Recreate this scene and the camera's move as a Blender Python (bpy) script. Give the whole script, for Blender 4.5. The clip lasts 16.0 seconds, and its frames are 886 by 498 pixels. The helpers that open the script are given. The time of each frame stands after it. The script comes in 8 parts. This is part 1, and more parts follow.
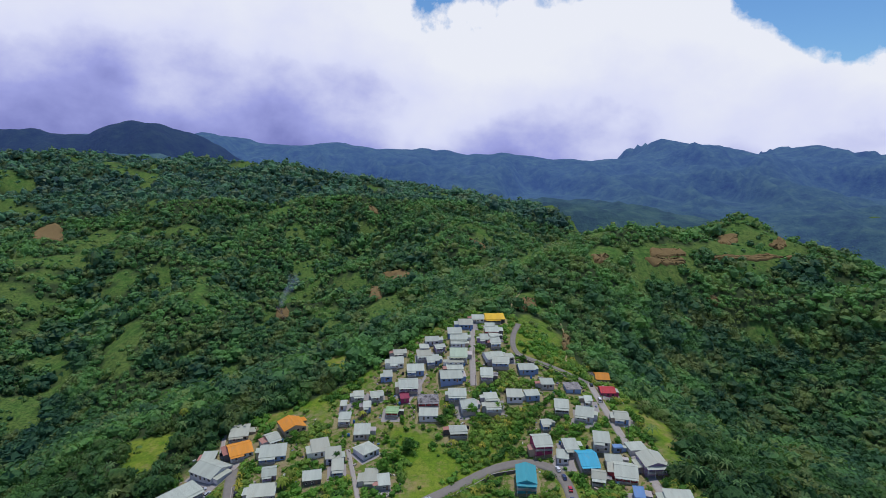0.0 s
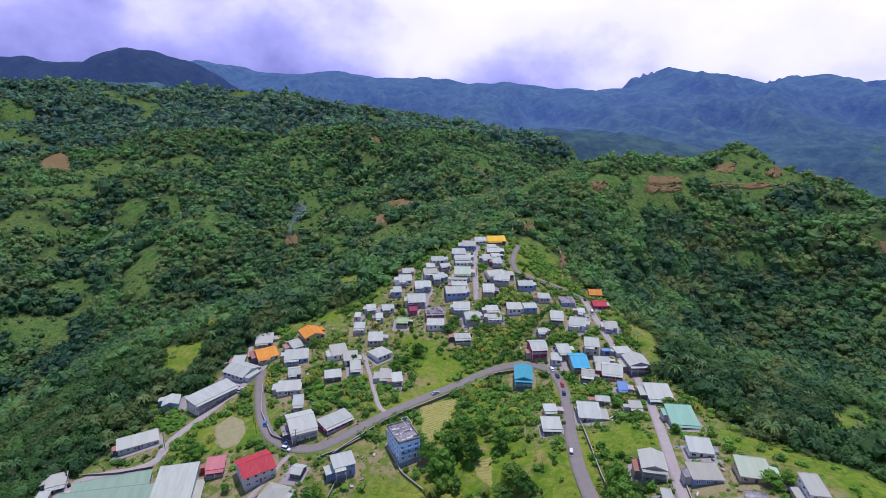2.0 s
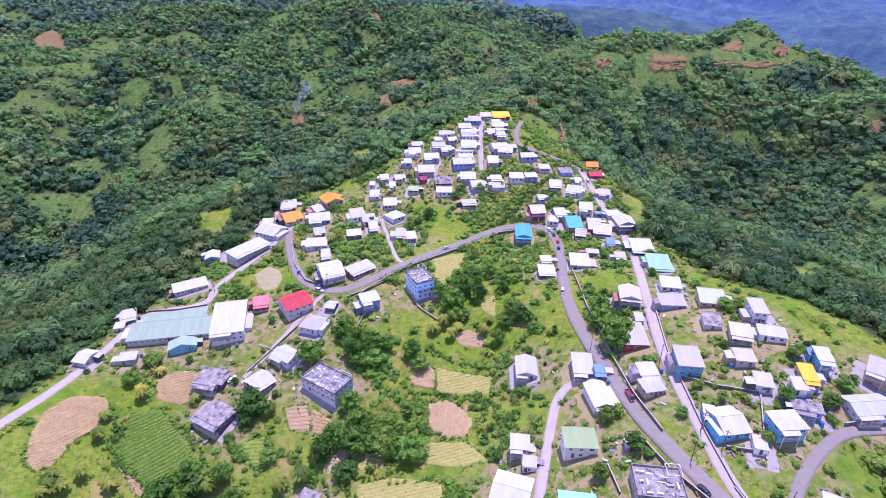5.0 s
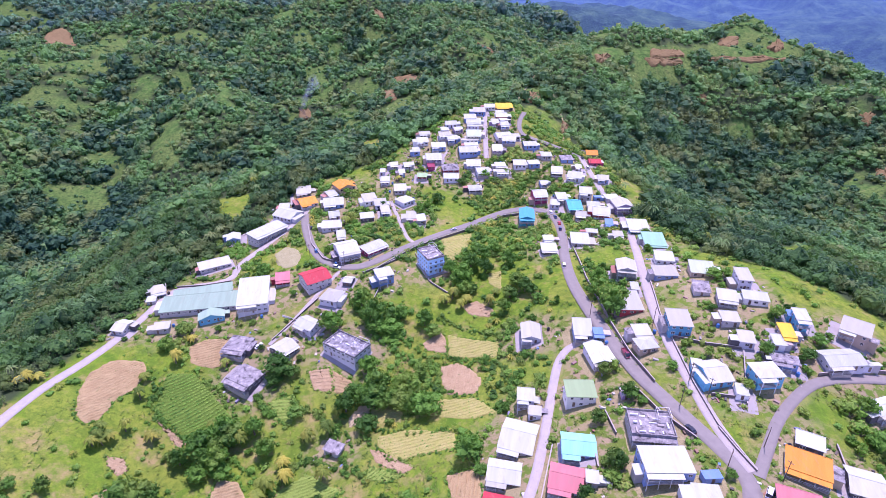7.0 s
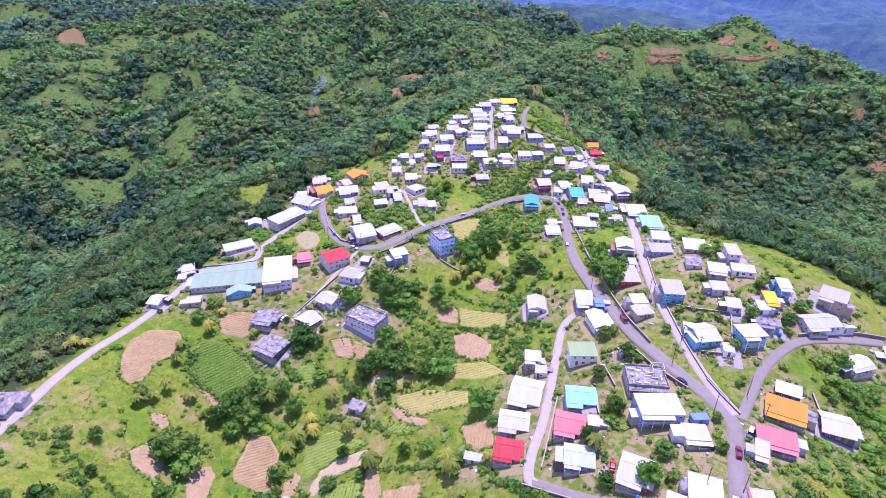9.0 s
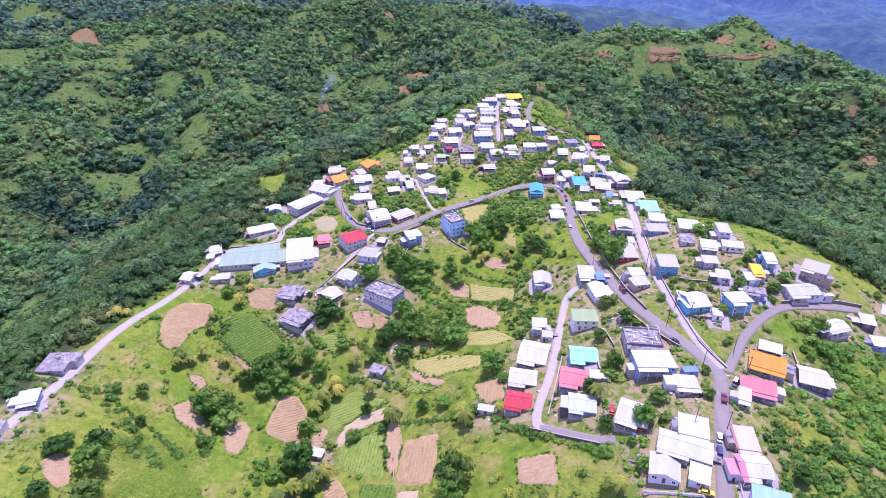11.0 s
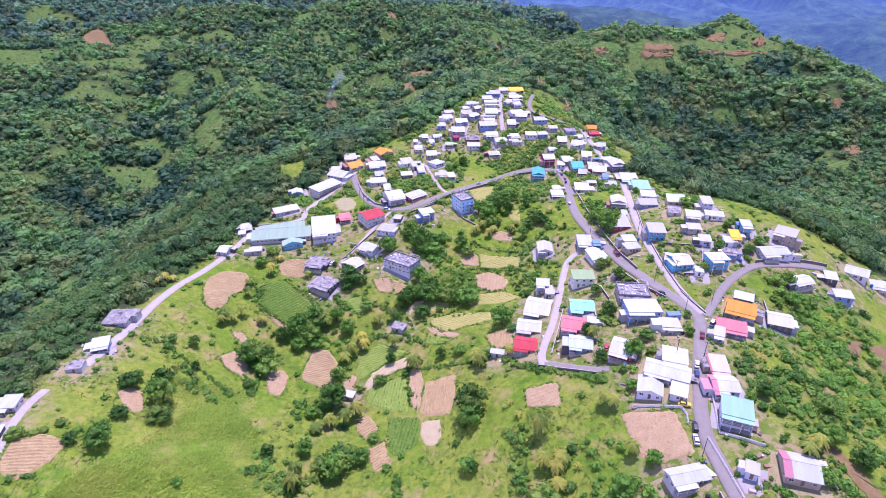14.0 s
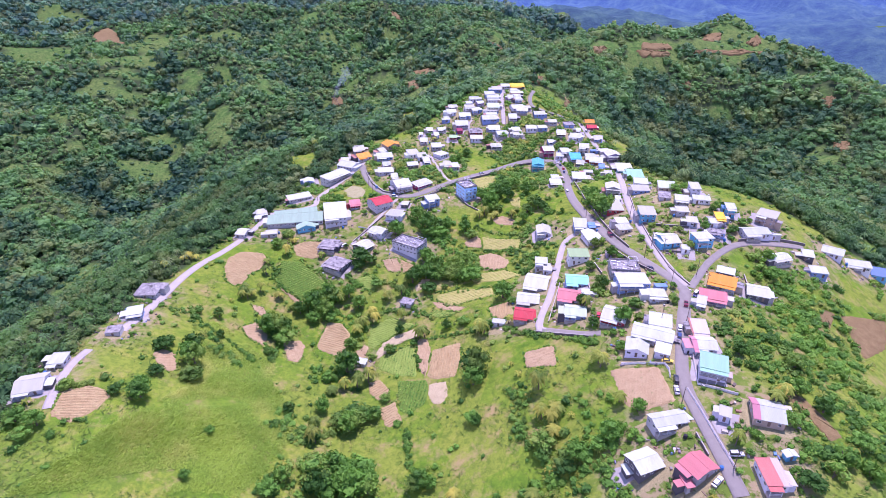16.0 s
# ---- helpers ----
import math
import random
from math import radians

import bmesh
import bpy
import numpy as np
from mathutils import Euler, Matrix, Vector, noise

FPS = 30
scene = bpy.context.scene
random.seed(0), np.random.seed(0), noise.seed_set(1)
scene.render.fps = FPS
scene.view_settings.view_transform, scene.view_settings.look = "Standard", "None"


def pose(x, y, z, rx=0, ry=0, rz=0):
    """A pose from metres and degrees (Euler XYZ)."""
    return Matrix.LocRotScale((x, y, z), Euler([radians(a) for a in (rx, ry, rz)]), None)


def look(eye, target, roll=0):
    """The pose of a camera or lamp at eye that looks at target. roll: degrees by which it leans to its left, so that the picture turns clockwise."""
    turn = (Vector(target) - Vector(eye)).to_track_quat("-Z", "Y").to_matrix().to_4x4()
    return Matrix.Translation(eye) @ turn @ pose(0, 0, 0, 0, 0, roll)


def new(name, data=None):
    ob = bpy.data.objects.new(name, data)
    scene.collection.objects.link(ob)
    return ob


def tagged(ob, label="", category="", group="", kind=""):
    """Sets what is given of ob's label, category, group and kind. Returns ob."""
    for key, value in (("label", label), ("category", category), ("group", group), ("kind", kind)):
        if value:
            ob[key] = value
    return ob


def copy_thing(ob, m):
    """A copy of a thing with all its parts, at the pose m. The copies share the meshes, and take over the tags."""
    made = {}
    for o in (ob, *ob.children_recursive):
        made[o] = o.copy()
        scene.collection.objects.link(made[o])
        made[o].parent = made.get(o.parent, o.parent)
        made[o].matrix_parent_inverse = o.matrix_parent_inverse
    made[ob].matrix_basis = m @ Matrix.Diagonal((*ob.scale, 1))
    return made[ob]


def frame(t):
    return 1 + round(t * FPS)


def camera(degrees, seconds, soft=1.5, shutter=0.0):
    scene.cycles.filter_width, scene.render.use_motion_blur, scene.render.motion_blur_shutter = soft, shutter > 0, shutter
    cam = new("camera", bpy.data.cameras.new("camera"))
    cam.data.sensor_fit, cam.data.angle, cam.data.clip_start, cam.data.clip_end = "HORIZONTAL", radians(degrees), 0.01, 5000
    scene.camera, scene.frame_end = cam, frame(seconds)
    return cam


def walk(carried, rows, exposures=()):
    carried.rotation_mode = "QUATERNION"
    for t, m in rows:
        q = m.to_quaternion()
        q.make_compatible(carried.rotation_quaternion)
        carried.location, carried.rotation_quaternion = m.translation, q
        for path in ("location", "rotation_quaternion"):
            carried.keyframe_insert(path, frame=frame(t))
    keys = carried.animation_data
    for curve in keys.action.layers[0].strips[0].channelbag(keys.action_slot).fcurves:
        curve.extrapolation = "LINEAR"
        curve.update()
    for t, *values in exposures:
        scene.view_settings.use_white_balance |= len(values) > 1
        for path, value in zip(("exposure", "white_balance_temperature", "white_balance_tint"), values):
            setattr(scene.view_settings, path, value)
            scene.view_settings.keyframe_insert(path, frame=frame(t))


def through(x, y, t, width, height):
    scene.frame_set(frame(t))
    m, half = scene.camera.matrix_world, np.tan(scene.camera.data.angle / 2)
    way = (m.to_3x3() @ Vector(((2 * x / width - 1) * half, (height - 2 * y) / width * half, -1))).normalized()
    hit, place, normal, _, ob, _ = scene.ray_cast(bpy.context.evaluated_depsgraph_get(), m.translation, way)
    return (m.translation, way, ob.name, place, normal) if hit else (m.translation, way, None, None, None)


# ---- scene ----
cam = camera(77.27, 16.0, 0.72)
PATH = [
    (0.0, (35.86, 187.50, 151.56), (36.93, 384.43, 116.65), 0.01),
    (0.5, (35.06, 181.70, 151.22), (36.01, 378.10, 113.47), 0.03),
    (1.0, (34.17, 175.99, 150.88), (35.08, 371.39, 108.25), 0.04),
    (1.5, (33.30, 170.28, 150.50), (34.22, 364.00, 100.80), 0.08),
    (2.0, (32.60, 164.40, 150.03), (33.44, 355.70, 91.67), 0.02),
    (2.5, (32.04, 158.55, 149.76), (32.73, 347.02, 82.85), 0.03),
    (3.0, (31.48, 152.72, 149.74), (32.08, 337.94, 74.30), 0.08),
    (3.5, (30.56, 147.20, 149.72), (31.20, 328.86, 66.05), 0.08),
    (4.0, (29.25, 141.73, 149.64), (30.18, 320.44, 59.86), 0.08),
    (4.2, (28.66, 139.57, 149.57), (29.49, 317.13, 57.53), 0.17),
    (6.3, (24.06, 116.94, 149.36), (25.32, 292.41, 53.39), 0.08),
    (6.5, (23.49, 114.67, 149.41), (24.51, 290.30, 53.74), 0.04),
    (7.0, (22.06, 108.92, 149.51), (22.85, 284.62, 53.96), -0.01),
    (7.5, (20.53, 103.14, 149.53), (21.18, 278.91, 54.10), 0.00),
    (8.0, (19.01, 97.23, 149.50), (19.66, 273.09, 54.24), 0.03),
    (8.5, (17.66, 91.28, 149.42), (18.22, 267.20, 54.28), 0.02),
    (9.0, (16.26, 85.34, 149.30), (16.76, 261.35, 54.33), 0.01),
    (9.2, (15.68, 82.92, 149.25), (16.07, 258.85, 54.14), 0.03),
    (11.3, (9.31, 57.20, 149.33), (9.37, 233.52, 54.94), 0.04),
    (11.5, (8.69, 54.84, 149.43), (8.75, 231.19, 55.08), 0.03),
    (12.0, (7.27, 48.90, 149.69), (7.39, 225.24, 55.34), -0.02),
    (12.5, (5.95, 42.79, 149.92), (6.17, 219.11, 55.53), -0.01),
    (13.0, (4.64, 36.67, 150.05), (4.91, 213.03, 55.73), -0.07),
    (13.5, (3.51, 30.50, 150.03), (3.80, 206.94, 55.85), -0.17),
    (14.0, (2.51, 24.44, 149.95), (2.89, 200.90, 55.81), -0.21),
    (14.5, (1.68, 18.39, 149.93), (2.01, 194.91, 55.92), -0.19),
    (15.0, (1.03, 12.33, 149.94), (1.27, 188.83, 55.89), -0.15),
    (15.5, (0.51, 6.19, 149.98), (0.65, 182.75, 56.03), -0.10),
    (16.0, (-0.00, -0.00, 150.00), (-0.00, 176.63, 56.18), -0.08),
]
walk(cam, [(t, look(e, g, r)) for t, e, g, r in PATH],
     [(0.0, -0.74, 6000, 13), (1.0, -0.72, 5950, 16), (1.5, -0.62, 5900, 20), (2.0, -0.38, 5800, 28), (2.5, -0.17, 5700, 36), (3.5, 0.34, 5620, 49), (4.2, 0.42, 5600, 54), (9.0, 0.52, 5600, 56), (16.0, 0.52, 5580, 54)])

# ---- daylight ----
SUN_AZIMUTH, SUN_HEIGHT = 24.0, 74.0  # degrees from +y towards +x, and above the horizon
toward_sun = Vector((math.sin(radians(SUN_AZIMUTH)) * math.cos(radians(SUN_HEIGHT)),
                     math.cos(radians(SUN_AZIMUTH)) * math.cos(radians(SUN_HEIGHT)), math.sin(radians(SUN_HEIGHT))))
sun = new("sun", bpy.data.lights.new("sun", "SUN"))
sun.data.energy, sun.data.angle, sun.data.color = 4.2, radians(0.55), (1.0, 0.945, 0.86)
sun.matrix_world = look(toward_sun * 2000, (0, 0, 0))

world = bpy.data.worlds.new("sky")
world.use_nodes = True
scene.world = world
wn, wl = world.node_tree.nodes, world.node_tree.links
wn.clear()
sky_out = wn.new("ShaderNodeOutputWorld")
sky_bg = wn.new("ShaderNodeBackground")
sky = wn.new("ShaderNodeTexSky")
sky.sky_type, sky.sun_disc = "NISHITA", False
sky.sun_elevation, sky.sun_rotation = radians(SUN_HEIGHT), radians(SUN_AZIMUTH)
sky.air_density, sky.dust_density, sky.ozone_density = 1.0, 0.2, 3.0
sky_bg.inputs["Strength"].default_value = 0.15
deep = wn.new("ShaderNodeMix")
deep.data_type, deep.blend_type = "RGBA", "MULTIPLY"
deep.inputs[0].default_value, deep.inputs[7].default_value = 1.0, (0.7, 0.93, 1.08, 1)
wl.new(sky.outputs["Color"], deep.inputs[6])
wl.new(deep.outputs[2], sky_bg.inputs["Color"])
# cumulus over the mountains: towering white heads with lavender-grey hollows
way = wn.new("ShaderNodeTexCoord")


def cloud_noise(scale, stretch, detail, rough):
    mp = wn.new("ShaderNodeMapping")
    mp.inputs["Scale"].default_value = (scale, scale, scale * stretch)
    mp.inputs["Location"].default_value = (2.2, 0.6, 0.3)
    nz = wn.new("ShaderNodeTexNoise")
    nz.inputs["Scale"].default_value, nz.inputs["Detail"].default_value, nz.inputs["Roughness"].default_value = 1.0, detail, rough
    wl.new(way.outputs["Generated"], mp.inputs["Vector"])
    wl.new(mp.outputs["Vector"], nz.inputs["Vector"])
    return nz.outputs["Fac"]


def cloud_ramp(fac, pairs):
    r = wn.new("ShaderNodeValToRGB")
    while len(r.color_ramp.elements) < len(pairs):
        r.color_ramp.elements.new(0.5)
    for e, (p, c) in zip(r.color_ramp.elements, pairs):
        e.position, e.color = p, (*c, 1)
    wl.new(fac, r.inputs["Fac"])
    return r.outputs["Color"]


def reckon(operation, a, b):
    n = wn.new("ShaderNodeMath")
    n.operation = operation
    for k, v in enumerate((a, b)):
        if isinstance(v, float):
            n.inputs[k].default_value = v
        else:
            wl.new(v, n.inputs[k])
    return n.outputs[0]


axes = wn.new("ShaderNodeSeparateXYZ")
wl.new(way.outputs["Generated"], axes.inputs["Vector"])
# how high the cloud heads stand, from west to east, ragged by noise at two sizes
span = reckon("ADD", reckon("MULTIPLY", axes.outputs["X"], 0.5), 0.5)
banks = cloud_ramp(span, [(p, (h, h, h)) for p, h in ((0.0, 0.4), (0.3, 0.5), (0.44, 0.34), (0.49, 0.225), (0.53, 0.235), (0.575, 0.27), (0.61, 0.25), (0.645, 0.32), (0.7, 0.31), (0.74, 0.215), (0.775, 0.145), (0.82, 0.135), (0.9, 0.25), (1.0, 0.4))])
heads = reckon("MULTIPLY", reckon("SUBTRACT", cloud_noise(9.0, 1.0, 10, 0.6), 0.5), 0.2)
level = reckon("SUBTRACT", reckon("ADD", heads, banks), 0.012)
above = reckon("SUBTRACT", level, axes.outputs["Z"])
cover = cloud_ramp(reckon("ADD", reckon("MULTIPLY", above, 12.0), 0.4), [(0.34, (0, 0, 0)), (0.6, (1, 1, 1))])
soft_noise = reckon("ADD", reckon("MULTIPLY", cloud_noise(4.2, 1.3, 9, 0.55), 0.4), reckon("MULTIPLY", cloud_noise(1.9, 1.4, 3, 0.5), 0.4))
shade = reckon("ADD", reckon("ADD", soft_noise, 0.1), reckon("MULTIPLY", axes.outputs["Z"], 1.1))
shade = reckon("ADD", shade, reckon("SUBTRACT", reckon("MULTIPLY", axes.outputs["X"], 0.2), 0.055))
body = cloud_ramp(shade, [(0.34, (0.17, 0.185, 0.47)), (0.44, (0.42, 0.44, 0.8)), (0.54, (0.84, 0.85, 1.0)), (0.66, (1.0, 1.0, 1.0))])
cloud_bg = wn.new("ShaderNodeBackground")
cloud_bg.inputs["Strength"].default_value = 1.4
wl.new(body, cloud_bg.inputs["Color"])
sky_mix = wn.new("ShaderNodeMixShader")
wl.new(cover, sky_mix.inputs["Fac"])
wl.new(sky_bg.outputs["Background"], sky_mix.inputs[1])
wl.new(cloud_bg.outputs["Background"], sky_mix.inputs[2])
wl.new(sky_mix.outputs["Shader"], sky_out.inputs["Surface"])


# ---- materials ----
def node(tree, kind, **inputs):
    n = tree.nodes.new(kind)
    for key, value in inputs.items():
        n.inputs[key.replace("_", " ")].default_value = value
    return n


def fresh(name, rough=0.8, metal=0.0, spec=0.3):
    m = bpy.data.materials.new(name)
    m.use_nodes = True
    b = m.node_tree.nodes["Principled BSDF"]
    b.inputs["Roughness"].default_value, b.inputs["Metallic"].default_value = rough, metal
    b.inputs["Specular IOR Level"].default_value = spec
    return m, m.node_tree, b


def coords(tree, scale=(1, 1, 1), world_space=True):
    """Object or world position, scaled."""
    t = tree.nodes.new("ShaderNodeNewGeometry" if world_space else "ShaderNodeTexCoord")
    mp = node(tree, "ShaderNodeMapping", Scale=scale)
    tree.links.new(t.outputs["Position" if world_space else "Object"], mp.inputs["Vector"])
    return mp.outputs["Vector"]


def noise_tex(tree, vector, size, detail=4.0, rough=0.6):
    n = node(tree, "ShaderNodeTexNoise", Scale=1.0 / size, Detail=detail, Roughness=rough)
    tree.links.new(vector, n.inputs["Vector"])
    return n.outputs["Fac"]


def stops(tree, fac, colours):
    """A colour ramp: pairs of place and colour."""
    r = tree.nodes.new("ShaderNodeValToRGB")
    while len(r.color_ramp.elements) < len(colours):
        r.color_ramp.elements.new(0.5)
    for e, (p, c) in zip(r.color_ramp.elements, colours):
        e.position, e.color = p, (*c, 1)
    tree.links.new(fac, r.inputs["Fac"])
    return r.outputs["Color"]


def blend(tree, fac, a, b, mode="MIX"):
    m = tree.nodes.new("ShaderNodeMix")
    m.data_type, m.blend_type = "RGBA", mode
    for value, socket in ((fac, m.inputs[0]), (a, m.inputs[6]), (b, m.inputs[7])):
        if isinstance(value, bpy.types.NodeSocket):
            tree.links.new(value, socket)
        else:
            socket.default_value = value if isinstance(value, float) else (*value, 1)
    return m.outputs[2]


def bump(tree, bsdf, height, strength, distance):
    b = node(tree, "ShaderNodeBump", Strength=strength, Distance=distance)
    tree.links.new(height, b.inputs["Height"])
    tree.links.new(b.outputs["Normal"], bsdf.inputs["Normal"])


def plain(name, colour, rough=0.7, metal=0.0, spec=0.3, wear=0.25, size=0.6, vary=0.0, dirt=(0.25, 0.21, 0.17), relief=0.0):
    """Paint, plaster or sheet with stains at two sizes; vary: how much things differ from one another."""
    m, t, b = fresh(name, rough, metal, spec)
    v = coords(t)
    coarse, fine = noise_tex(t, v, size * 5, 3), noise_tex(t, v, size, 5)
    c = blend(t, stops(t, coarse, [(0.35, (0, 0, 0)), (0.75, (1, 1, 1))]), colour, tuple(k * 0.86 for k in colour))
    spots = stops(t, fine, [(0.55, (0, 0, 0)), (0.8, (wear, wear, wear))])
    c = blend(t, spots, c, dirt)
    if vary:
        info = t.nodes.new("ShaderNodeObjectInfo")
        hsv = t.nodes.new("ShaderNodeHueSaturation")
        spread = node(t, "ShaderNodeMapRange", To_Min=1 - vary, To_Max=1 + vary * 0.4)
        t.links.new(info.outputs["Random"], spread.inputs["Value"])
        t.links.new(spread.outputs["Result"], hsv.inputs["Value"])
        t.links.new(c, hsv.inputs["Color"])
        c = hsv.outputs["Color"]
    t.links.new(c, b.inputs["Base Color"])
    if relief:
        bump(t, b, fine, 0.6, relief)
    return m


def roofing(name, colour, stripes=None, bay_end=0.22):
    """Corrugated sheet: pressed ribs, sheets that differ a little, streaks of rust."""
    m, t, b = fresh(name, 0.6, 0.0, 0.15)
    v = coords(t, world_space=False)
    ribs = node(t, "ShaderNodeTexWave", Scale=1.6, Distortion=0.0)
    ribs.wave_type, ribs.bands_direction = "BANDS", "X"
    t.links.new(v, ribs.inputs["Vector"])
    sheets = noise_tex(t, coords(t, (1.0, 0.12, 0.12), False), 1.1, 1, 0.2)
    c = blend(t, stops(t, sheets, [(0.35, (0, 0, 0)), (0.65, (1, 1, 1))]), colour, tuple(k * 0.91 for k in colour))
    if stripes:
        split = t.nodes.new("ShaderNodeSeparateXYZ")
        t.links.new(coords(t, (0.1, 0.1, 0.1), False), split.inputs["Vector"])
        bay = t.nodes.new("ShaderNodeMath")
        bay.operation = "ADD"
        bay.inputs[1].default_value = 0.5
        t.links.new(split.outputs["X"], bay.inputs[0])
        c = blend(t, stops(t, bay.outputs[0], [(bay_end, (1, 1, 1)), (bay_end + 0.01, (0, 0, 0))]), c, stripes)
    streaks = noise_tex(t, coords(t, (1.0, 0.3, 0.3)), 1.4, 5, 0.7)
    c = blend(t, stops(t, streaks, [(0.54, (0, 0, 0)), (0.8, (0.5, 0.5, 0.5))]), c, (0.34, 0.25, 0.19))
    info = t.nodes.new("ShaderNodeObjectInfo")
    hsv = t.nodes.new("ShaderNodeHueSaturation")
    aged = stops(t, info.outputs["Random"], [(0.0, (0.55, 0.55, 0.55)), (0.22, (0.1, 0.1, 0.1)), (0.5, (0, 0, 0)), (0.78, (0.08, 0.08, 0.08)), (1.0, (0.4, 0.4, 0.4))])
    c = blend(t, aged, c, tuple(k * w for k, w in zip(colour, (0.8, 0.66, 0.56))))
    shift = t.nodes.new("ShaderNodeMath")
    shift.operation = "PINGPONG"
    shift.inputs[1].default_value = 0.17
    t.links.new(info.outputs["Random"], shift.inputs[0])
    spread = node(t, "ShaderNodeMapRange", From_Max=0.17, To_Min=0.84, To_Max=1.06)
    t.links.new(shift.outputs[0], spread.inputs["Value"])
    t.links.new(spread.outputs["Result"], hsv.inputs["Value"])
    t.links.new(c, hsv.inputs["Color"])
    t.links.new(hsv.outputs["Color"], b.inputs["Base Color"])
    bump(t, b, ribs.outputs["Fac"], 0.5, 0.05)
    return m


def slab(name, dark, grey, pale):
    """A bare concrete roof slab: black mould, grey cement and pale patches."""
    m, t, b = fresh(name, 0.92, 0.0, 0.1)
    v = coords(t)
    c = stops(t, noise_tex(t, v, 2.2, 6, 0.65), [(0.38, dark), (0.46, grey), (0.55, grey), (0.62, pale)])
    c = blend(t, stops(t, noise_tex(t, v, 0.5, 4, 0.7), [(0.5, (0, 0, 0)), (0.68, (0.6, 0.6, 0.6))]), c, dark)
    t.links.new(c, b.inputs["Base Color"])
    return m


def foliage(name, dark, light, dry, size=0.8, through=0.3, sunny=1.0, grouped=False):
    """Leaves: each plant its own green, sprays that differ, stands of one kind, some light let through."""
    m, t, b = fresh(name, 0.6, 0.0, 0.22)
    g = t.nodes.new("ShaderNodeNewGeometry")
    info = t.nodes.new("ShaderNodeObjectInfo")
    tone = t.nodes.new("ShaderNodeAttribute")
    tone.attribute_name = "tone"

    def plus(a, b):
        add = t.nodes.new("ShaderNodeMath")
        add.operation = "ADD"
        t.links.new(a, add.inputs[0])
        t.links.new(b, add.inputs[1])
        return add.outputs[0]

    spray = node(t, "ShaderNodeMapRange", To_Min=0.0, To_Max=0.22)
    t.links.new(g.outputs["Random Per Island"], spray.inputs["Value"])
    wrap = t.nodes.new("ShaderNodeMath")
    wrap.operation = "FRACT"
    t.links.new(plus(tone.outputs["Fac"], info.outputs["Random"]), wrap.inputs[0])
    own = node(t, "ShaderNodeMapRange", To_Min=0.0, To_Max=0.8)
    t.links.new(tone.outputs["Fac"] if grouped else wrap.outputs[0], own.inputs["Value"])
    v = coords(t)
    c = stops(t, plus(own.outputs["Result"], spray.outputs["Result"]), [(0.0, dark), (0.45, tuple((p * 2 + q) / 3 for p, q in zip(dark, light))), (0.85, light), (1.0, dry)])
    # darker green in the low spots of the noise that drives the bump
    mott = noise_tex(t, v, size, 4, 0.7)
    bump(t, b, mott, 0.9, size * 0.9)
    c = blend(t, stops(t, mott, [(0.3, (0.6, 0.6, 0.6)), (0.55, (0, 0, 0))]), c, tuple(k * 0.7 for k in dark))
    stand = noise_tex(t, v, 45.0, 5)
    c = blend(t, stops(t, stand, [(0.48, (0, 0, 0)), (0.62, (0.7, 0.7, 0.7))]), c, tuple(k * sunny for k in light))
    dryness = noise_tex(t, coords(t, (1.3, 0.8, 1)), 30.0, 6)
    c = blend(t, stops(t, dryness, [(0.51, (0, 0, 0)), (0.63, (0.65, 0.65, 0.65))]), c, dry)
    t.links.new(c, b.inputs["Base Color"])
    if through:
        tr = t.nodes.new("ShaderNodeBsdfTranslucent")
        warm = blend(t, 1.0, c, (1.0, 1.0, 0.6), "MULTIPLY")
        t.links.new(warm, tr.inputs["Color"])
        mix = node(t, "ShaderNodeMixShader", Fac=through)
        t.links.new(b.outputs["BSDF"], mix.inputs[1])
        t.links.new(tr.outputs["BSDF"], mix.inputs[2])
        t.links.new(mix.outputs["Shader"], t.nodes["Material Output"].inputs["Surface"])
    return m


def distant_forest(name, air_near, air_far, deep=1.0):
    """Mountain forest seen through miles of air: haze painted as glow, bluer further off."""
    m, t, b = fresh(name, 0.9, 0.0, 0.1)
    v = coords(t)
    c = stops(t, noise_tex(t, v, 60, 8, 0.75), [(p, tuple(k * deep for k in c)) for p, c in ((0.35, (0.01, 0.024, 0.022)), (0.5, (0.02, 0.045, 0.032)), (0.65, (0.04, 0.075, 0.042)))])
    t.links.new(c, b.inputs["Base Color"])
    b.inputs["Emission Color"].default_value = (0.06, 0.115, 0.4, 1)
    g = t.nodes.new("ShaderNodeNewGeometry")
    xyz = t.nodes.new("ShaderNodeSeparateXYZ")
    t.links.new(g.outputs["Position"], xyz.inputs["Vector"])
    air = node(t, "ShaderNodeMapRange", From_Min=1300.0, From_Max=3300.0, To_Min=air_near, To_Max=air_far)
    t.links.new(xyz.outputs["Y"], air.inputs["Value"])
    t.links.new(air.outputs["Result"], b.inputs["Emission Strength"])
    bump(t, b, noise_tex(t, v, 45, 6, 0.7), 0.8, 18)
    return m


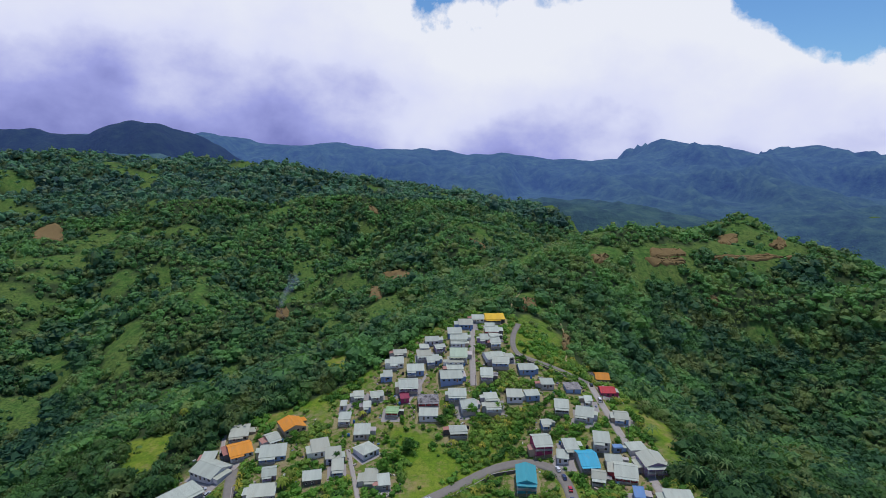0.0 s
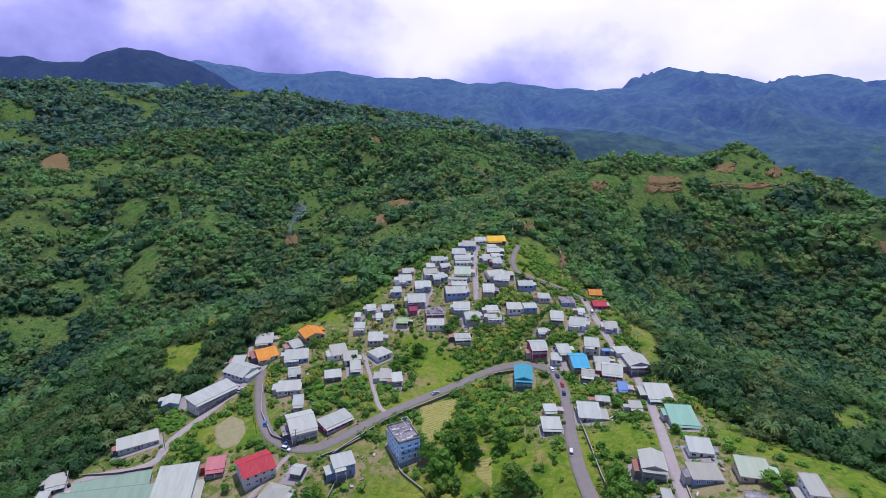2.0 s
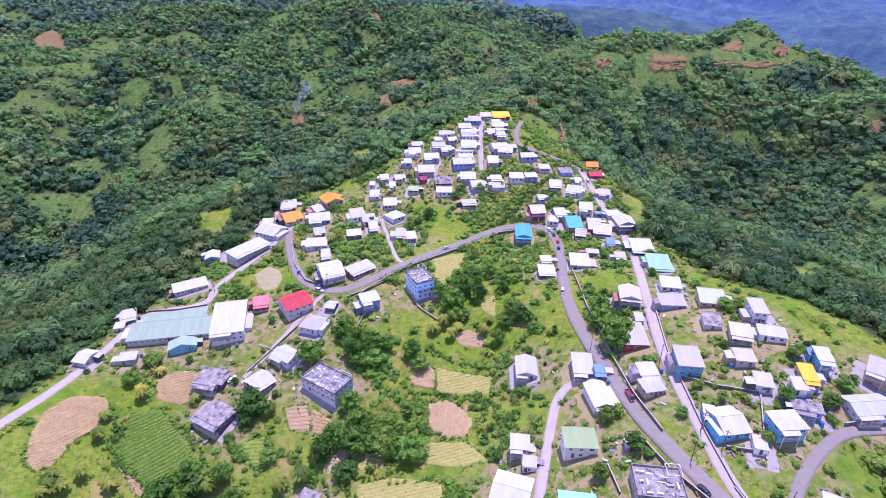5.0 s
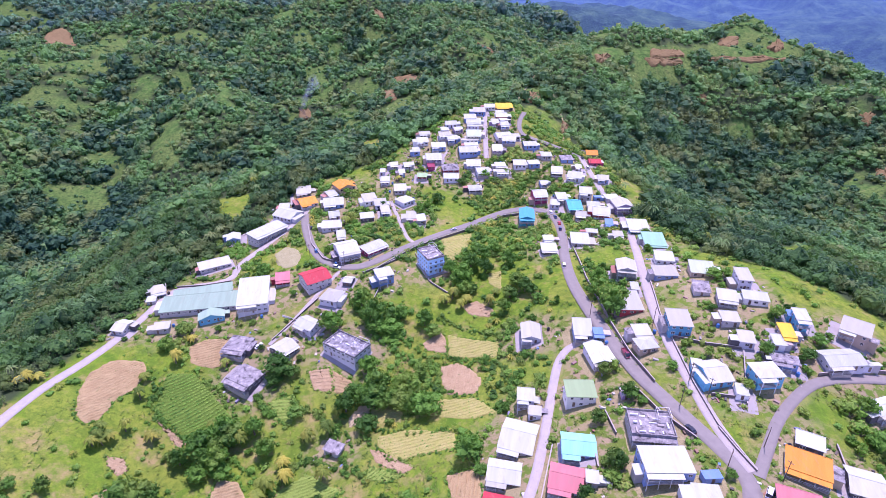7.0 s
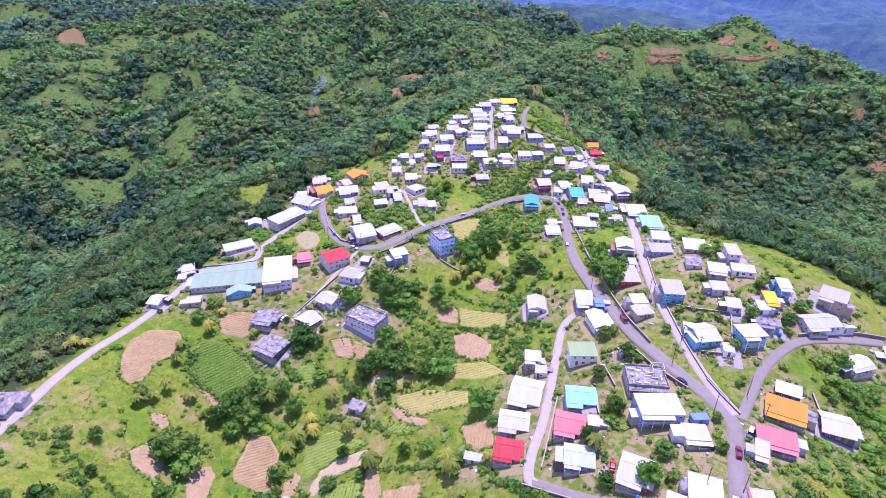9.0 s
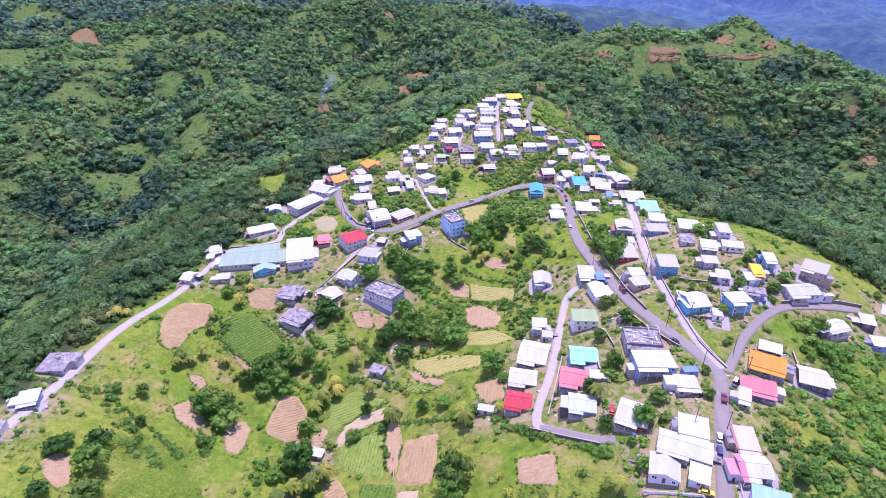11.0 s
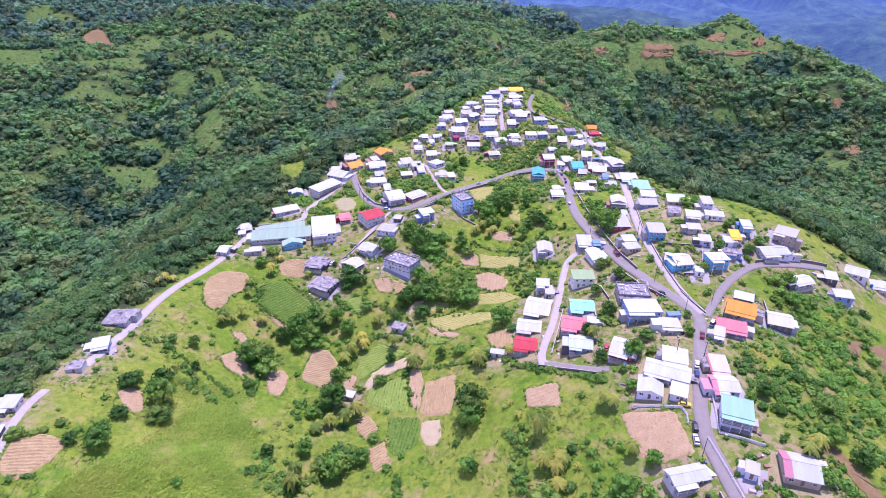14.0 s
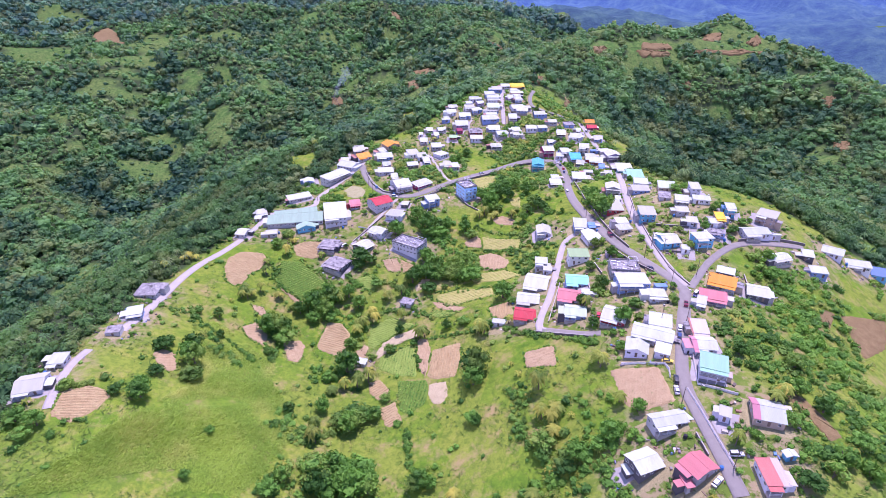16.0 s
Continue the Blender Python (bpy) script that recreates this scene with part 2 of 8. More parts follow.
def grassland():
    """The ground: grass of several greens, dry grass, bare red earth where it is worn, forest floor on the far slopes."""
    m, t, b = fresh("hill_ground", 1.0, 0.0, 0.02)
    v = coords(t)
    big, mid, fine = noise_tex(t, v, 55, 5), noise_tex(t, v, 8, 6, 0.7), noise_tex(t, v, 0.8, 6, 0.8)
    tufts = noise_tex(t, v, 2.6, 5, 0.7)
    c = stops(t, mid, [(0.34, (0.062, 0.15, 0.013)), (0.46, (0.125, 0.222, 0.018)), (0.56, (0.2, 0.262, 0.026)), (0.66, (0.3, 0.262, 0.075))])
    c = blend(t, stops(t, big, [(0.4, (0, 0, 0)), (0.62, (0.65, 0.65, 0.65))]), c, (0.14, 0.25, 0.02))
    plots = node(t, "ShaderNodeTexVoronoi", Scale=1 / 24.0)
    t.links.new(v, plots.inputs["Vector"])
    c = blend(t, stops(t, plots.outputs["Color"], [(0.3, (0, 0, 0)), (0.7, (0.45, 0.45, 0.45))]), c, blend(t, fine, (0.34, 0.315, 0.065), (0.23, 0.265, 0.035)))
    c = blend(t, stops(t, tufts, [(0.38, (0.6, 0.6, 0.6)), (0.56, (0, 0, 0))]), c, (0.075, 0.14, 0.018))
    c = blend(t, stops(t, fine, [(0.36, (0.5, 0.5, 0.5)), (0.53, (0, 0, 0))]), c, (0.08, 0.135, 0.022))
    bare = noise_tex(t, coords(t, (1, 1, 0.4)), 15, 8, 0.75)
    c = blend(t, stops(t, bare, [(0.53, (0, 0, 0)), (0.66, (0.8, 0.8, 0.8))]), c, blend(t, fine, (0.39, 0.28, 0.125), (0.3, 0.2, 0.1)))
    # rough meadow on the slopes away from the village
    g = t.nodes.new("ShaderNodeNewGeometry")
    away = t.nodes.new("ShaderNodeVectorMath")
    away.operation = "DISTANCE"
    t.links.new(g.outputs["Position"], away.inputs[0])
    away.inputs[1].default_value = (0, 330, 0)
    reach = node(t, "ShaderNodeMapRange", From_Min=230.0, From_Max=330.0)
    t.links.new(away.outputs["Value"], reach.inputs["Value"])
    slope_grass = stops(t, mid, [(0.32, (0.04, 0.1, 0.022)), (0.45, (0.075, 0.16, 0.034)), (0.55, (0.115, 0.205, 0.044)), (0.68, (0.18, 0.2, 0.07))])
    slope_grass = blend(t, stops(t, big, [(0.42, (0, 0, 0)), (0.6, (0.6, 0.6, 0.6))]), slope_grass, (0.15, 0.19, 0.05))
    slope_grass = blend(t, stops(t, tufts, [(0.42, (0.8, 0.8, 0.8)), (0.54, (0, 0, 0))]), slope_grass, (0.045, 0.085, 0.025))
    c = blend(t, reach.outputs["Result"], c, slope_grass)
    # trodden ground, gravel and darker weeds close to the houses
    worn = t.nodes.new("ShaderNodeAttribute")
    worn.attribute_name = "trodden"
    yard = blend(t, stops(t, noise_tex(t, v, 3.4, 5, 0.65), [(0.46, (0, 0, 0)), (0.54, (1, 1, 1))]), blend(t, fine, (0.07, 0.13, 0.022), (0.14, 0.2, 0.035)), blend(t, fine, (0.36, 0.275, 0.175), (0.25, 0.18, 0.105)))
    c = blend(t, worn.outputs["Fac"], c, yard)
    # forest floor, its colour kept dark so gaps between the trees look shaded
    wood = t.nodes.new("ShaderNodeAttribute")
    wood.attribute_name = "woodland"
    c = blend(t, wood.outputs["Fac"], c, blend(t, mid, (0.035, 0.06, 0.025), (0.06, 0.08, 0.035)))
    t.links.new(c, b.inputs["Base Color"])
    bump(t, b, tufts, 0.6, 0.6)
    return m


def soil(name, a, b_):
    m, t, b = fresh(name, 0.95, 0.0, 0.1)
    v = coords(t, world_space=True)
    mid, fine = noise_tex(t, v, 3.0, 5), noise_tex(t, v, 0.4, 5, 0.7)
    c = blend(t, stops(t, mid, [(0.3, (0, 0, 0)), (0.7, (1, 1, 1))]), a, b_)
    c = blend(t, stops(t, fine, [(0.46, (0, 0, 0)), (0.66, (0.75, 0.75, 0.75))]), c, tuple(k * 0.55 for k in a))
    weeds = noise_tex(t, v, 1.7, 6, 0.7)
    c = blend(t, stops(t, weeds, [(0.6, (0, 0, 0)), (0.68, (0.7, 0.7, 0.7))]), c, (0.1, 0.14, 0.035))
    t.links.new(c, b.inputs["Base Color"])
    bump(t, b, fine, 0.7, 0.25)
    return m


GROUND = grassland()
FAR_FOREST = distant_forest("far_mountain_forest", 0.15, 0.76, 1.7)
# cloud shade put into this range: darker base colour and weaker glow
CLOUD_SHADED_FOREST = distant_forest("cloud_shaded_forest", 0.15, 0.62, 0.6)
# haze put into the leaf colours: bluer greens for the trees further off
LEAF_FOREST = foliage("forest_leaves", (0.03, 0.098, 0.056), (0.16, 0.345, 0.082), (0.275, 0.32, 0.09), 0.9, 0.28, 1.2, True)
LEAF_HAZED = foliage("haze_tinted_leaves", (0.03, 0.09, 0.086), (0.13, 0.295, 0.135), (0.23, 0.285, 0.12), 1.6, 0.25, 1.2, True)
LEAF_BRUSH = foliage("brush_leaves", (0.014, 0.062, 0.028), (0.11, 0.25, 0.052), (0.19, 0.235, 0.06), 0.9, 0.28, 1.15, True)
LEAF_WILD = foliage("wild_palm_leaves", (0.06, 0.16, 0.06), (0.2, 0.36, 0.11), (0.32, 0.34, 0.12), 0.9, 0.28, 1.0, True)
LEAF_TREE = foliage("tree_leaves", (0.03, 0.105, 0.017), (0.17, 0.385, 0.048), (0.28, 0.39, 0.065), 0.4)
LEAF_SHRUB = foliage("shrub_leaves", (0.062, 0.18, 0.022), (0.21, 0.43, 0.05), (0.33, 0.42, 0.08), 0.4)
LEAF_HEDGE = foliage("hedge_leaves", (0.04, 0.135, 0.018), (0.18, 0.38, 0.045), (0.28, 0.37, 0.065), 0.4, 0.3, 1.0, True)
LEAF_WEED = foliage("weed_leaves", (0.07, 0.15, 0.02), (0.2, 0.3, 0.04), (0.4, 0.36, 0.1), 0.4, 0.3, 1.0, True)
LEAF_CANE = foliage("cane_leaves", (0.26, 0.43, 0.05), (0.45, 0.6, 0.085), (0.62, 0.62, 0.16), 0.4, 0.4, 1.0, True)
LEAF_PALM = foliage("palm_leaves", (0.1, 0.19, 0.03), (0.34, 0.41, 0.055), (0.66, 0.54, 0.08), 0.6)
BARK = plain("bark", (0.16, 0.12, 0.09), 0.9, wear=0.4, size=0.2, relief=0.04)
ASPHALT = plain("asphalt", (0.24, 0.215, 0.185), 0.9, wear=0.35, size=0.5, dirt=(0.3, 0.26, 0.24), relief=0.01)
CONCRETE = plain("concrete", (0.4, 0.355, 0.315), 0.85, wear=0.5, size=0.5, dirt=(0.12, 0.11, 0.1), relief=0.01)
STONE = plain("retaining_stone", (0.16, 0.14, 0.13), 0.9, wear=0.5, size=0.4, dirt=(0.06, 0.06, 0.05), relief=0.05)
ROOFS = {
    "W": roofing("roof_white", (0.505, 0.545, 0.455)), "H": roofing("roof_cream", (0.51, 0.55, 0.44)),
    "R": roofing("roof_red", (0.52, 0.06, 0.07)), "P": roofing("roof_pink", (0.56, 0.2, 0.2)),
    "T": roofing("roof_pale_teal", (0.3, 0.43, 0.3)), "K": roofing("roof_mint", (0.27, 0.5, 0.36)),
    "G": roofing("roof_pale_green", (0.34, 0.5, 0.25)), "Y": roofing("roof_yellow", (0.8, 0.5, 0.04)),
    "O": roofing("roof_orange", (0.75, 0.3, 0.04)), "N": slab("roof_weathered_grey", (0.09, 0.085, 0.085), (0.27, 0.25, 0.245), (0.4, 0.375, 0.35)),
    "C": roofing("roof_bright_blue", (0.1, 0.52, 0.72)), "D": roofing("roof_deep_teal", (0.08, 0.38, 0.45)),
    "B": roofing("roof_blue", (0.16, 0.28, 0.5)), "E": roofing("roof_faded_green", (0.48, 0.58, 0.42)),
    "J": roofing("roof_turquoise", (0.24, 0.57, 0.45)), "Z": slab("roof_dark_slab", (0.1, 0.095, 0.1), (0.24, 0.23, 0.235), (0.46, 0.45, 0.43)), "S": roofing("roof_rusty", (0.55, 0.5, 0.47), (0.4, 0.17, 0.13)), "V": roofing("roof_white_and_pink", (0.5, 0.54, 0.455), (0.52, 0.2, 0.24)),
    "Q": roofing("roof_red_and_pale", (0.56, 0.52, 0.48), (0.56, 0.07, 0.07), 0.62), "M": roofing("roof_maroon", (0.3, 0.06, 0.1)),
}
WALLS = {
    "w": plain("wall_white", (0.8, 0.79, 0.77), 0.8, vary=0.1), "l": plain("wall_lavender", (0.66, 0.65, 0.72), 0.8, vary=0.15),
    "b": plain("wall_blue", (0.24, 0.34, 0.58), 0.8, vary=0.25), "c": plain("wall_sky_blue", (0.13, 0.42, 0.6), 0.8, vary=0.2),
    "r": plain("wall_red", (0.42, 0.06, 0.07), 0.8, vary=0.1), "g": plain("wall_grey", (0.48, 0.46, 0.46), 0.85, vary=0.25),
    "m": plain("wall_magenta", (0.36, 0.05, 0.14), 0.8, vary=0.1), "p": plain("wall_mauve", (0.36, 0.27, 0.42), 0.8, vary=0.2),
    "t": plain("wall_teal", (0.05, 0.32, 0.42), 0.8), "n": plain("wall_beige", (0.46, 0.36, 0.28), 0.8, vary=0.2),
    "a": plain("wall_light_blue", (0.46, 0.7, 0.95), 0.8), "k": plain("wall_dark", (0.12, 0.11, 0.12), 0.85, vary=0.3),
}
ROOF_WORDS = {"W": "white", "H": "cream", "R": "red", "P": "pink", "T": "pale teal", "K": "mint green", "G": "pale green", "Y": "yellow",
              "O": "orange", "N": "mottled grey", "Z": "dark grey", "J": "turquoise", "C": "bright blue", "D": "deep teal", "B": "blue", "E": "faded green",
              "S": "rust-striped", "V": "white and pink", "Q": "red and pale", "M": "maroon"}
WALL_WORDS = {"w": "white", "l": "lavender", "b": "blue", "c": "sky-blue", "r": "red", "g": "grey", "m": "magenta", "p": "mauve",
              "t": "teal", "n": "beige", "k": "dark unpainted", "a": "light blue"}
TRIM = plain("trim_white", (0.7, 0.69, 0.69), 0.6)
GLASS, glass_tree, glass_bsdf = fresh("window_glass", 0.12, 0.0, 0.6)
glass_bsdf.inputs["Base Color"].default_value = (0.03, 0.035, 0.045, 1)
DOOR = plain("door_paint", (0.2, 0.14, 0.11), 0.6, vary=0.4)


# ---- the shape of the land ----
def lattice(ix, iy, seed):
    """A fixed random value in 0..1 for each lattice point."""
    h = (ix * 374761393 + iy * 668265263 + seed * 1442695041) & 0xFFFFFFFF
    h = ((h ^ (h >> 13)) * 1274126177) & 0xFFFFFFFF
    return ((h ^ (h >> 16)) & 0xFFFF) / 65535.0


def value_noise(x, y, size, seed=0):
    u, v = np.asarray(x) / size + 4096.0, np.asarray(y) / size + 4096.0
    iu, iv = np.floor(u).astype(np.int64), np.floor(v).astype(np.int64)
    fu, fv = u - iu, v - iv
    fu, fv = fu * fu * (3 - 2 * fu), fv * fv * (3 - 2 * fv)
    a, b = lattice(iu, iv, seed), lattice(iu + 1, iv, seed)
    c, d = lattice(iu, iv + 1, seed), lattice(iu + 1, iv + 1, seed)
    return (a + (b - a) * fu) * (1 - fv) + (c + (d - c) * fu) * fv - 0.5


def folds(x, y, size, seed=0, octaves=3):
    return sum(value_noise(x, y, size / 2 ** k, seed + k) / 2 ** k for k in range(octaves))


def ramp(v, a, b):
    s = np.clip((v - a) / (b - a), 0, 1)
    return s * s * (3 - 2 * s)


# wide swells of the land, a grid of 300 m
WIDE = np.array([
    [-103, -128, -149, -145, -86, -43, -48, -149, -173, -158, -135],
    [-78, -98, -120, -147, -65, 23, -35, -154, -140, -116, -99],
    [-49, -72, -86, -99, -68, 2, -28, -104, -115, -95, -77],
    [-2, -26, -32, -38, -51, -18, -21, -64, -118, -109, -87],
    [66, 27, -12, -26, -24, -13, -21, -73, -158, -162, -132],
    [132, 73, -1, 1, 30, 22, -6, -95, -195, -209, -172],
    [167, 139, 93, 90, 73, 31, 7, 18, -86, -199, -178],
    [155, 157, 144, 131, 86, 22, -42, -30, -100, -204, -145],
    [104, 131, 144, 142, 101, 20, -77, -75, -85, -114, -41],
])
# ridges and side valleys, a grid of 120 m
MIDDLE = np.array([
    [-8, -38, -48, 11, 11, 6, 41, 5, -38, -54, -39],
    [0, -34, -35, 20, 18, 17, 30, -12, -12, -9, -32],
    [2, -44, -72, -18, 21, 64, 2, -88, -7, 61, -28],
    [-0, -20, -27, -37, -33, 36, 76, -45, -23, 94, 12],
    [-1, -2, 10, -30, -32, -17, 89, 100, 38, 58, 72],
    [1, -11, -28, -54, -10, -32, -40, 23, 116, 96, 50],
    [3, -3, -11, -33, -20, 25, -11, -81, 47, 113, 33],
    [6, 6, 0, -24, -40, 21, 16, -65, -69, -44, -56],
    [9, 11, 9, -2, -17, -2, 3, -35, -105, -172, -199],
])
# the hill of the village, a grid of 60 m
CLOSE = np.array([
    [29.0, 22.3, 0.1, -23.2, -16.3, 9.0, 20.2, 12.1],
    [28.6, 46.3, 14.7, -31.3, -9.1, 23.7, 30.2, 1.0],
    [31.2, 44.6, -0.4, -36.8, 2.4, 28.8, 23.3, -4.2],
    [34.1, 32.7, -26.8, -29.5, -2.0, 18.9, 22.8, 23.3],
    [19.6, 21.4, -10.4, -10.9, -23.2, 11.9, 33.2, 33.8],
    [5.2, 9.1, -1.9, 4.2, 0.7, 3.0, 3.0, -0.7],
    [3.7, 1.0, -6.5, 0.1, -6.0, -16.6, -2.1, -14.0],
    [10.8, 10.6, 4.8, 4.6, -4.4, 1.3, 6.7, -16.9],
    [10.5, 14.1, 6.3, 6.0, 8.9, 12.2, -2.4, -18.7],
    [2.5, 4.3, 2.9, 4.7, 9.6, 9.0, -1.7, -10.1],
    [-5.8, -7.4, -7.2, -3.0, 1.4, 2.3, 4.2, 5.2],
    [-13.8, -19.6, -20.8, -14.1, -4.8, 7.6, 21.2, 24.4],
])
# crest lines: metres across, height
DARK_RANGE = [(-2350, 214), (-1753, 232), (-1615, 238), (-1455, 234), (-1377, 213), (-1293, 247), (-1199, 276), (-1130, 274), (-1063, 254), (-975, 213), (-863, 164), (-752, 99), (-568, 49), (-290, -29)]
BLUE_RANGE = [(-4304, 235), (-2098, 250), (-1545, 258), (-1364, 228), (-1218, 218), (-887, 190), (-627, 214), (-256, 171), (-33, 156), (228, 119), (452, 141), (714, 119), (864, 104), (1034, 78), (1238, 115), (1475, 214), (1682, 185), (1947, 159), (2137, 129), (2285, 148), (2449, 196), (2625, 129), (2995, 118), (3866, 140), (4992, 169)]


def spline(u):
    u = np.abs(u)
    return np.where(u < 1, 2 / 3 - u * u + u ** 3 / 2, np.where(u < 2, (2 - u) ** 3 / 6, 0))


def weights(v, first, step, count, closed):
    w = spline((v[:, None] - (first + step * np.arange(count))[None]) / step)
    if closed:
        w[:, 0] += spline((v - first + step) / step)
        w[:, -1] += spline((v - first - step * count) / step)
    return w


def broad_land(x, y):
    """Valleys and ridges, from wide swells to those of a few streets."""
    xc, yc = np.clip(x, -1500, 1500), np.clip(y, -150, 2250)
    z = np.einsum("pi,pj,ij->p", weights(yc, -150, 300, 9, True), weights(xc, -1500, 300, 11, True), WIDE)
    z += np.einsum("pi,pj,ij->p", weights(y, 360, 120, 9, False), weights(x, -540, 120, 11, False), MIDDLE)
    z += np.einsum("pi,pj,ij->p", weights(y, 60, 60, 12, False), weights(x, -210, 60, 8, False), CLOSE)
    return z


def mountain(x, y, crest, depth, width, foot, seed):
    """A mountain range: its crest line (x, height) at a distance, with spurs and gullies on its flanks."""
    cx, cz = np.array(crest).T
    away = y - depth - 260 * folds(x, 0 * x, 900, seed, 3)
    top = np.interp(x, cx, cz) + 34 * folds(x, 0 * x + 7, 190, seed + 5, 4)
    near = np.exp(-(np.abs(away) / width) ** 1.5)
    spurs = 1 - np.abs(folds(x + 0.25 * away, y * 0.45, 420, seed + 9, 4)) * 2.4
    knolls = 46 * folds(x, y, 150, seed + 3, 4) * near * (1 - near ** 6)
    return foot + (top - foot) * near * (1 + (spurs - 0.7) * 1.0 * (1 - near ** 3)) + knolls


def ground(x, y):
    x, y = np.atleast_1d(np.asarray(x, float)), np.atleast_1d(np.asarray(y, float))
    z = np.empty(len(x))
    for k in range(0, len(x), 20000):
        p, q = x[k:k + 20000], y[k:k + 20000]
        h = broad_land(p, q)
        out = np.maximum(ramp(np.abs(p + 10), 190, 420), ramp(q, 620, 900))
        h += out * 26 * folds(p, q, 170, 3, 4)
        h += out * 80 * (0.16 - np.abs(folds(p + 0.5 * q, q - 0.35 * p, 260, 17, 3)))
        h -= 16 * ramp(q, 1450, 1900) * (1 - ramp(p, -300, 300))
        h = h * (1 - ramp(q, 2000, 3000)) - 90 * ramp(q, 2000, 3000)
        z[k:k + 20000] = h
    return z


def beyond(x, y):
    """0 on the near hills, 1 where the hazy distance begins."""
    start = 1950 - 700 * ramp(x, 130, 420) + 160 * folds(x, y, 260, 55, 3)
    return ramp(y, start, start + 120)


# ---- building helpers ----
def mesh_of(name, verts, faces, material=None, smooth=False):
    me = bpy.data.meshes.new(name)
    me.from_pydata([tuple(v) for v in verts], [], faces)
    if material:
        me.materials.append(material)
    if smooth:
        me.polygons.foreach_set("use_smooth", [True] * len(me.polygons))
    me.update()
    return me


def big_mesh(name, verts, quads, material, smooth=False, tris=False, tone=None):
    """A large mesh straight from arrays."""
    n = 3 if tris else 4
    me = bpy.data.meshes.new(name)
    me.vertices.add(len(verts))
    me.vertices.foreach_set("co", np.asarray(verts, np.float32).ravel())
    me.loops.add(len(quads) * n)
    me.polygons.add(len(quads))
    me.loops.foreach_set("vertex_index", np.asarray(quads, np.int32).ravel())
    me.polygons.foreach_set("loop_start", np.arange(0, len(quads) * n, n, dtype=np.int32))
    me.polygons.foreach_set("use_smooth", np.full(len(quads), smooth))
    me.materials.append(material)
    if tone is not None:
        me.attributes.new("tone", "FLOAT", "POINT").data.foreach_set("value", np.asarray(tone, np.float32))
    me.update(calc_edges=True)
    return me


def part(name, data, parent, label="", at=None):
    """One mesh object under a thing or a part. data: a mesh, or a bmesh with its material."""
    if isinstance(data, tuple):
        bm, material = data
        data = bpy.data.meshes.new(name)
        bm.to_mesh(data)
        bm.free()
        data.materials.append(material)
    ob = new(name, data)
    ob.parent = parent
    if at is not None:
        ob.matrix_basis = at
    if label:
        tagged(ob, label)
    return ob


def box(bm, x0, x1, y0, y1, z0, z1):
    v = [bm.verts.new((x, y, z)) for z in (z0, z1) for x, y in ((x0, y0), (x1, y0), (x1, y1), (x0, y1))]
    for f in ((3, 2, 1, 0), (4, 5, 6, 7), (0, 1, 5, 4), (1, 2, 6, 5), (2, 3, 7, 6), (3, 0, 4, 7)):
        bm.faces.new([v[k] for k in f])


def height_at(x, y):
    return float(ground(x, y)[0])


# ---- where the land lies open ----
VILLAGE = np.array([(-160, 120), (-156, 200), (-152, 260), (-143, 310), (-128, 360), (-108, 405), (-92, 445), (-75, 480), (-25, 505), (2, 535), (25, 565), (55, 590), (95, 592),
                    (108, 560), (125, 540), (148, 520), (146, 480), (140, 420), (152, 385), (155, 350), (180, 325), (205, 290), (262, 268), (240, 205), (175, 165), (160, 90), (0, 60)])


def inside(poly, x, y):
    hit = np.zeros(len(x), bool)
    for (x0, y0), (x1, y1) in zip(poly, np.roll(poly, -1, 0)):
        cross = ((y0 > y) != (y1 > y)) & (x < (x1 - x0) * (y - y0) / (y1 - y0 + 1e-9) + x0)
        hit ^= cross
    return hit


MEADOWS, THICKETS = [], []


def meadow(outline):
    MEADOWS.append(outline)


def thicket(outline):
    THICKETS.append(outline)


# grassy clearings on the slopes
meadow([(187, 765), (262, 815), (351, 853), (416, 955), (447, 955), (1206, 2192), (512, 891), (495, 873), (432, 837), (370, 798), (307, 788), (262, 750), (226, 723), (226, 755), (184, 723)])
meadow([(-410, 1046), (-395, 1059), (-364, 1022), (-373, 982), (-399, 1008)])
meadow([(-368, 1401), (-316, 1444), (-262, 1304), (-305, 1288)])
meadow([(-25, 1283), (26, 1195), (5, 1136), (-36, 1260)])
meadow([(-464, 988), (-431, 998), (-413, 969), (-447, 962)])
meadow([(-238, 667), (-242, 716), (-222, 717), (-143, 489)])
meadow([(344, 733), (366, 742), (387, 736), (362, 724)])
meadow([(407, 627), (436, 640), (408, 587), (384, 581)])
meadow([(-279, 1273), (-235, 1272), (-218, 1232), (-257, 1214)])
meadow([(-157, 1376), (-95, 1363), (-80, 1325), (-141, 1336)])
meadow([(-622, 1022), (-604, 1062), (-568, 1118), (-507, 1041), (-522, 1021), (-560, 1013), (-587, 998)])
meadow([(-581, 952), (-561, 997), (-533, 1026), (-494, 1018), (-492, 1001), (-540, 969), (-552, 943), (-510, 936), (-488, 946), (-491, 926), (-527, 907), (-543, 878), (-600, 896), (-591, 923)])
meadow([(-598, 872), (-547, 858), (-501, 843), (-482, 846), (-479, 826), (-499, 795), (-575, 842)])
meadow([(-508, 897), (-482, 911), (-472, 880), (-482, 859)])
meadow([(-621, 1229), (-553, 1226), (-521, 1254), (-401, 1257), (-390, 1203), (-468, 1198), (-499, 1198), (-549, 1188), (-616, 1194)])
meadow([(-506, 1074), (-485, 1084), (-473, 1064), (-476, 1033), (-489, 1036)])
meadow([(-326, 973), (-329, 1054), (-310, 1025), (-278, 905), (-255, 891), (-241, 822), (-266, 843), (-283, 859)])
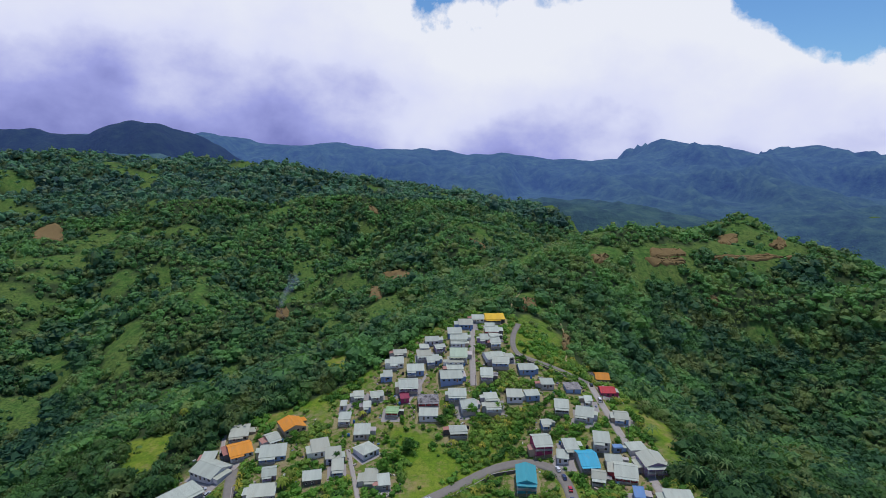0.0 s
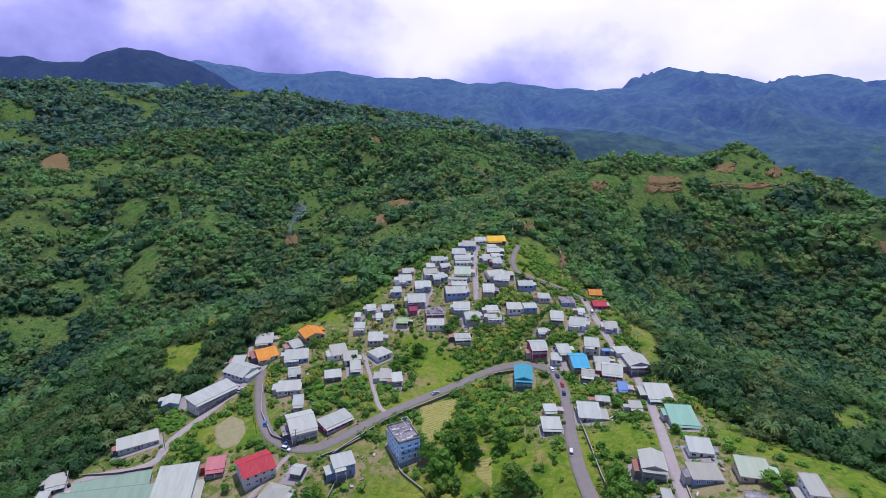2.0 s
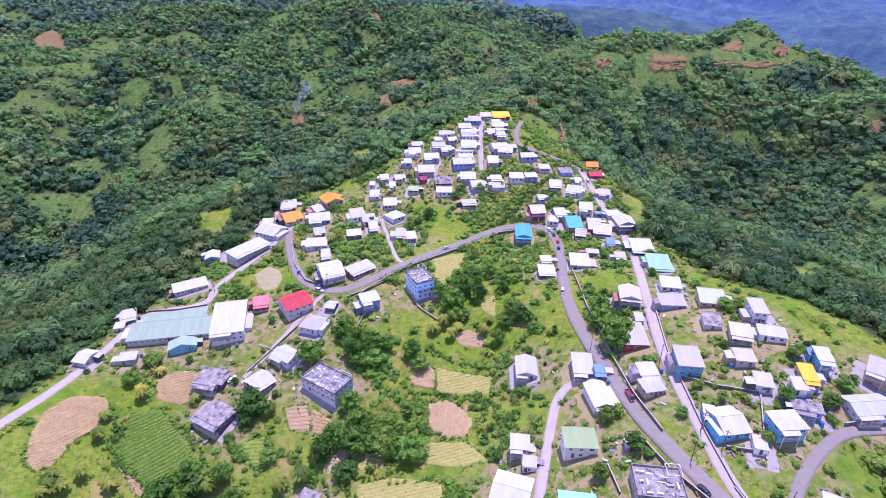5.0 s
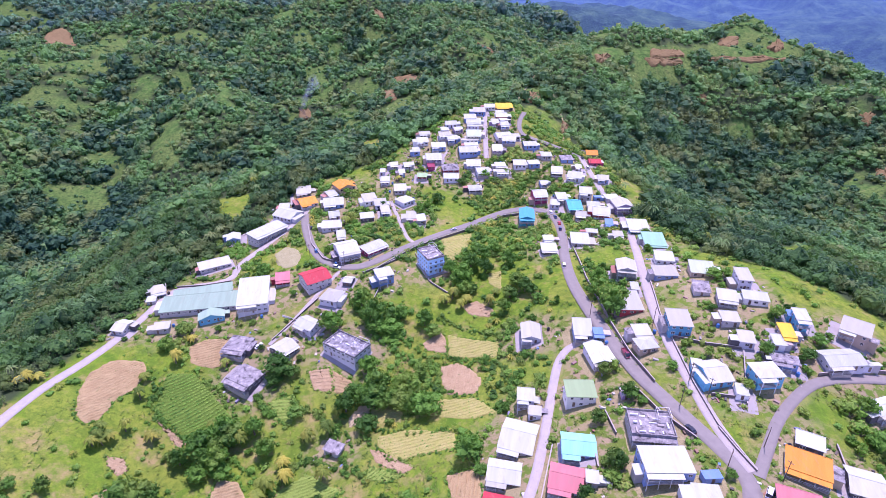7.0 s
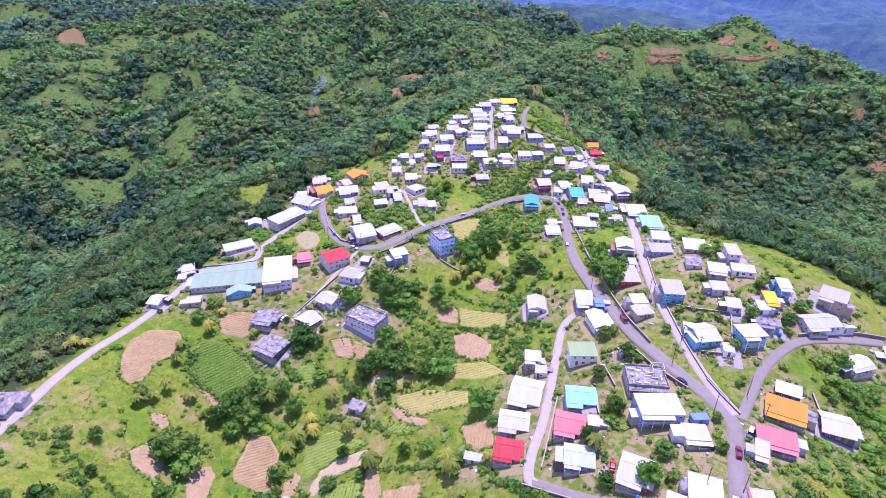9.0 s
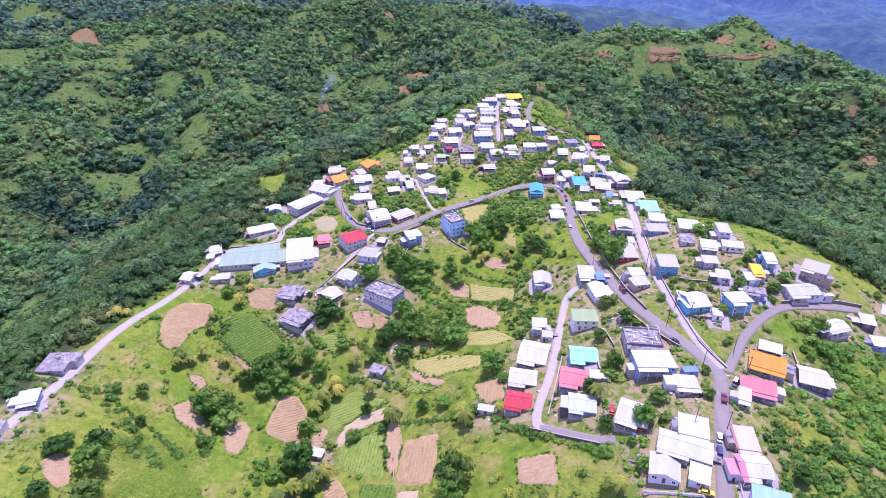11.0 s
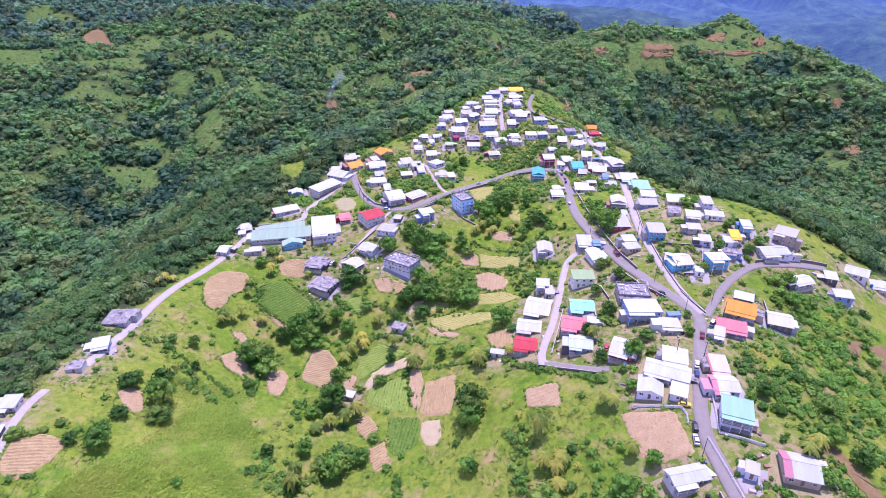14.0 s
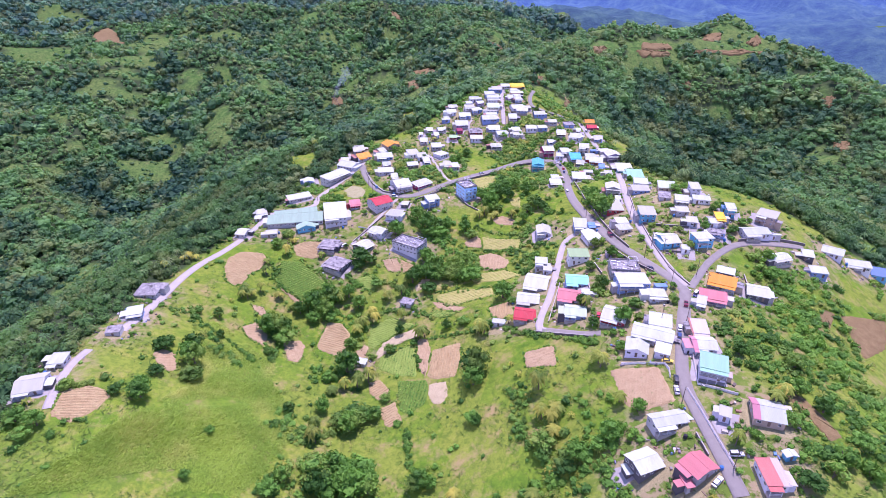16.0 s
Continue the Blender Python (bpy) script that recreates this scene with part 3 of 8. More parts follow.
meadow([(-227, 1134), (-208, 1170), (-173, 1141), (-168, 1051), (-192, 1075), (-222, 1115)])
meadow([(-133, 1048), (-100, 1057), (-60, 1027), (-60, 876), (-116, 1014), (-129, 1029)])
meadow([(-206, 1258), (-188, 1288), (-171, 1286), (-179, 1255), (-196, 1211)])
meadow([(-90, 1292), (-60, 1269), (-36, 1241), (-43, 1229), (-77, 1265)])
meadow([(-345, 809), (-344, 828), (-318, 824), (-299, 793), (-303, 758), (-287, 742), (-300, 728), (-322, 746)])
meadow([(-258, 771), (-238, 780), (-220, 762), (-200, 736), (-221, 737), (-246, 753)])
meadow([(-144, 474), (-140, 487), (-118, 483), (-109, 466), (-108, 445), (-123, 440), (-136, 448)])
meadow([(-53, 552), (-40, 567), (-16, 547), (-21, 528), (-40, 523)])
meadow([(-264, 1381), (-234, 1379), (-223, 1358), (-242, 1349)])
meadow([(-205, 730), (-188, 746), (-167, 747), (-113, 530), (-127, 530)])
meadow([(198, 781), (231, 804), (223, 772), (200, 760)])
meadow([(230, 758), (250, 764), (250, 750), (230, 739)])
meadow([(260, 760), (300, 790), (300, 775), (274, 755)])
meadow([(268, 810), (320, 833), (320, 806), (267, 777)])
meadow([(316, 818), (500, 884), (501, 876), (364, 824)])
meadow([(381, 883), (439, 955), (519, 992), (506, 899), (500, 884), (433, 865), (429, 908)])
meadow([(378, 821), (438, 854), (438, 845), (396, 808), (377, 806)])
meadow([(414, 759), (438, 764), (444, 752), (426, 754)])
meadow([(389, 710), (415, 724), (420, 713), (395, 701)])
meadow([(440, 648), (465, 636), (452, 596), (434, 572), (424, 603)])
meadow([(488, 736), (497, 722), (494, 699), (480, 704)])
meadow([(426, 712), (439, 717), (437, 700), (421, 691)])
meadow([(174, 575), (150, 476), (154, 424), (148, 428), (141, 460)])
meadow([(99, 663), (120, 664), (122, 594), (131, 584), (116, 522), (100, 535), (88, 553)])
meadow([(128, 1004), (175, 1148), (216, 1237), (132, 728), (112, 715)])
meadow([(66, 1150), (99, 1183), (151, 1211), (132, 1139), (94, 1098)])
meadow([(147, 494), (160, 472), (149, 421), (138, 421)])
meadow([(194, 386), (262, 435), (251, 404), (185, 358)])
meadow([(189, 286), (202, 277), (194, 263), (181, 265)])
meadow([(161, 219), (191, 225), (211, 213), (184, 176), (142, 144), (135, 153), (137, 172)])
# bush-grown corners between the plots
thicket([(114, 122), (118, 160), (112, 182), (125, 236), (150, 242), (200, 236), (172, 165), (152, 112)])
thicket([(-84, 304), (-70, 295), (-52, 277), (-38, 276), (-27, 281), (-13, 265), (-19, 259), (-42, 266), (-51, 254), (-59, 254), (-65, 271)])
thicket([(-17, 303), (1, 315), (23, 299), (20, 277), (-4, 278)])
thicket([(17, 323), (44, 305), (67, 290), (65, 286), (37, 302), (15, 318)])
thicket([(40, 296), (64, 281), (65, 267), (47, 266), (39, 276)])
thicket([(-100, 250), (-80, 253), (-78, 237), (-88, 232)])
thicket([(-86, 283), (-64, 281), (-61, 263), (-75, 259)])
thicket([(-72, 218), (-50, 224), (-45, 212), (-64, 208)])
thicket([(22, 230), (44, 226), (44, 212), (24, 222)])
thicket([(19, 270), (53, 254), (53, 250), (20, 266)])
thicket([(-50, 251), (-40, 253), (-45, 235), (-50, 224), (-53, 227)])
thicket([(-101, 243), (-91, 233), (-86, 214), (-92, 215)])
thicket([(-142, 283), (-140, 332), (-132, 338), (-132, 285)])
thicket([(47, 340), (62, 312), (57, 299), (44, 311)])
thicket([(55, 253), (61, 255), (54, 228), (51, 234)])
thicket([(-67, 159), (-35, 170), (-28, 153), (-36, 144), (-70, 135), (-66, 148)])
thicket([(-74, 194), (-47, 169), (-53, 164), (-68, 172)])
thicket([(37, 162), (51, 167), (61, 146), (54, 141), (37, 148)])
thicket([(39, 147), (63, 143), (61, 127), (42, 127), (27, 131)])
thicket([(28, 182), (36, 171), (31, 148), (28, 159)])
thicket([(127, 199), (161, 219), (147, 189), (120, 162), (113, 175)])
thicket([(122, 132), (177, 169), (137, 117), (123, 120)])
thicket([(122, 166), (137, 172), (137, 156), (129, 155)])
thicket([(157, 179), (184, 176), (164, 152), (149, 160)])
thicket([(-164, 154), (-156, 162), (-143, 140), (-145, 126)])
thicket([(-148, 139), (-135, 143), (-134, 136), (-142, 133)])
thicket([(-147, 162), (-135, 177), (-131, 173), (-140, 159)])
thicket([(62, 137), (74, 129), (71, 124), (60, 121), (52, 124)])
thicket([(189, 212), (223, 230), (206, 206), (185, 201)])
thicket([(23, 395), (47, 395), (54, 362), (31, 350), (22, 361)])
thicket([(-15, 343), (0, 347), (10, 315), (-10, 316)])
thicket([(-15, 311), (13, 304), (13, 278), (-8, 285)])
thicket([(80, 401), (91, 386), (81, 353), (74, 364)])
thicket([(92, 348), (109, 335), (104, 314), (90, 326)])
thicket([(-49, 458), (-24, 454), (-23, 437), (-38, 431)])
thicket([(4, 453), (24, 476), (36, 453), (12, 437)])
thicket([(-22, 479), (7, 485), (-1, 469), (-21, 462)])
thicket([(158, 257), (172, 254), (166, 243), (154, 244)])
thicket([(76, 231), (82, 233), (78, 220), (69, 219)])
thicket([(-114, 319), (-96, 326), (-82, 305), (-89, 301)])
thicket([(-143.3, 240.2), (-131.2, 240.8), (-117.9, 225.9), (-104.8, 216.2), (-88.6, 217.2), (-86.2, 208.1), (-98.4, 205.1), (-112.2, 210.9), (-126.7, 227.4), (-136.4, 228.2)])
thicket([(-75.5, 183.3), (-58.0, 182.9), (-47.6, 176.0), (-48.2, 168.3), (-70.8, 161.8), (-76.5, 173.2)])
CANE = [
    [(-139, 117), (-127, 135), (-112, 173), (-109, 181), (-112, 198), (-113, 220), (-102, 222), (-73, 192), (-64, 173), (-68, 147), (-74, 134)],
    [(-127, 228), (-119, 237), (-96, 223), (-84, 215), (-79, 191), (-103, 181)],
]


def within(polys, x, y, ragged=6.0):
    """Inside any of the outlines, whose edges are frayed by noise."""
    fray = ragged * np.clip(np.hypot(x, y) / 1000, 0.35, 1.0) * 2
    u, v = x + fray * folds(x, y, 22, 81, 3), y + fray * folds(x, y, 22, 85, 3)
    hit = np.zeros(len(x), bool)
    for p in polys:
        hit |= inside(np.array(p, float), u, v)
    return hit


def open_land(x, y):
    """True on meadows and clearings outside the village."""
    free = within(MEADOWS, x, y, 9.0) & (folds(x, y, 26, 61, 3) < 0.3)
    spurs = folds(x + 0.5 * y, y - 0.35 * x, 105, 21, 3) + 0.45 * folds(x, y, 36, 25, 2)
    far = ramp(np.hypot(x, y), 480, 760)
    return free | (spurs > 0.55 - 0.25 * far + 0.12 * ramp(x, 0, 120))


# ---- the land: one sheet to the horizon ----
def grid_lines(core0, core1, step, near0, near1, low, high):
    """Lines close together in the core, wider over the near hills, and far apart out to the horizon."""
    lines = list(np.arange(core0, core1 + 0.1, step))
    for sign, start, near, far in ((1, core1, near1, high), (-1, core0, near0, low)):
        v, s = start, step
        while sign * (far - v) > 0:
            s = min(s * 1.035, 15.0) if sign * (near - v) > 0 else s * 1.12
            v += sign * s
            lines.append(v)
    return np.array(sorted(lines))


gx = grid_lines(-240, 260, 5.0, -1250, 1000, -4600, 4600)
gy = grid_lines(90, 620, 5.0, 0, 1700, -900, 4750)
mx, my = np.meshgrid(gx, gy)
mz = ground(mx.ravel(), my.ravel())
nx, ny = len(gx), len(gy)
idx = np.arange(nx * ny).reshape(ny, nx)
quads = np.stack([idx[:-1, :-1], idx[:-1, 1:], idx[1:, 1:], idx[1:, :-1]], -1).reshape(-1, 4)
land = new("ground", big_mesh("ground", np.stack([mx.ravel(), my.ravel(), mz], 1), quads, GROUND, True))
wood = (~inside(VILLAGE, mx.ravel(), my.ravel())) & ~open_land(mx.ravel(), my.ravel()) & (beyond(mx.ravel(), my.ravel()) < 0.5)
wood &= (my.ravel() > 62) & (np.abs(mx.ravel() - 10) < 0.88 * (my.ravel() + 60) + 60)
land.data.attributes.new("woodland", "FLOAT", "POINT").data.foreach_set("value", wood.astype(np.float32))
tagged(land, "green hilly land with grass and patches of bare earth", "ground", kind="structure")



def sheet(x, y):
    """Height of the sheet itself, between its own grid lines, never under the land's true height."""
    x, y = np.asarray(x, float), np.asarray(y, float)
    i, j = np.clip(np.searchsorted(gx, x) - 1, 0, nx - 2), np.clip(np.searchsorted(gy, y) - 1, 0, ny - 2)
    h = mz.reshape(ny, nx)
    u, v = (x - gx[i]) / (gx[i + 1] - gx[i]), (y - gy[j]) / (gy[j + 1] - gy[j])
    flat = (h[j, i] * (1 - u) + h[j, i + 1] * u) * (1 - v) + (h[j + 1, i] * (1 - u) + h[j + 1, i + 1] * u) * v
    return np.maximum(flat, ground(x, y))


# the far mountain ranges, a backdrop beyond the valleys
def mountain_sheet(x0, x1, y0, y1, nx, ny, rise, material, label):
    bx, by = np.meshgrid(np.linspace(x0, x1, nx), np.linspace(y0, y1, ny))
    bx, by = bx.ravel(), by.ravel()
    at = np.arange(bx.size).reshape(ny, nx)
    cells = np.stack([at[:-1, :-1], at[:-1, 1:], at[1:, 1:], at[1:, :-1]], -1).reshape(-1, 4)
    ob = new("backdrop", big_mesh("backdrop", np.stack([bx, by, rise(bx, by)], 1), cells, material, True))
    return tagged(ob, label, "mountains", kind="structure")


def blue_rise(x, y):
    low, hazy = ground(x, y), beyond(x, y)
    return (low - 40) * (1 - hazy) + np.maximum(mountain(x, y, BLUE_RANGE, 3900, 1450, -260, 31), low + 8) * hazy


def dark_rise(x, y):
    return mountain(x, y, DARK_RANGE, 2500, 560, -260, 11)


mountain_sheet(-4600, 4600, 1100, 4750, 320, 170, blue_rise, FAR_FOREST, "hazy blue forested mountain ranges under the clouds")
mountain_sheet(-2900, -150, 1980, 3300, 130, 60, dark_rise, CLOUD_SHADED_FOREST, "dark forested mountain ridge under the cloud")


# ---- houses ----
EAVES = {0: 2.1, 1: 2.65, 2: 4.9, 3: 8.6}


def window_mesh():
    bm = bmesh.new()
    for x0, x1, z0, z1 in ((-0.5, 0.5, 0.0, 0.08), (-0.5, 0.5, 0.92, 1.0), (-0.5, -0.43, 0.08, 0.92), (0.43, 0.5, 0.08, 0.92), (-0.035, 0.035, 0.08, 0.92)):
        box(bm, x0, x1, -0.07, 0.0, z0, z1)
    me = bpy.data.meshes.new("window")
    bm.to_mesh(me)
    bm.free()
    me.materials.append(TRIM)
    return me


def pane_mesh():
    bm = bmesh.new()
    box(bm, -0.43, 0.43, -0.03, 0.0, 0.08, 0.92)
    me = bpy.data.meshes.new("pane")
    bm.to_mesh(me)
    bm.free()
    me.materials.append(GLASS)
    return me


def door_mesh():
    bm = bmesh.new()
    box(bm, -0.5, 0.5, -0.05, 0.0, 0.0, 1.0)
    box(bm, -0.38, 0.38, -0.075, -0.05, 0.08, 0.45)
    box(bm, -0.38, 0.38, -0.075, -0.05, 0.55, 0.92)
    me = bpy.data.meshes.new("door")
    bm.to_mesh(me)
    bm.free()
    me.materials.append(DOOR)
    return me


WINDOW, PANE, DOOR_LEAF = window_mesh(), pane_mesh(), door_mesh()


def roof_shape(kind, w, d, h):
    """Roof slab with overhang, thickness and ridge; the sheet's ribs run down the slope."""
    bm = bmesh.new()
    o, th = 0.45, 0.14
    x, y = w / 2 + o, d / 2 + o
    if kind in ("gable", "front_gable"):
        along = kind == "gable"
        half = y if along else x
        run = x if along else y
        rise = half * 0.34
        prof = [(-half, h - 0.12), (0, h - 0.12 + rise), (half, h - 0.12)]
        rings = []
        for e in (-run, run):
            ring = []
            for dz in (0, th):
                for u, z in prof:
                    ring.append(bm.verts.new((e, u, z + dz) if along else (u, e, z + dz)))
            rings.append(ring)
        a, b = rings
        for i, j in ((0, 1), (1, 2)):
            bm.faces.new((a[i], a[j], b[j], b[i]))
            bm.faces.new((a[i + 3], b[i + 3], b[j + 3], a[j + 3]))
            bm.faces.new((a[i], a[i + 3], a[j + 3], a[j]))
            bm.faces.new((b[i], b[j], b[j + 3], b[i + 3]))
        for i in (0, 2):
            bm.faces.new((a[i], b[i], b[i + 3], a[i + 3]))
        r = h - 0.12 + rise + th
        if along:
            box(bm, -run, run, -0.18, 0.18, r - 0.05, r + 0.05)
        else:
            box(bm, -0.18, 0.18, -run, run, r - 0.05, r + 0.05)
    elif kind == "hip":
        rise = min(x, y) * 0.42
        run = max(x - y, 0.3)
        v = [bm.verts.new(p) for p in ((-x, -y, h), (x, -y, h), (x, y, h), (-x, y, h), (-x, -y, h + th), (x, -y, h + th), (x, y, h + th), (-x, y, h + th),
                                       (-run, 0, h + th + rise), (run, 0, h + th + rise))]
        for f in ((3, 2, 1, 0), (0, 1, 5, 4), (1, 2, 6, 5), (2, 3, 7, 6), (3, 0, 4, 7), (4, 5, 9, 8), (5, 6, 9), (6, 7, 8, 9), (7, 4, 8)):
            bm.faces.new([v[k] for k in f])
    elif kind == "shed":
        rise = 2 * y * 0.09
        v = [bm.verts.new(p) for p in ((-x, -y, h), (x, -y, h), (x, y, h + rise), (-x, y, h + rise), (-x, -y, h + th), (x, -y, h + th),
                                       (x, y, h + rise + th), (-x, y, h + rise + th))]
        for f in ((3, 2, 1, 0), (4, 5, 6, 7), (0, 1, 5, 4), (1, 2, 6, 5), (2, 3, 7, 6), (3, 0, 4, 7)):
            bm.faces.new([v[k] for k in f])
        box(bm, -x, x, y - 0.12, y + 0.06, h + rise + th - 0.02, h + rise + th + 0.07)
    else:
        box(bm, -w / 2 - 0.15, w / 2 + 0.15, -d / 2 - 0.15, d / 2 + 0.15, h, h + 0.22)
        if kind == "deck":
            for x0, x1, y0, y1 in ((-w / 2 - 0.15, w / 2 + 0.15, -d / 2 - 0.15, -d / 2 + 0.1), (-w / 2 - 0.15, w / 2 + 0.15, d / 2 - 0.1, d / 2 + 0.15),
                                   (-w / 2 - 0.15, -w / 2 + 0.1, -d / 2 + 0.1, d / 2 - 0.1), (w / 2 - 0.1, w / 2 + 0.15, -d / 2 + 0.1, d / 2 - 0.1)):
                box(bm, x0, x1, y0, y1, h + 0.22, h + 0.95)
    bm.normal_update()
    return bm


def wall_shape(kind, w, d, h):
    bm = bmesh.new()
    box(bm, -w / 2, w / 2, -d / 2, d / 2, -3.5, h)
    if kind in ("gable", "front_gable"):
        half = (d if kind == "gable" else w) / 2
        rise = (half + 0.45) * 0.34 * half / (half + 0.45)
        for s in (-1, 1):
            e = s * (w if kind == "gable" else d) / 2
            pts = [(e, -half, h), (e, half, h), (e, 0, h + rise)] if kind == "gable" else [(-half, e, h), (half, e, h), (0, e, h + rise)]
            inner = [(p[0] - s * 0.15, p[1], p[2]) if kind == "gable" else (p[0], p[1] - s * 0.15, p[2]) for p in pts]
            a, b = [bm.verts.new(p) for p in pts], [bm.verts.new(p) for p in inner]
            bm.faces.new(a)
            bm.faces.new(b[::-1])
            for i, j in ((0, 1), (1, 2), (2, 0)):
                bm.faces.new((a[i], b[i], b[j], a[j]))
    elif kind == "shed":
        rise = (d + 0.9) * 0.09
        k0, k1 = h + 0.45 * 0.09, h + rise - 0.45 * 0.09
        v = [bm.verts.new(p) for p in ((-w / 2, -d / 2, h), (w / 2, -d / 2, h), (w / 2, d / 2, h), (-w / 2, d / 2, h),
                                       (-w / 2, -d / 2, k0), (w / 2, -d / 2, k0), (w / 2, d / 2, k1), (-w / 2, d / 2, k1))]
        for f in ((0, 1, 5, 4), (1, 2, 6, 5), (2, 3, 7, 6), (3, 0, 4, 7)):
            bm.faces.new([v[i] for i in f])
    bmesh.ops.recalc_face_normals(bm, faces=bm.faces)
    return bm


def porch(home, w, d, h, storeys, roof, rnd):
    """A gallery along the front: floor slab, posts, rail and a lean-to roof."""
    deep, level = rnd.uniform(1.5, 2.2), (storeys - 1) * 2.35
    x0, x1 = -w / 2, w / 2 if rnd.random() < 0.5 else w * rnd.uniform(0.0, 0.25)
    bm = bmesh.new()
    box(bm, x0, x1, -d / 2 - deep, -d / 2 - 0.002, level - 0.16, level + 0.02)
    if not level:
        box(bm, x0 + 0.1, x1 - 0.1, -d / 2 - deep + 0.1, -d / 2 - 0.01, -2.5, level - 0.16)
    part("porch_floor", (bm, CONCRETE), home)
    n = max(2, int((x1 - x0) / 3) + 1)
    for k in range(n):
        u = x0 + 0.12 + (x1 - x0 - 0.24) * k / (n - 1)
        bm = bmesh.new()
        box(bm, u - 0.08, u + 0.08, -d / 2 - deep + 0.02, -d / 2 - deep + 0.18, -2.5 if level else level + 0.02, h - 0.35)
        part("post", (bm, TRIM), home)
    bm = bmesh.new()
    box(bm, x0, x1, -d / 2 - deep + 0.06, -d / 2 - deep + 0.14, level + 0.85, level + 0.95)
    box(bm, x0, x1, -d / 2 - deep + 0.07, -d / 2 - deep + 0.13, level + 0.35, level + 0.43)
    part("rail", (bm, TRIM), home)
    bm = bmesh.new()
    v = [bm.verts.new(p) for p in ((x0 - 0.2, -d / 2 - deep - 0.2, h - 0.42), (x1 + 0.2, -d / 2 - deep - 0.2, h - 0.42), (x1 + 0.2, -d / 2 - 0.003, h - 0.12), (x0 - 0.2, -d / 2 - 0.003, h - 0.12),
                                   (x0 - 0.2, -d / 2 - deep - 0.2, h - 0.34), (x1 + 0.2, -d / 2 - deep - 0.2, h - 0.34), (x1 + 0.2, -d / 2 - 0.003, h - 0.04), (x0 - 0.2, -d / 2 - 0.003, h - 0.04))]
    for f in ((3, 2, 1, 0), (4, 5, 6, 7), (0, 1, 5, 4), (1, 2, 6, 5), (2, 3, 7, 6), (3, 0, 4, 7)):
        bm.faces.new([v[k] for k in f])
    part("porch_roof", (bm, ROOFS[roof]), home)


def flat_top(home, w, d, h, storeys, paint, rnd):
    """What stands on a flat roof: low partitions, a stair head and pipe frames; balconies on a tall front."""
    top = h + 0.224
    for k in range(14):
        bm = bmesh.new()
        u, v = (k % 5 - 2 + rnd.uniform(-0.3, 0.3)) * w * 0.19, (k // 5 - 1.2 + rnd.uniform(-0.25, 0.25)) * d * 0.3
        a, b = (rnd.uniform(0.5, 1.3), rnd.uniform(0.12, 0.4))[::1 if k % 3 else -1]
        box(bm, u - a, u + a, v - b, v + b, top, top + rnd.uniform(0.2, 0.8))
        part("partition", (bm, TRIM if k % 4 else CONCRETE), home)
    bm = bmesh.new()
    u0, v0 = w * 0.18, d * 0.1
    for u in (u0, w / 2 - 0.2):
        for v in (v0, d / 2 - 0.2):
            box(bm, u - 0.07, u + 0.07, v - 0.07, v + 0.07, top, top + 2.3)
    for v in (v0, d / 2 - 0.2):
        box(bm, u0 - 0.07, w / 2 - 0.13, v - 0.07, v + 0.07, top + 2.3, top + 2.44)
    for u in (u0, w / 2 - 0.2):
        box(bm, u - 0.07, u + 0.07, v0 + 0.07, d / 2 - 0.27, top + 2.3, top + 2.44)
    part("roof_frame", (bm, TRIM), home)
    if storeys == 3:
        for level in (1, 2):
            z = level * 2.75
            bm = bmesh.new()
            box(bm, -w * 0.46, w * 0.46, -d / 2 - 1.3, -d / 2 - 0.002, z, z + 0.18)
            slab = part("balcony", (bm, CONCRETE), home)
            bm = bmesh.new()
            box(bm, -w * 0.46, w * 0.46, -d / 2 - 1.28, -d / 2 - 1.16, z + 0.184, z + 1.1)
            for u in (-w * 0.46, w * 0.46 - 0.12):
                box(bm, u, u + 0.12, -d / 2 - 1.158, -d / 2 - 0.004, z + 0.184, z + 1.1)
            part("balustrade", (bm, paint), slab)
            for u in (-w * 0.44, 0.0, w * 0.44):
                bm = bmesh.new()
                box(bm, u - 0.13, u + 0.13, -d / 2 - 1.15, -d / 2 - 0.9, z - 2.57, z - 0.002)
                part("column", (bm, TRIM), home)


def annexe(home, w, d, wall, roof, rnd):
    """A lower room built against the side or back, under its own lean-to roof."""
    side = rnd.choice((-1, 1))
    wide, deep, high = rnd.uniform(1.8, 3.4), d * rnd.uniform(0.35, 0.75), rnd.uniform(2.1, 2.6)
    y0 = -d / 2 + rnd.random() * (d - deep)
    x0, x1 = sorted((side * (w / 2 + 0.003), side * (w / 2 + wide)))
    bm = bmesh.new()
    box(bm, x0, x1, y0, y0 + deep, -3.0, high)
    room = part("annexe", (bm, wall), home)
    bm = bmesh.new()
    low, up = high + 0.004, high + 0.3
    near, far = side * (w / 2 + 0.004), side * (w / 2 + wide + 0.3)
    v = [bm.verts.new((x, y, z + t)) for t in (0, 0.09) for x, y, z in ((near, y0 - 0.25, up), (far, y0 - 0.25, low), (far, y0 + deep + 0.25, low), (near, y0 + deep + 0.25, up))]
    for f in ((3, 2, 1, 0), (4, 5, 6, 7), (0, 1, 5, 4), (1, 2, 6, 5), (2, 3, 7, 6), (3, 0, 4, 7)):
        bm.faces.new([v[k] for k in f])
    bmesh.ops.recalc_face_normals(bm, faces=bm.faces)
    part("annexe_roof", (bm, roof), room)


TAKEN, PLOTS = [], []  # footprints: x, y, radius; x, y, turn, width, depth


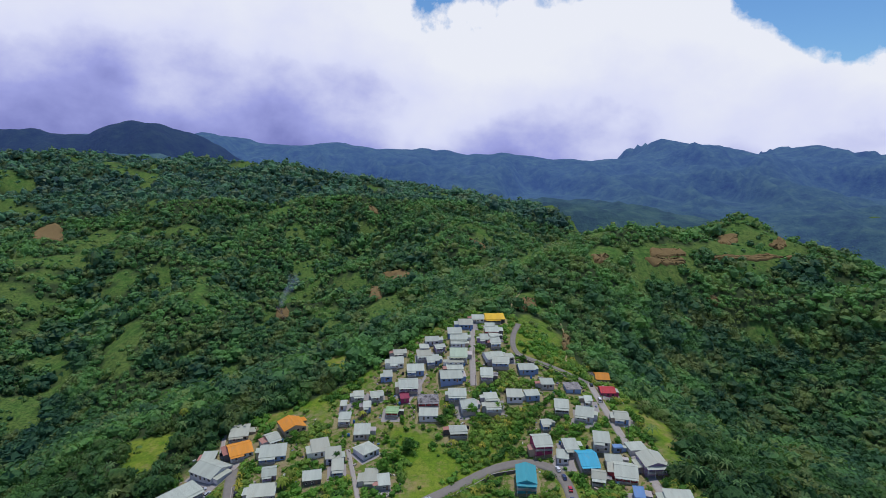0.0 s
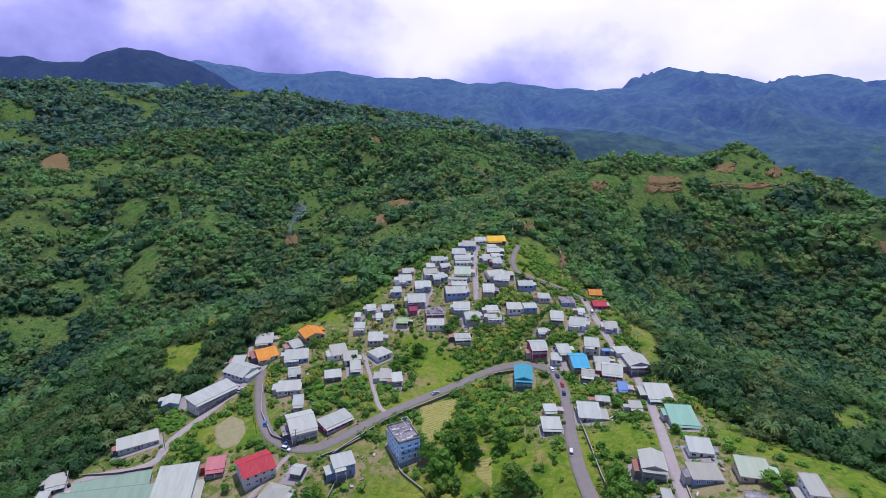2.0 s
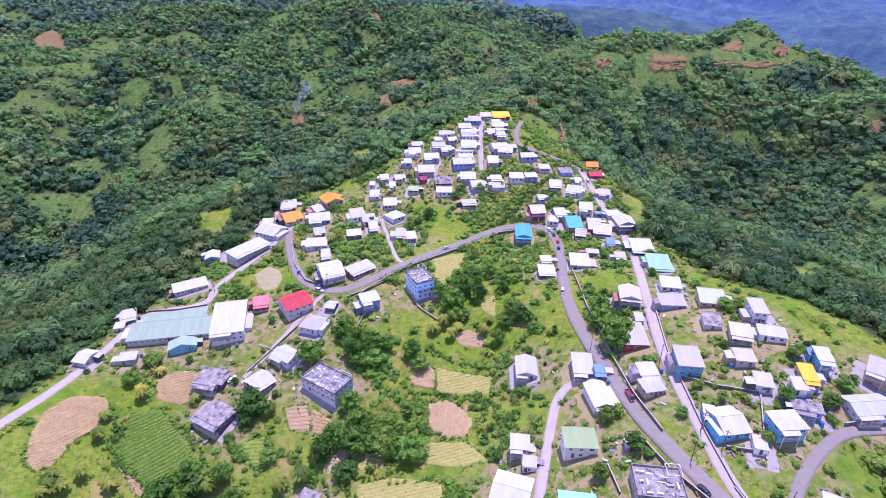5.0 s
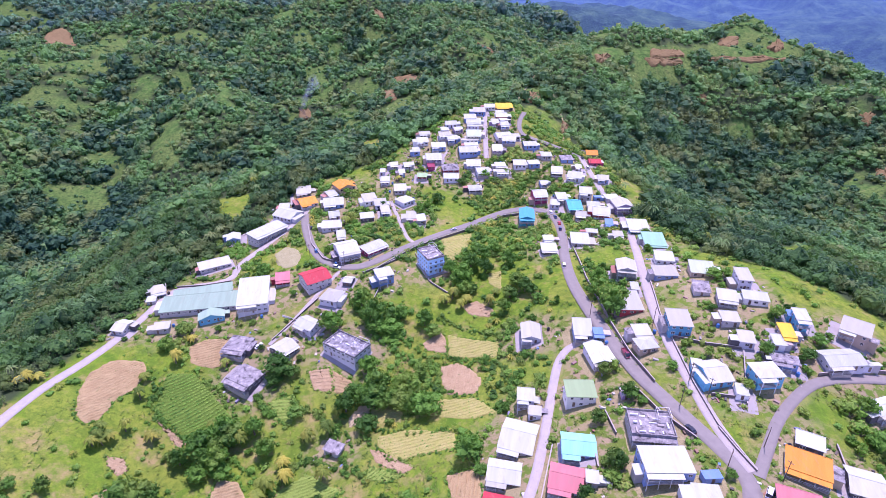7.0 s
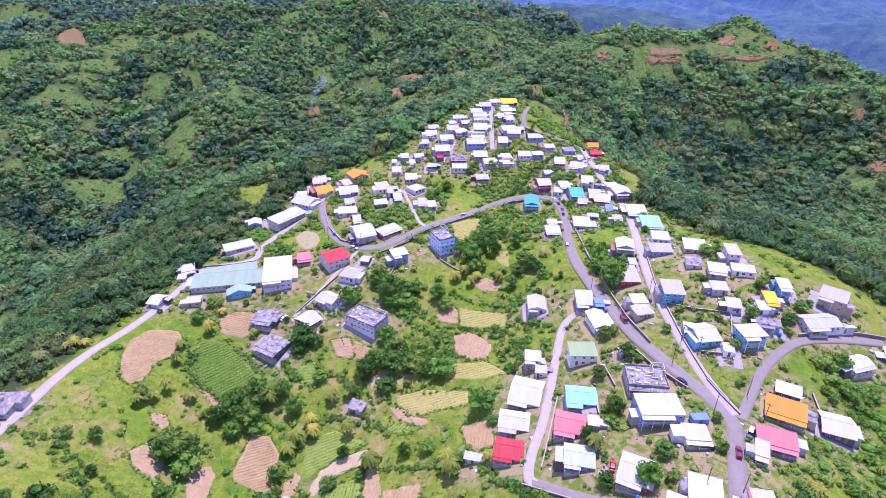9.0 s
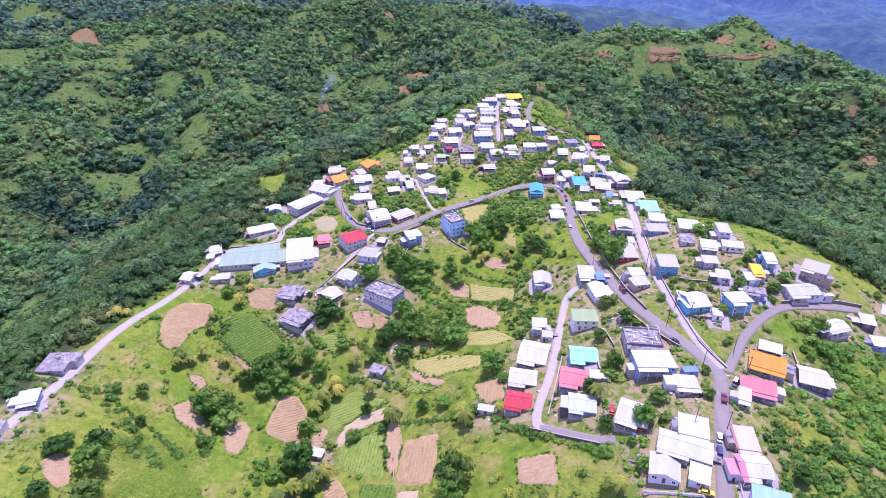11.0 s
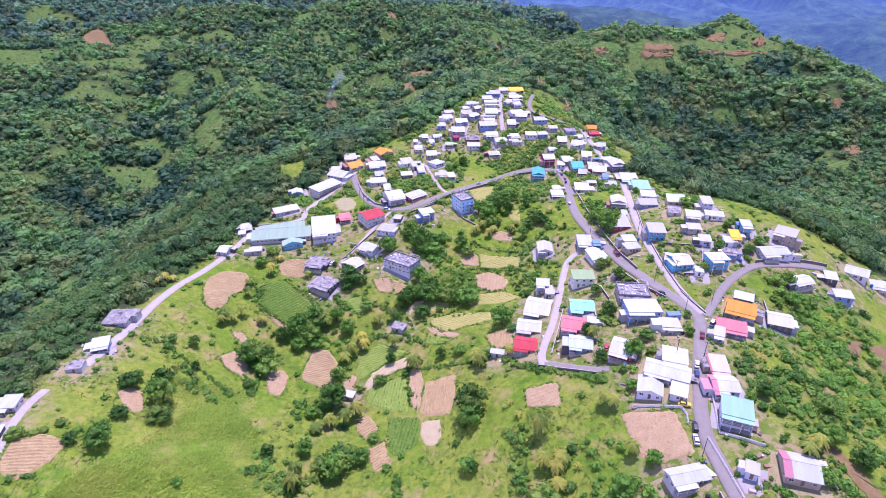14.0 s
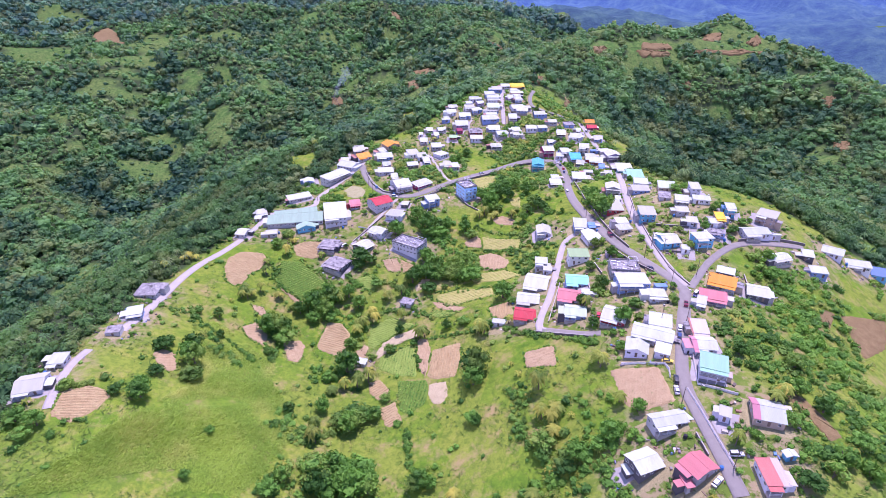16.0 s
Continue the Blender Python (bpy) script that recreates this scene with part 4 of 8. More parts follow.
def house(x, y, turn, w, d, storeys, kind, roof, wall):
    h = EAVES[storeys]
    c, s = math.cos(radians(turn)), math.sin(radians(turn))
    corners = [(x + c * u - s * v, y + s * u + c * v) for u in (-w / 2, w / 2) for v in (-d / 2, d / 2)]
    z = float(np.mean(ground([p[0] for p in corners], [p[1] for p in corners]))) + 0.1
    TAKEN.append((x, y, 0.55 * math.hypot(w, d)))
    PLOTS.append((x, y, turn, w, d))
    home = new("shed" if storeys == 0 else "house")
    home.matrix_basis = pose(x, y, z, 0, 0, turn)
    look_of = {"gable": "gabled", "front_gable": "gabled", "hip": "hipped", "shed": "lean-to", "flat": "flat", "deck": "flat"}[kind]
    size = {0: "small", 1: "single-storey", 2: "two-storey", 3: "three-storey"}[storeys]
    tagged(home, f"{size} house with {WALL_WORDS[wall]} walls and a {look_of} {ROOF_WORDS[roof]} roof", "shed" if storeys == 0 else "house", "houses of the hillside village")
    iw, idp = w - 0.7, d - 0.7
    part("wall", (wall_shape(kind, iw, idp, h), WALLS[wall]), home)
    part("roof", (roof_shape(kind, iw, idp, h), ROOFS[roof]), home)
    rnd = random.Random(int(x * 7 + y * 13))
    door_at = rnd.choice((-0.25, 0.0, 0.25)) * iw
    if storeys == 0:
        part("door", DOOR_LEAF, home, at=Matrix.LocRotScale((0, -idp / 2, 0), None, (0.9, 1, 1.9)))
        return home
    for level in range(storeys):
        sill = 0.9 + level * 2.5
        for side in ((0, 1, 2, 3) if y < 430 else (0, 1)):
            length, off = (iw, idp / 2) if side % 2 == 0 else (idp, iw / 2)
            count = max(1, int(length / 2.6))
            for k in range(count):
                u = (k + 0.5) / count * length - length / 2
                if (side == 2 and k % 2) or (side == 0 and level == 0 and abs(u - door_at) < 1.1):
                    continue
                m = Matrix.Rotation(side * math.pi / 2, 4, "Z") @ Matrix.LocRotScale((u, -off, sill), None, (rnd.choice((1.0, 1.25, 1.5)), 1, 1.1))
                win = part("window", WINDOW, home, at=m)
                if y < 430:
                    part("pane", PANE, win)
                else:
                    win.data = WINDOW_FAR
    if kind == "deck":
        flat_top(home, iw, idp, h, storeys, WALLS[wall], rnd)
    part("door", DOOR_LEAF, home, at=Matrix.LocRotScale((door_at, -idp / 2, 0.05), None, (0.95, 1, 2.05)))
    if rnd.random() < 0.52 and storeys < 3:
        porch(home, iw, idp, h, storeys, roof, rnd)
    if rnd.random() < 0.7 and storeys < 3 and kind != "deck":
        annexe(home, iw, idp, WALLS[rnd.choice((wall, wall, "g", "n", "k"))], ROOFS[rnd.choice((roof, roof, "W", "N", "S", "H"))], rnd)
    return home


def far_window():
    """Frame and pane in one piece for the houses furthest off."""
    bm = bmesh.new()
    box(bm, -0.5, 0.5, -0.06, 0.0, 0.0, 1.0)
    me = bpy.data.meshes.new("window")
    bm.to_mesh(me)
    bm.free()
    me.materials.append(GLASS)
    return me


WINDOW_FAR = far_window()
house(61.7, 306.7, -5, 8.5, 11.5, 1, "front_gable", "W", "l")
house(81.7, 298.1, -6, 7.9, 11.1, 1, "shed", "W", "b")
house(86.8, 293.0, -4, 4.6, 5.4, 1, "flat", "B", "b")
house(83.7, 280.5, 6, 7.9, 12.7, 1, "front_gable", "W", "l")
house(72.5, 261.1, -2, 10.9, 8.2, 2, "shed", "G", "w")
house(87.5, 257.3, -3, 3.4, 4.6, 0, "front_gable", "S", "p")
house(54.1, 266.4, -7, 6.7, 6.3, 2, "shed", "W", "l")
house(56.4, 258.9, -9, 5.2, 5.4, 1, "flat", "W", "l")
house(49.3, 248.5, -19, 12.1, 14.3, 1, "gable", "W", "g")
house(42.8, 234.3, -12, 11.1, 9.2, 1, "gable", "W", "g")
house(67.0, 237.9, -8, 11.1, 9.3, 1, "gable", "J", "b")
house(60.7, 225.6, -16, 10.4, 9.9, 1, "gable", "P", "l")
house(68.0, 223.7, -11, 3.9, 4.5, 1, "shed", "W", "g")
house(39.2, 221.7, -14, 9.4, 9.1, 1, "gable", "R", "n")
house(60.5, 210.7, -12, 9.7, 8.8, 1, "gable", "E", "b")
house(75.4, 200.9, -27, 10.5, 11.2, 1, "gable", "W", "r")
house(90.5, 240.5, -7, 14.4, 11.6, 1, "deck", "N", "g")
house(89.1, 224.0, -1, 15.0, 10.6, 2, "flat", "W", "b")
house(96.9, 212.3, -6, 8.3, 7.5, 1, "flat", "W", "w")
house(101.0, 219.2, 3, 6.0, 3.6, 0, "flat", "B", "b")
house(102.5, 306.8, -2, 10.0, 13.3, 1, "shed", "W", "r")
house(101.6, 286.3, 2, 6.9, 6.6, 1, "shed", "W", "n")
house(100.9, 278.8, 10, 7.8, 7.0, 1, "hip", "W", "n")
house(109.2, 333.7, -11, 9.0, 10.5, 2, "front_gable", "W", "g")
house(108.3, 317.4, -8, 3.5, 5.6, 0, "shed", "W", "g")
house(129.7, 341.5, -11, 8.8, 8.6, 1, "shed", "W", "w")
house(123.7, 324.8, -3, 10.6, 8.1, 1, "shed", "W", "b")
house(139.3, 323.3, -13, 10.4, 10.3, 1, "shed", "E", "n")
house(132.2, 306.8, -14, 6.8, 8.2, 0, "shed", "N", "g")
house(115.0, 285.9, -7, 8.8, 10.4, 2, "shed", "W", "c")
house(149.9, 308.9, -9, 5.9, 9.4, 2, "shed", "W", "l")
house(148.9, 295.6, -16, 9.6, 6.2, 1, "shed", "W", "w")
house(138.6, 297.6, -16, 7.6, 7.8, 1, "shed", "W", "g")
house(134.1, 284.8, -9, 6.9, 6.4, 1, "shed", "W", "g")
house(135.4, 273.6, -14, 5.8, 6.8, 1, "shed", "W", "l")
house(158.7, 281.1, -12, 5.1, 7.2, 2, "shed", "W", "c")
house(157.2, 284.7, -16, 3.1, 5.0, 1, "flat", "B", "c")
house(151.1, 275.5, -11, 5.0, 8.1, 1, "shed", "Y", "n")
house(146.0, 271.2, -11, 4.3, 6.1, 1, "shed", "W", "w")
house(144.3, 262.6, -18, 8.9, 4.4, 1, "shed", "N", "b")
house(177.8, 276.5, -40, 9.9, 9.5, 2, "shed", "W", "n")
house(165.0, 264.0, 4, 13.9, 9.2, 1, "gable", "W", "l")
house(173.7, 262.3, 1, 4.1, 3.6, 1, "flat", "W", "l")
house(118.1, 259.6, 8, 9.1, 11.7, 1, "gable", "W", "c")
house(114.1, 264.0, -16, 4.4, 5.6, 1, "flat", "W", "c")
house(134.2, 256.3, 4, 9.5, 8.1, 2, "hip", "W", "c")
house(124.3, 251.1, -17, 4.5, 6.4, 0, "flat", "W", "w")
house(169.8, 245.9, 16, 10.4, 6.7, 1, "gable", "W", "g")
house(130.9, 222.3, -29, 12.2, 8.5, 1, "shed", "O", "l")
house(136.2, 230.6, -29, 8.0, 6.0, 1, "shed", "W", "k")
house(121.0, 209.5, -22, 11.5, 7.3, 1, "shed", "P", "p")
house(114.0, 204.9, -26, 4.0, 6.4, 1, "shed", "W", "l")
house(145.6, 217.4, -23, 9.7, 10.7, 1, "gable", "W", "k")
house(104.6, 185.3, -10, 6.9, 9.1, 1, "shed", "S", "n")
house(102.4, 175.2, -8, 9.2, 8.5, 1, "gable", "V", "l")
house(100.4, 161.6, -22, 9.8, 8.9, 2, "shed", "K", "l")
house(86.1, 184.6, -25, 16.0, 9.1, 1, "gable", "W", "l")
house(91.2, 191.4, -19, 9.2, 8.6, 1, "shed", "W", "l")
house(77.9, 178.2, -21, 8.9, 9.2, 1, "front_gable", "W", "l")
house(86.4, 173.9, -26, 5.8, 6.6, 1, "shed", "W", "l")
house(78.2, 142.7, 12, 12.7, 6.4, 1, "gable", "W", "g")
house(66.9, 129.9, 21, 9.8, 9.0, 1, "gable", "W", "k")
house(61.3, 128.7, 13, 2.5, 4.0, 0, "shed", "W", "k")
house(82.1, 124.6, 26, 10.0, 8.0, 1, "front_gable", "P", "g")
house(77.1, 120.1, 12, 2.9, 4.6, 1, "shed", "P", "g")
house(101.6, 118.7, -3, 7.1, 9.8, 1, "shed", "Q", "l")
house(110.5, 141.0, -17, 10.1, 10.8, 1, "gable", "V", "n")
house(96.6, 141.3, -26, 3.9, 4.8, 1, "shed", "W", "l")
house(110.2, 124.8, 4, 4.2, 2.8, 0, "front_gable", "V", "c")
house(-157.6, 163.4, 16, 10.2, 10.8, 1, "gable", "W", "l")
house(-156.3, 178.1, 5, 6.4, 6.5, 1, "shed", "W", "g")
house(-152.1, 243.5, 3, 11.4, 12.1, 1, "hip", "N", "g")
house(-147.5, 220.3, 19, 7.2, 6.9, 1, "shed", "W", "b")
house(-148.0, 203.1, 13, 6.7, 6.4, 0, "flat", "N", "g")
house(210.3, 263.3, -38, 10.3, 9.7, 1, "gable", "W", "l")
house(224.2, 260.9, -21, 12.7, 6.8, 1, "shed", "W", "w")
house(239.4, 263.1, -24, 7.9, 9.4, 1, "shed", "B", "c")
house(189.0, 252.2, -22, 5.5, 7.4, 1, "shed", "W", "k")
house(189.4, 241.8, -16, 7.9, 6.6, 1, "shed", "W", "b")
house(-101.0, 345.3, 10, 37.2, 12.9, 1, "shed", "T", "g")
house(-102.4, 353.4, 17, 29.2, 11.2, 1, "shed", "T", "g")
house(-74.1, 349.1, 12, 15.3, 23.5, 2, "shed", "H", "l")
house(-92.1, 335.9, 20, 12.5, 6.8, 1, "front_gable", "T", "c")
house(-107.7, 384.7, 29, 17.4, 8.7, 1, "shed", "W", "g")
house(-128.7, 359.3, 24, 7.4, 7.5, 1, "shed", "W", "l")
house(-128.4, 350.3, 11, 4.7, 4.9, 0, "shed", "W", "g")
house(-130.9, 326.0, -12, 7.0, 9.2, 1, "gable", "W", "g")
house(-112.7, 326.9, 12, 7.4, 5.6, 1, "shed", "W", "g")
house(-73.1, 317.0, -12, 11.7, 11.2, 1, "flat", "N", "k")
house(-65.0, 299.6, -29, 13.7, 11.5, 1, "flat", "N", "k")
house(-51.2, 314.2, 51, 9.9, 9.6, 1, "gable", "W", "k")
house(-41.9, 326.8, -34, 10.9, 8.6, 1, "gable", "W", "l")
house(-32.9, 344.1, -18, 9.7, 10.5, 1, "hip", "W", "l")
house(-44.0, 357.5, 34, 13.5, 13.7, 2, "gable", "R", "g")
house(-21.2, 311.5, -33, 19.5, 11.9, 2, "deck", "Z", "l")
house(-62.6, 362.7, 13, 7.6, 7.8, 1, "shed", "P", "r")
house(-26.0, 355.7, -14, 5.2, 6.3, 0, "gable", "W", "k")
house(-7.6, 356.5, 23, 9.0, 7.9, 2, "shed", "W", "b")
house(16.6, 367.3, 26, 10.2, 14.1, 3, "deck", "N", "a")
house(-30.9, 382.4, 24, 12.0, 15.5, 2, "gable", "W", "l")
house(-16.0, 385.4, 41, 14.6, 7.9, 1, "shed", "W", "m")
house(-37.2, 402.7, 11, 5.2, 8.4, 1, "shed", "W", "g")
house(-45.2, 417.0, 8, 12.3, 9.1, 1, "shed", "W", "l")
house(-46.2, 431.5, 14, 6.8, 8.9, 1, "gable", "W", "p")
house(-49.0, 447.3, 11, 13.2, 10.7, 1, "shed", "W", "b")
house(-53.6, 460.5, 38, 6.8, 9.1, 1, "gable", "W", "n")
house(-68.4, 453.7, 29, 11.7, 13.3, 1, "gable", "O", "l")
house(-73.7, 469.2, 12, 10.1, 11.8, 1, "shed", "W", "g")
house(-82.8, 449.7, 6, 7.1, 8.3, 1, "shed", "W", "g")
house(-77.9, 440.0, -27, 15.5, 13.9, 1, "gable", "W", "l")
house(-85.8, 417.2, 53, 23.7, 9.6, 2, "shed", "W", "g")
house(-107.5, 417.6, 17, 8.3, 9.1, 1, "front_gable", "W", "b")
house(-25.2, 448.4, 19, 9.2, 11.8, 1, "shed", "W", "w")
house(-17.4, 441.8, 12, 8.1, 9.8, 1, "shed", "W", "l")
house(-13.5, 432.4, 9, 5.7, 9.1, 1, "shed", "W", "b")
house(-24.2, 424.9, 12, 8.7, 7.4, 1, "shed", "W", "k")
house(-1.6, 445.7, 42, 9.9, 9.9, 1, "hip", "W", "l")
house(-5.6, 461.0, 5, 8.5, 10.2, 1, "shed", "W", "g")
house(3.6, 424.2, 3, 6.3, 9.4, 1, "shed", "W", "g")
house(9.8, 421.0, 9, 5.6, 8.4, 1, "shed", "W", "g")
house(-45.5, 470.5, 32, 12.2, 13.4, 1, "front_gable", "O", "n")
house(75.6, 576.4, 2, 14.0, 11.8, 1, "shed", "Y", "k")
house(63.2, 573.7, -1, 8.9, 8.4, 1, "shed", "W", "w")
house(54.0, 564.4, 1, 10.0, 11.3, 1, "shed", "W", "b")
house(45.9, 552.3, 1, 9.8, 10.6, 1, "shed", "W", "b")
house(48.4, 544.5, -2, 11.7, 10.1, 1, "shed", "W", "w")
house(47.7, 538.4, -0, 9.5, 8.4, 1, "shed", "W", "l")
house(47.7, 525.7, -2, 11.2, 13.0, 1, "shed", "E", "w")
house(45.6, 519.1, 2, 10.1, 8.6, 1, "shed", "W", "w")
house(45.0, 512.6, 3, 10.3, 8.3, 1, "shed", "W", "l")
house(42.3, 506.4, 5, 13.6, 13.9, 1, "gable", "W", "b")
house(30.2, 546.0, 6, 9.3, 10.1, 1, "gable", "W", "l")
house(25.4, 537.2, 9, 6.3, 6.9, 1, "shed", "W", "l")
house(35.4, 535.8, 15, 7.1, 6.8, 1, "gable", "W", "p")
house(25.4, 529.4, 6, 9.4, 9.2, 1, "shed", "W", "w")
house(31.2, 523.0, 5, 8.1, 8.8, 1, "shed", "W", "b")
house(9.3, 536.2, 9, 8.7, 8.2, 1, "gable", "W", "g")
house(8.1, 525.2, 5, 8.9, 10.0, 1, "shed", "W", "w")
house(20.5, 515.0, 4, 10.7, 9.6, 1, "shed", "W", "b")
house(3.6, 511.9, 7, 5.5, 8.9, 1, "shed", "W", "b")
house(16.7, 501.5, 5, 11.5, 13.3, 1, "gable", "W", "p")
house(15.1, 490.5, 9, 5.3, 7.3, 0, "shed", "M", "m")
house(-1.4, 493.5, 12, 7.7, 7.4, 1, "gable", "W", "g")
house(-12.1, 494.2, 9, 6.1, 6.4, 1, "shed", "W", "g")
house(-19.5, 485.8, 4, 3.7, 6.0, 1, "shed", "W", "l")
house(-5.7, 483.3, 7, 4.5, 6.9, 1, "shed", "W", "b")
house(9.2, 478.7, -2, 7.3, 6.1, 1, "gable", "G", "r")
house(-16.7, 473.4, 2, 6.6, 7.7, 1, "shed", "W", "l")
house(28.9, 486.9, 4, 12.0, 10.2, 1, "hip", "N", "r")
house(29.4, 474.9, -1, 10.6, 8.4, 1, "shed", "W", "l")
house(45.3, 461.4, 5, 9.6, 7.0, 1, "hip", "W", "k")
house(45.8, 489.7, -1, 10.5, 9.2, 1, "shed", "W", "b")
house(51.6, 481.2, 8, 9.3, 10.0, 1, "gable", "W", "l")
house(64.7, 485.3, 5, 7.6, 7.1, 1, "shed", "W", "g")
house(65.4, 479.1, 2, 8.6, 9.7, 1, "shed", "W", "l")
house(64.1, 505.6, -3, 7.7, 10.4, 1, "shed", "W", "p")
house(78.5, 486.0, -3, 9.3, 9.2, 1, "shed", "W", "l")
house(71.3, 553.8, -2, 9.4, 10.7, 1, "shed", "W", "r")
house(65.3, 542.3, -2, 5.8, 9.3, 1, "shed", "W", "p")
house(72.2, 546.2, 6, 6.6, 5.7, 1, "shed", "W", "p")
house(72.2, 538.8, 2, 6.9, 9.6, 1, "shed", "W", "b")
house(70.6, 560.5, -1, 6.9, 6.3, 1, "shed", "W", "w")
house(69.4, 522.8, 14, 11.7, 10.4, 1, "gable", "W", "l")
house(74.0, 517.8, -8, 10.7, 10.9, 1, "gable", "W", "b")
house(79.1, 521.2, 9, 6.3, 6.4, 1, "shed", "W", "g")
house(88.7, 511.0, 2, 10.0, 10.7, 1, "gable", "W", "b")
house(88.4, 485.8, 6, 8.3, 6.9, 1, "shed", "W", "b")
house(98.9, 496.0, 0, 7.8, 7.5, 1, "shed", "W", "g")
house(113.4, 493.8, 3, 9.0, 8.5, 0, "shed", "N", "b")
house(103.3, 475.4, -9, 7.9, 9.8, 1, "shed", "W", "k")
house(114.3, 467.8, -17, 9.8, 10.5, 1, "shed", "W", "l")
house(119.4, 480.6, -8, 4.4, 6.0, 1, "shed", "W", "g")
house(138.7, 520.9, -6, 8.9, 11.8, 1, "gable", "O", "n")
house(134.6, 495.9, -4, 8.8, 9.6, 1, "gable", "R", "m")
house(133.4, 466.0, -10, 7.5, 10.0, 1, "gable", "W", "b")
house(92.0, 462.4, 4, 5.2, 6.5, 1, "gable", "W", "b")
house(86.9, 446.9, 5, 9.4, 11.0, 2, "gable", "W", "m")
house(101.1, 443.6, 2, 7.2, 9.5, 1, "shed", "W", "g")
house(106.5, 432.8, 2, 9.1, 14.5, 1, "gable", "C", "g")
house(95.9, 437.2, -10, 5.9, 7.5, 1, "shed", "W", "l")
house(116.4, 443.3, -11, 8.1, 9.8, 2, "shed", "W", "g")
house(123.2, 439.0, 0, 5.3, 3.8, 1, "flat", "B", "b")
house(108.7, 419.7, -14, 6.5, 7.9, 1, "gable", "W", "k")
house(121.2, 420.5, -14, 10.4, 12.6, 1, "gable", "W", "r")
house(120.9, 402.1, -10, 4.5, 7.2, 1, "shed", "B", "b")
house(118.5, 429.8, -7, 8.0, 6.0, 1, "shed", "W", "w")
house(134.4, 423.5, 3, 11.2, 12.3, 2, "front_gable", "W", "p")
house(132.3, 439.0, 5, 9.5, 8.7, 0, "flat", "W", "g")
house(75.7, 422.2, -6, 9.4, 15.0, 2, "front_gable", "D", "t")
house(108.4, 391.9, -9, 6.7, 4.2, 1, "shed", "W", "g")
house(81.0, 374.6, -3, 8.5, 8.2, 1, "shed", "W", "k")
house(83.3, 389.0, 0, 6.0, 5.4, 1, "shed", "W", "g")
house(99.3, 381.8, -7, 10.0, 11.6, 1, "shed", "W", "g")
house(120.2, 382.4, -5, 5.6, 5.5, 1, "shed", "W", "k")
house(134.6, 368.2, -7, 11.2, 13.4, 1, "shed", "K", "g")
house(134.6, 393.0, -6, 11.5, 12.6, 1, "shed", "W", "c")
house(-20.4, 264.0, -24, 7.3, 5.3, 0, "shed", "N", "g")
house(-41.8, 223.3, -14, 5.6, 4.0, 0, "shed", "W", "g")
house(27.3, 223.2, -14, 6.3, 3.2, 0, "shed", "W", "l")


# how close each spot of the land lies to a house
trodden = np.zeros(nx * ny)
close = np.flatnonzero((mx.ravel() > -190) & (mx.ravel() < 270) & (my.ravel() > 90) & (my.ravel() < 610))
for hx, hy, hr in TAKEN:
    gone = np.hypot(mx.ravel()[close] - hx, my.ravel()[close] - hy) - hr
    trodden[close] = np.maximum(trodden[close], 0.85 * (1 - ramp(gone, 1.5, 10.0)))
land.data.attributes.new("trodden", "FLOAT", "POINT").data.foreach_set("value", trodden.astype(np.float32))


# ---- roads, lanes and fields, laid on the land ----
ROAD_POINTS = []
SAND = soil("sandy_track", (0.349, 0.289, 0.143), (0.427, 0.364, 0.185))


def strip(name, width, pts, step=3.0):
    """A road or lane: a slab that follows the land, with a camber and a low edge."""
    p = np.array(pts)
    for _ in range(2):
        p = np.vstack([p[:1], np.stack([0.75 * p[:-1] + 0.25 * p[1:], 0.25 * p[:-1] + 0.75 * p[1:]], 1).reshape(-1, 2), p[-1:]])
    seg = np.r_[0, np.cumsum(np.hypot(*np.diff(p, axis=0).T))]
    s = np.linspace(0, seg[-1], max(3, int(seg[-1] / step)))
    q = np.stack([np.interp(s, seg, p[:, 0]), np.interp(s, seg, p[:, 1])], 1)
    t = np.gradient(q, axis=0)
    t /= np.hypot(t[:, 0], t[:, 1])[:, None]
    nrm = np.stack([-t[:, 1], t[:, 0]], 1)
    cols, verts = (-0.5, -0.47, -0.2, 0.2, 0.47, 0.5), []
    ROAD_POINTS.extend((a, b, width / 2) for a, b in q)
    for (a, b), n in zip(q, nrm):
        line = [(a + n[0] * u * width, b + n[1] * u * width) for u in cols]
        zs = sheet([v[0] for v in line], [v[1] for v in line])
        mid = float(max(zs[2], zs[3]))
        for (vx, vy), u, z in zip(line, cols, zs):
            verts.append((vx, vy, max(z, 0.5 * (z + mid)) + (0.16 if abs(u) < 0.49 else -0.3)))
    k = len(cols)
    faces = [(i * k + j, i * k + j + 1, (i + 1) * k + j + 1, (i + 1) * k + j) for i in range(len(q) - 1) for j in range(k - 1)]
    faces = [f[::-1] for f in faces]
    ob = new(name, mesh_of(name, verts, faces, {"road": ASPHALT, "lane": CONCRETE, "path": SAND}[name], True))
    tagged(ob, {"road": "worn pale grey village road", "lane": "narrow concrete lane between the houses", "path": "sandy track up the ridge"}[name], name, kind="structure")
    return ob


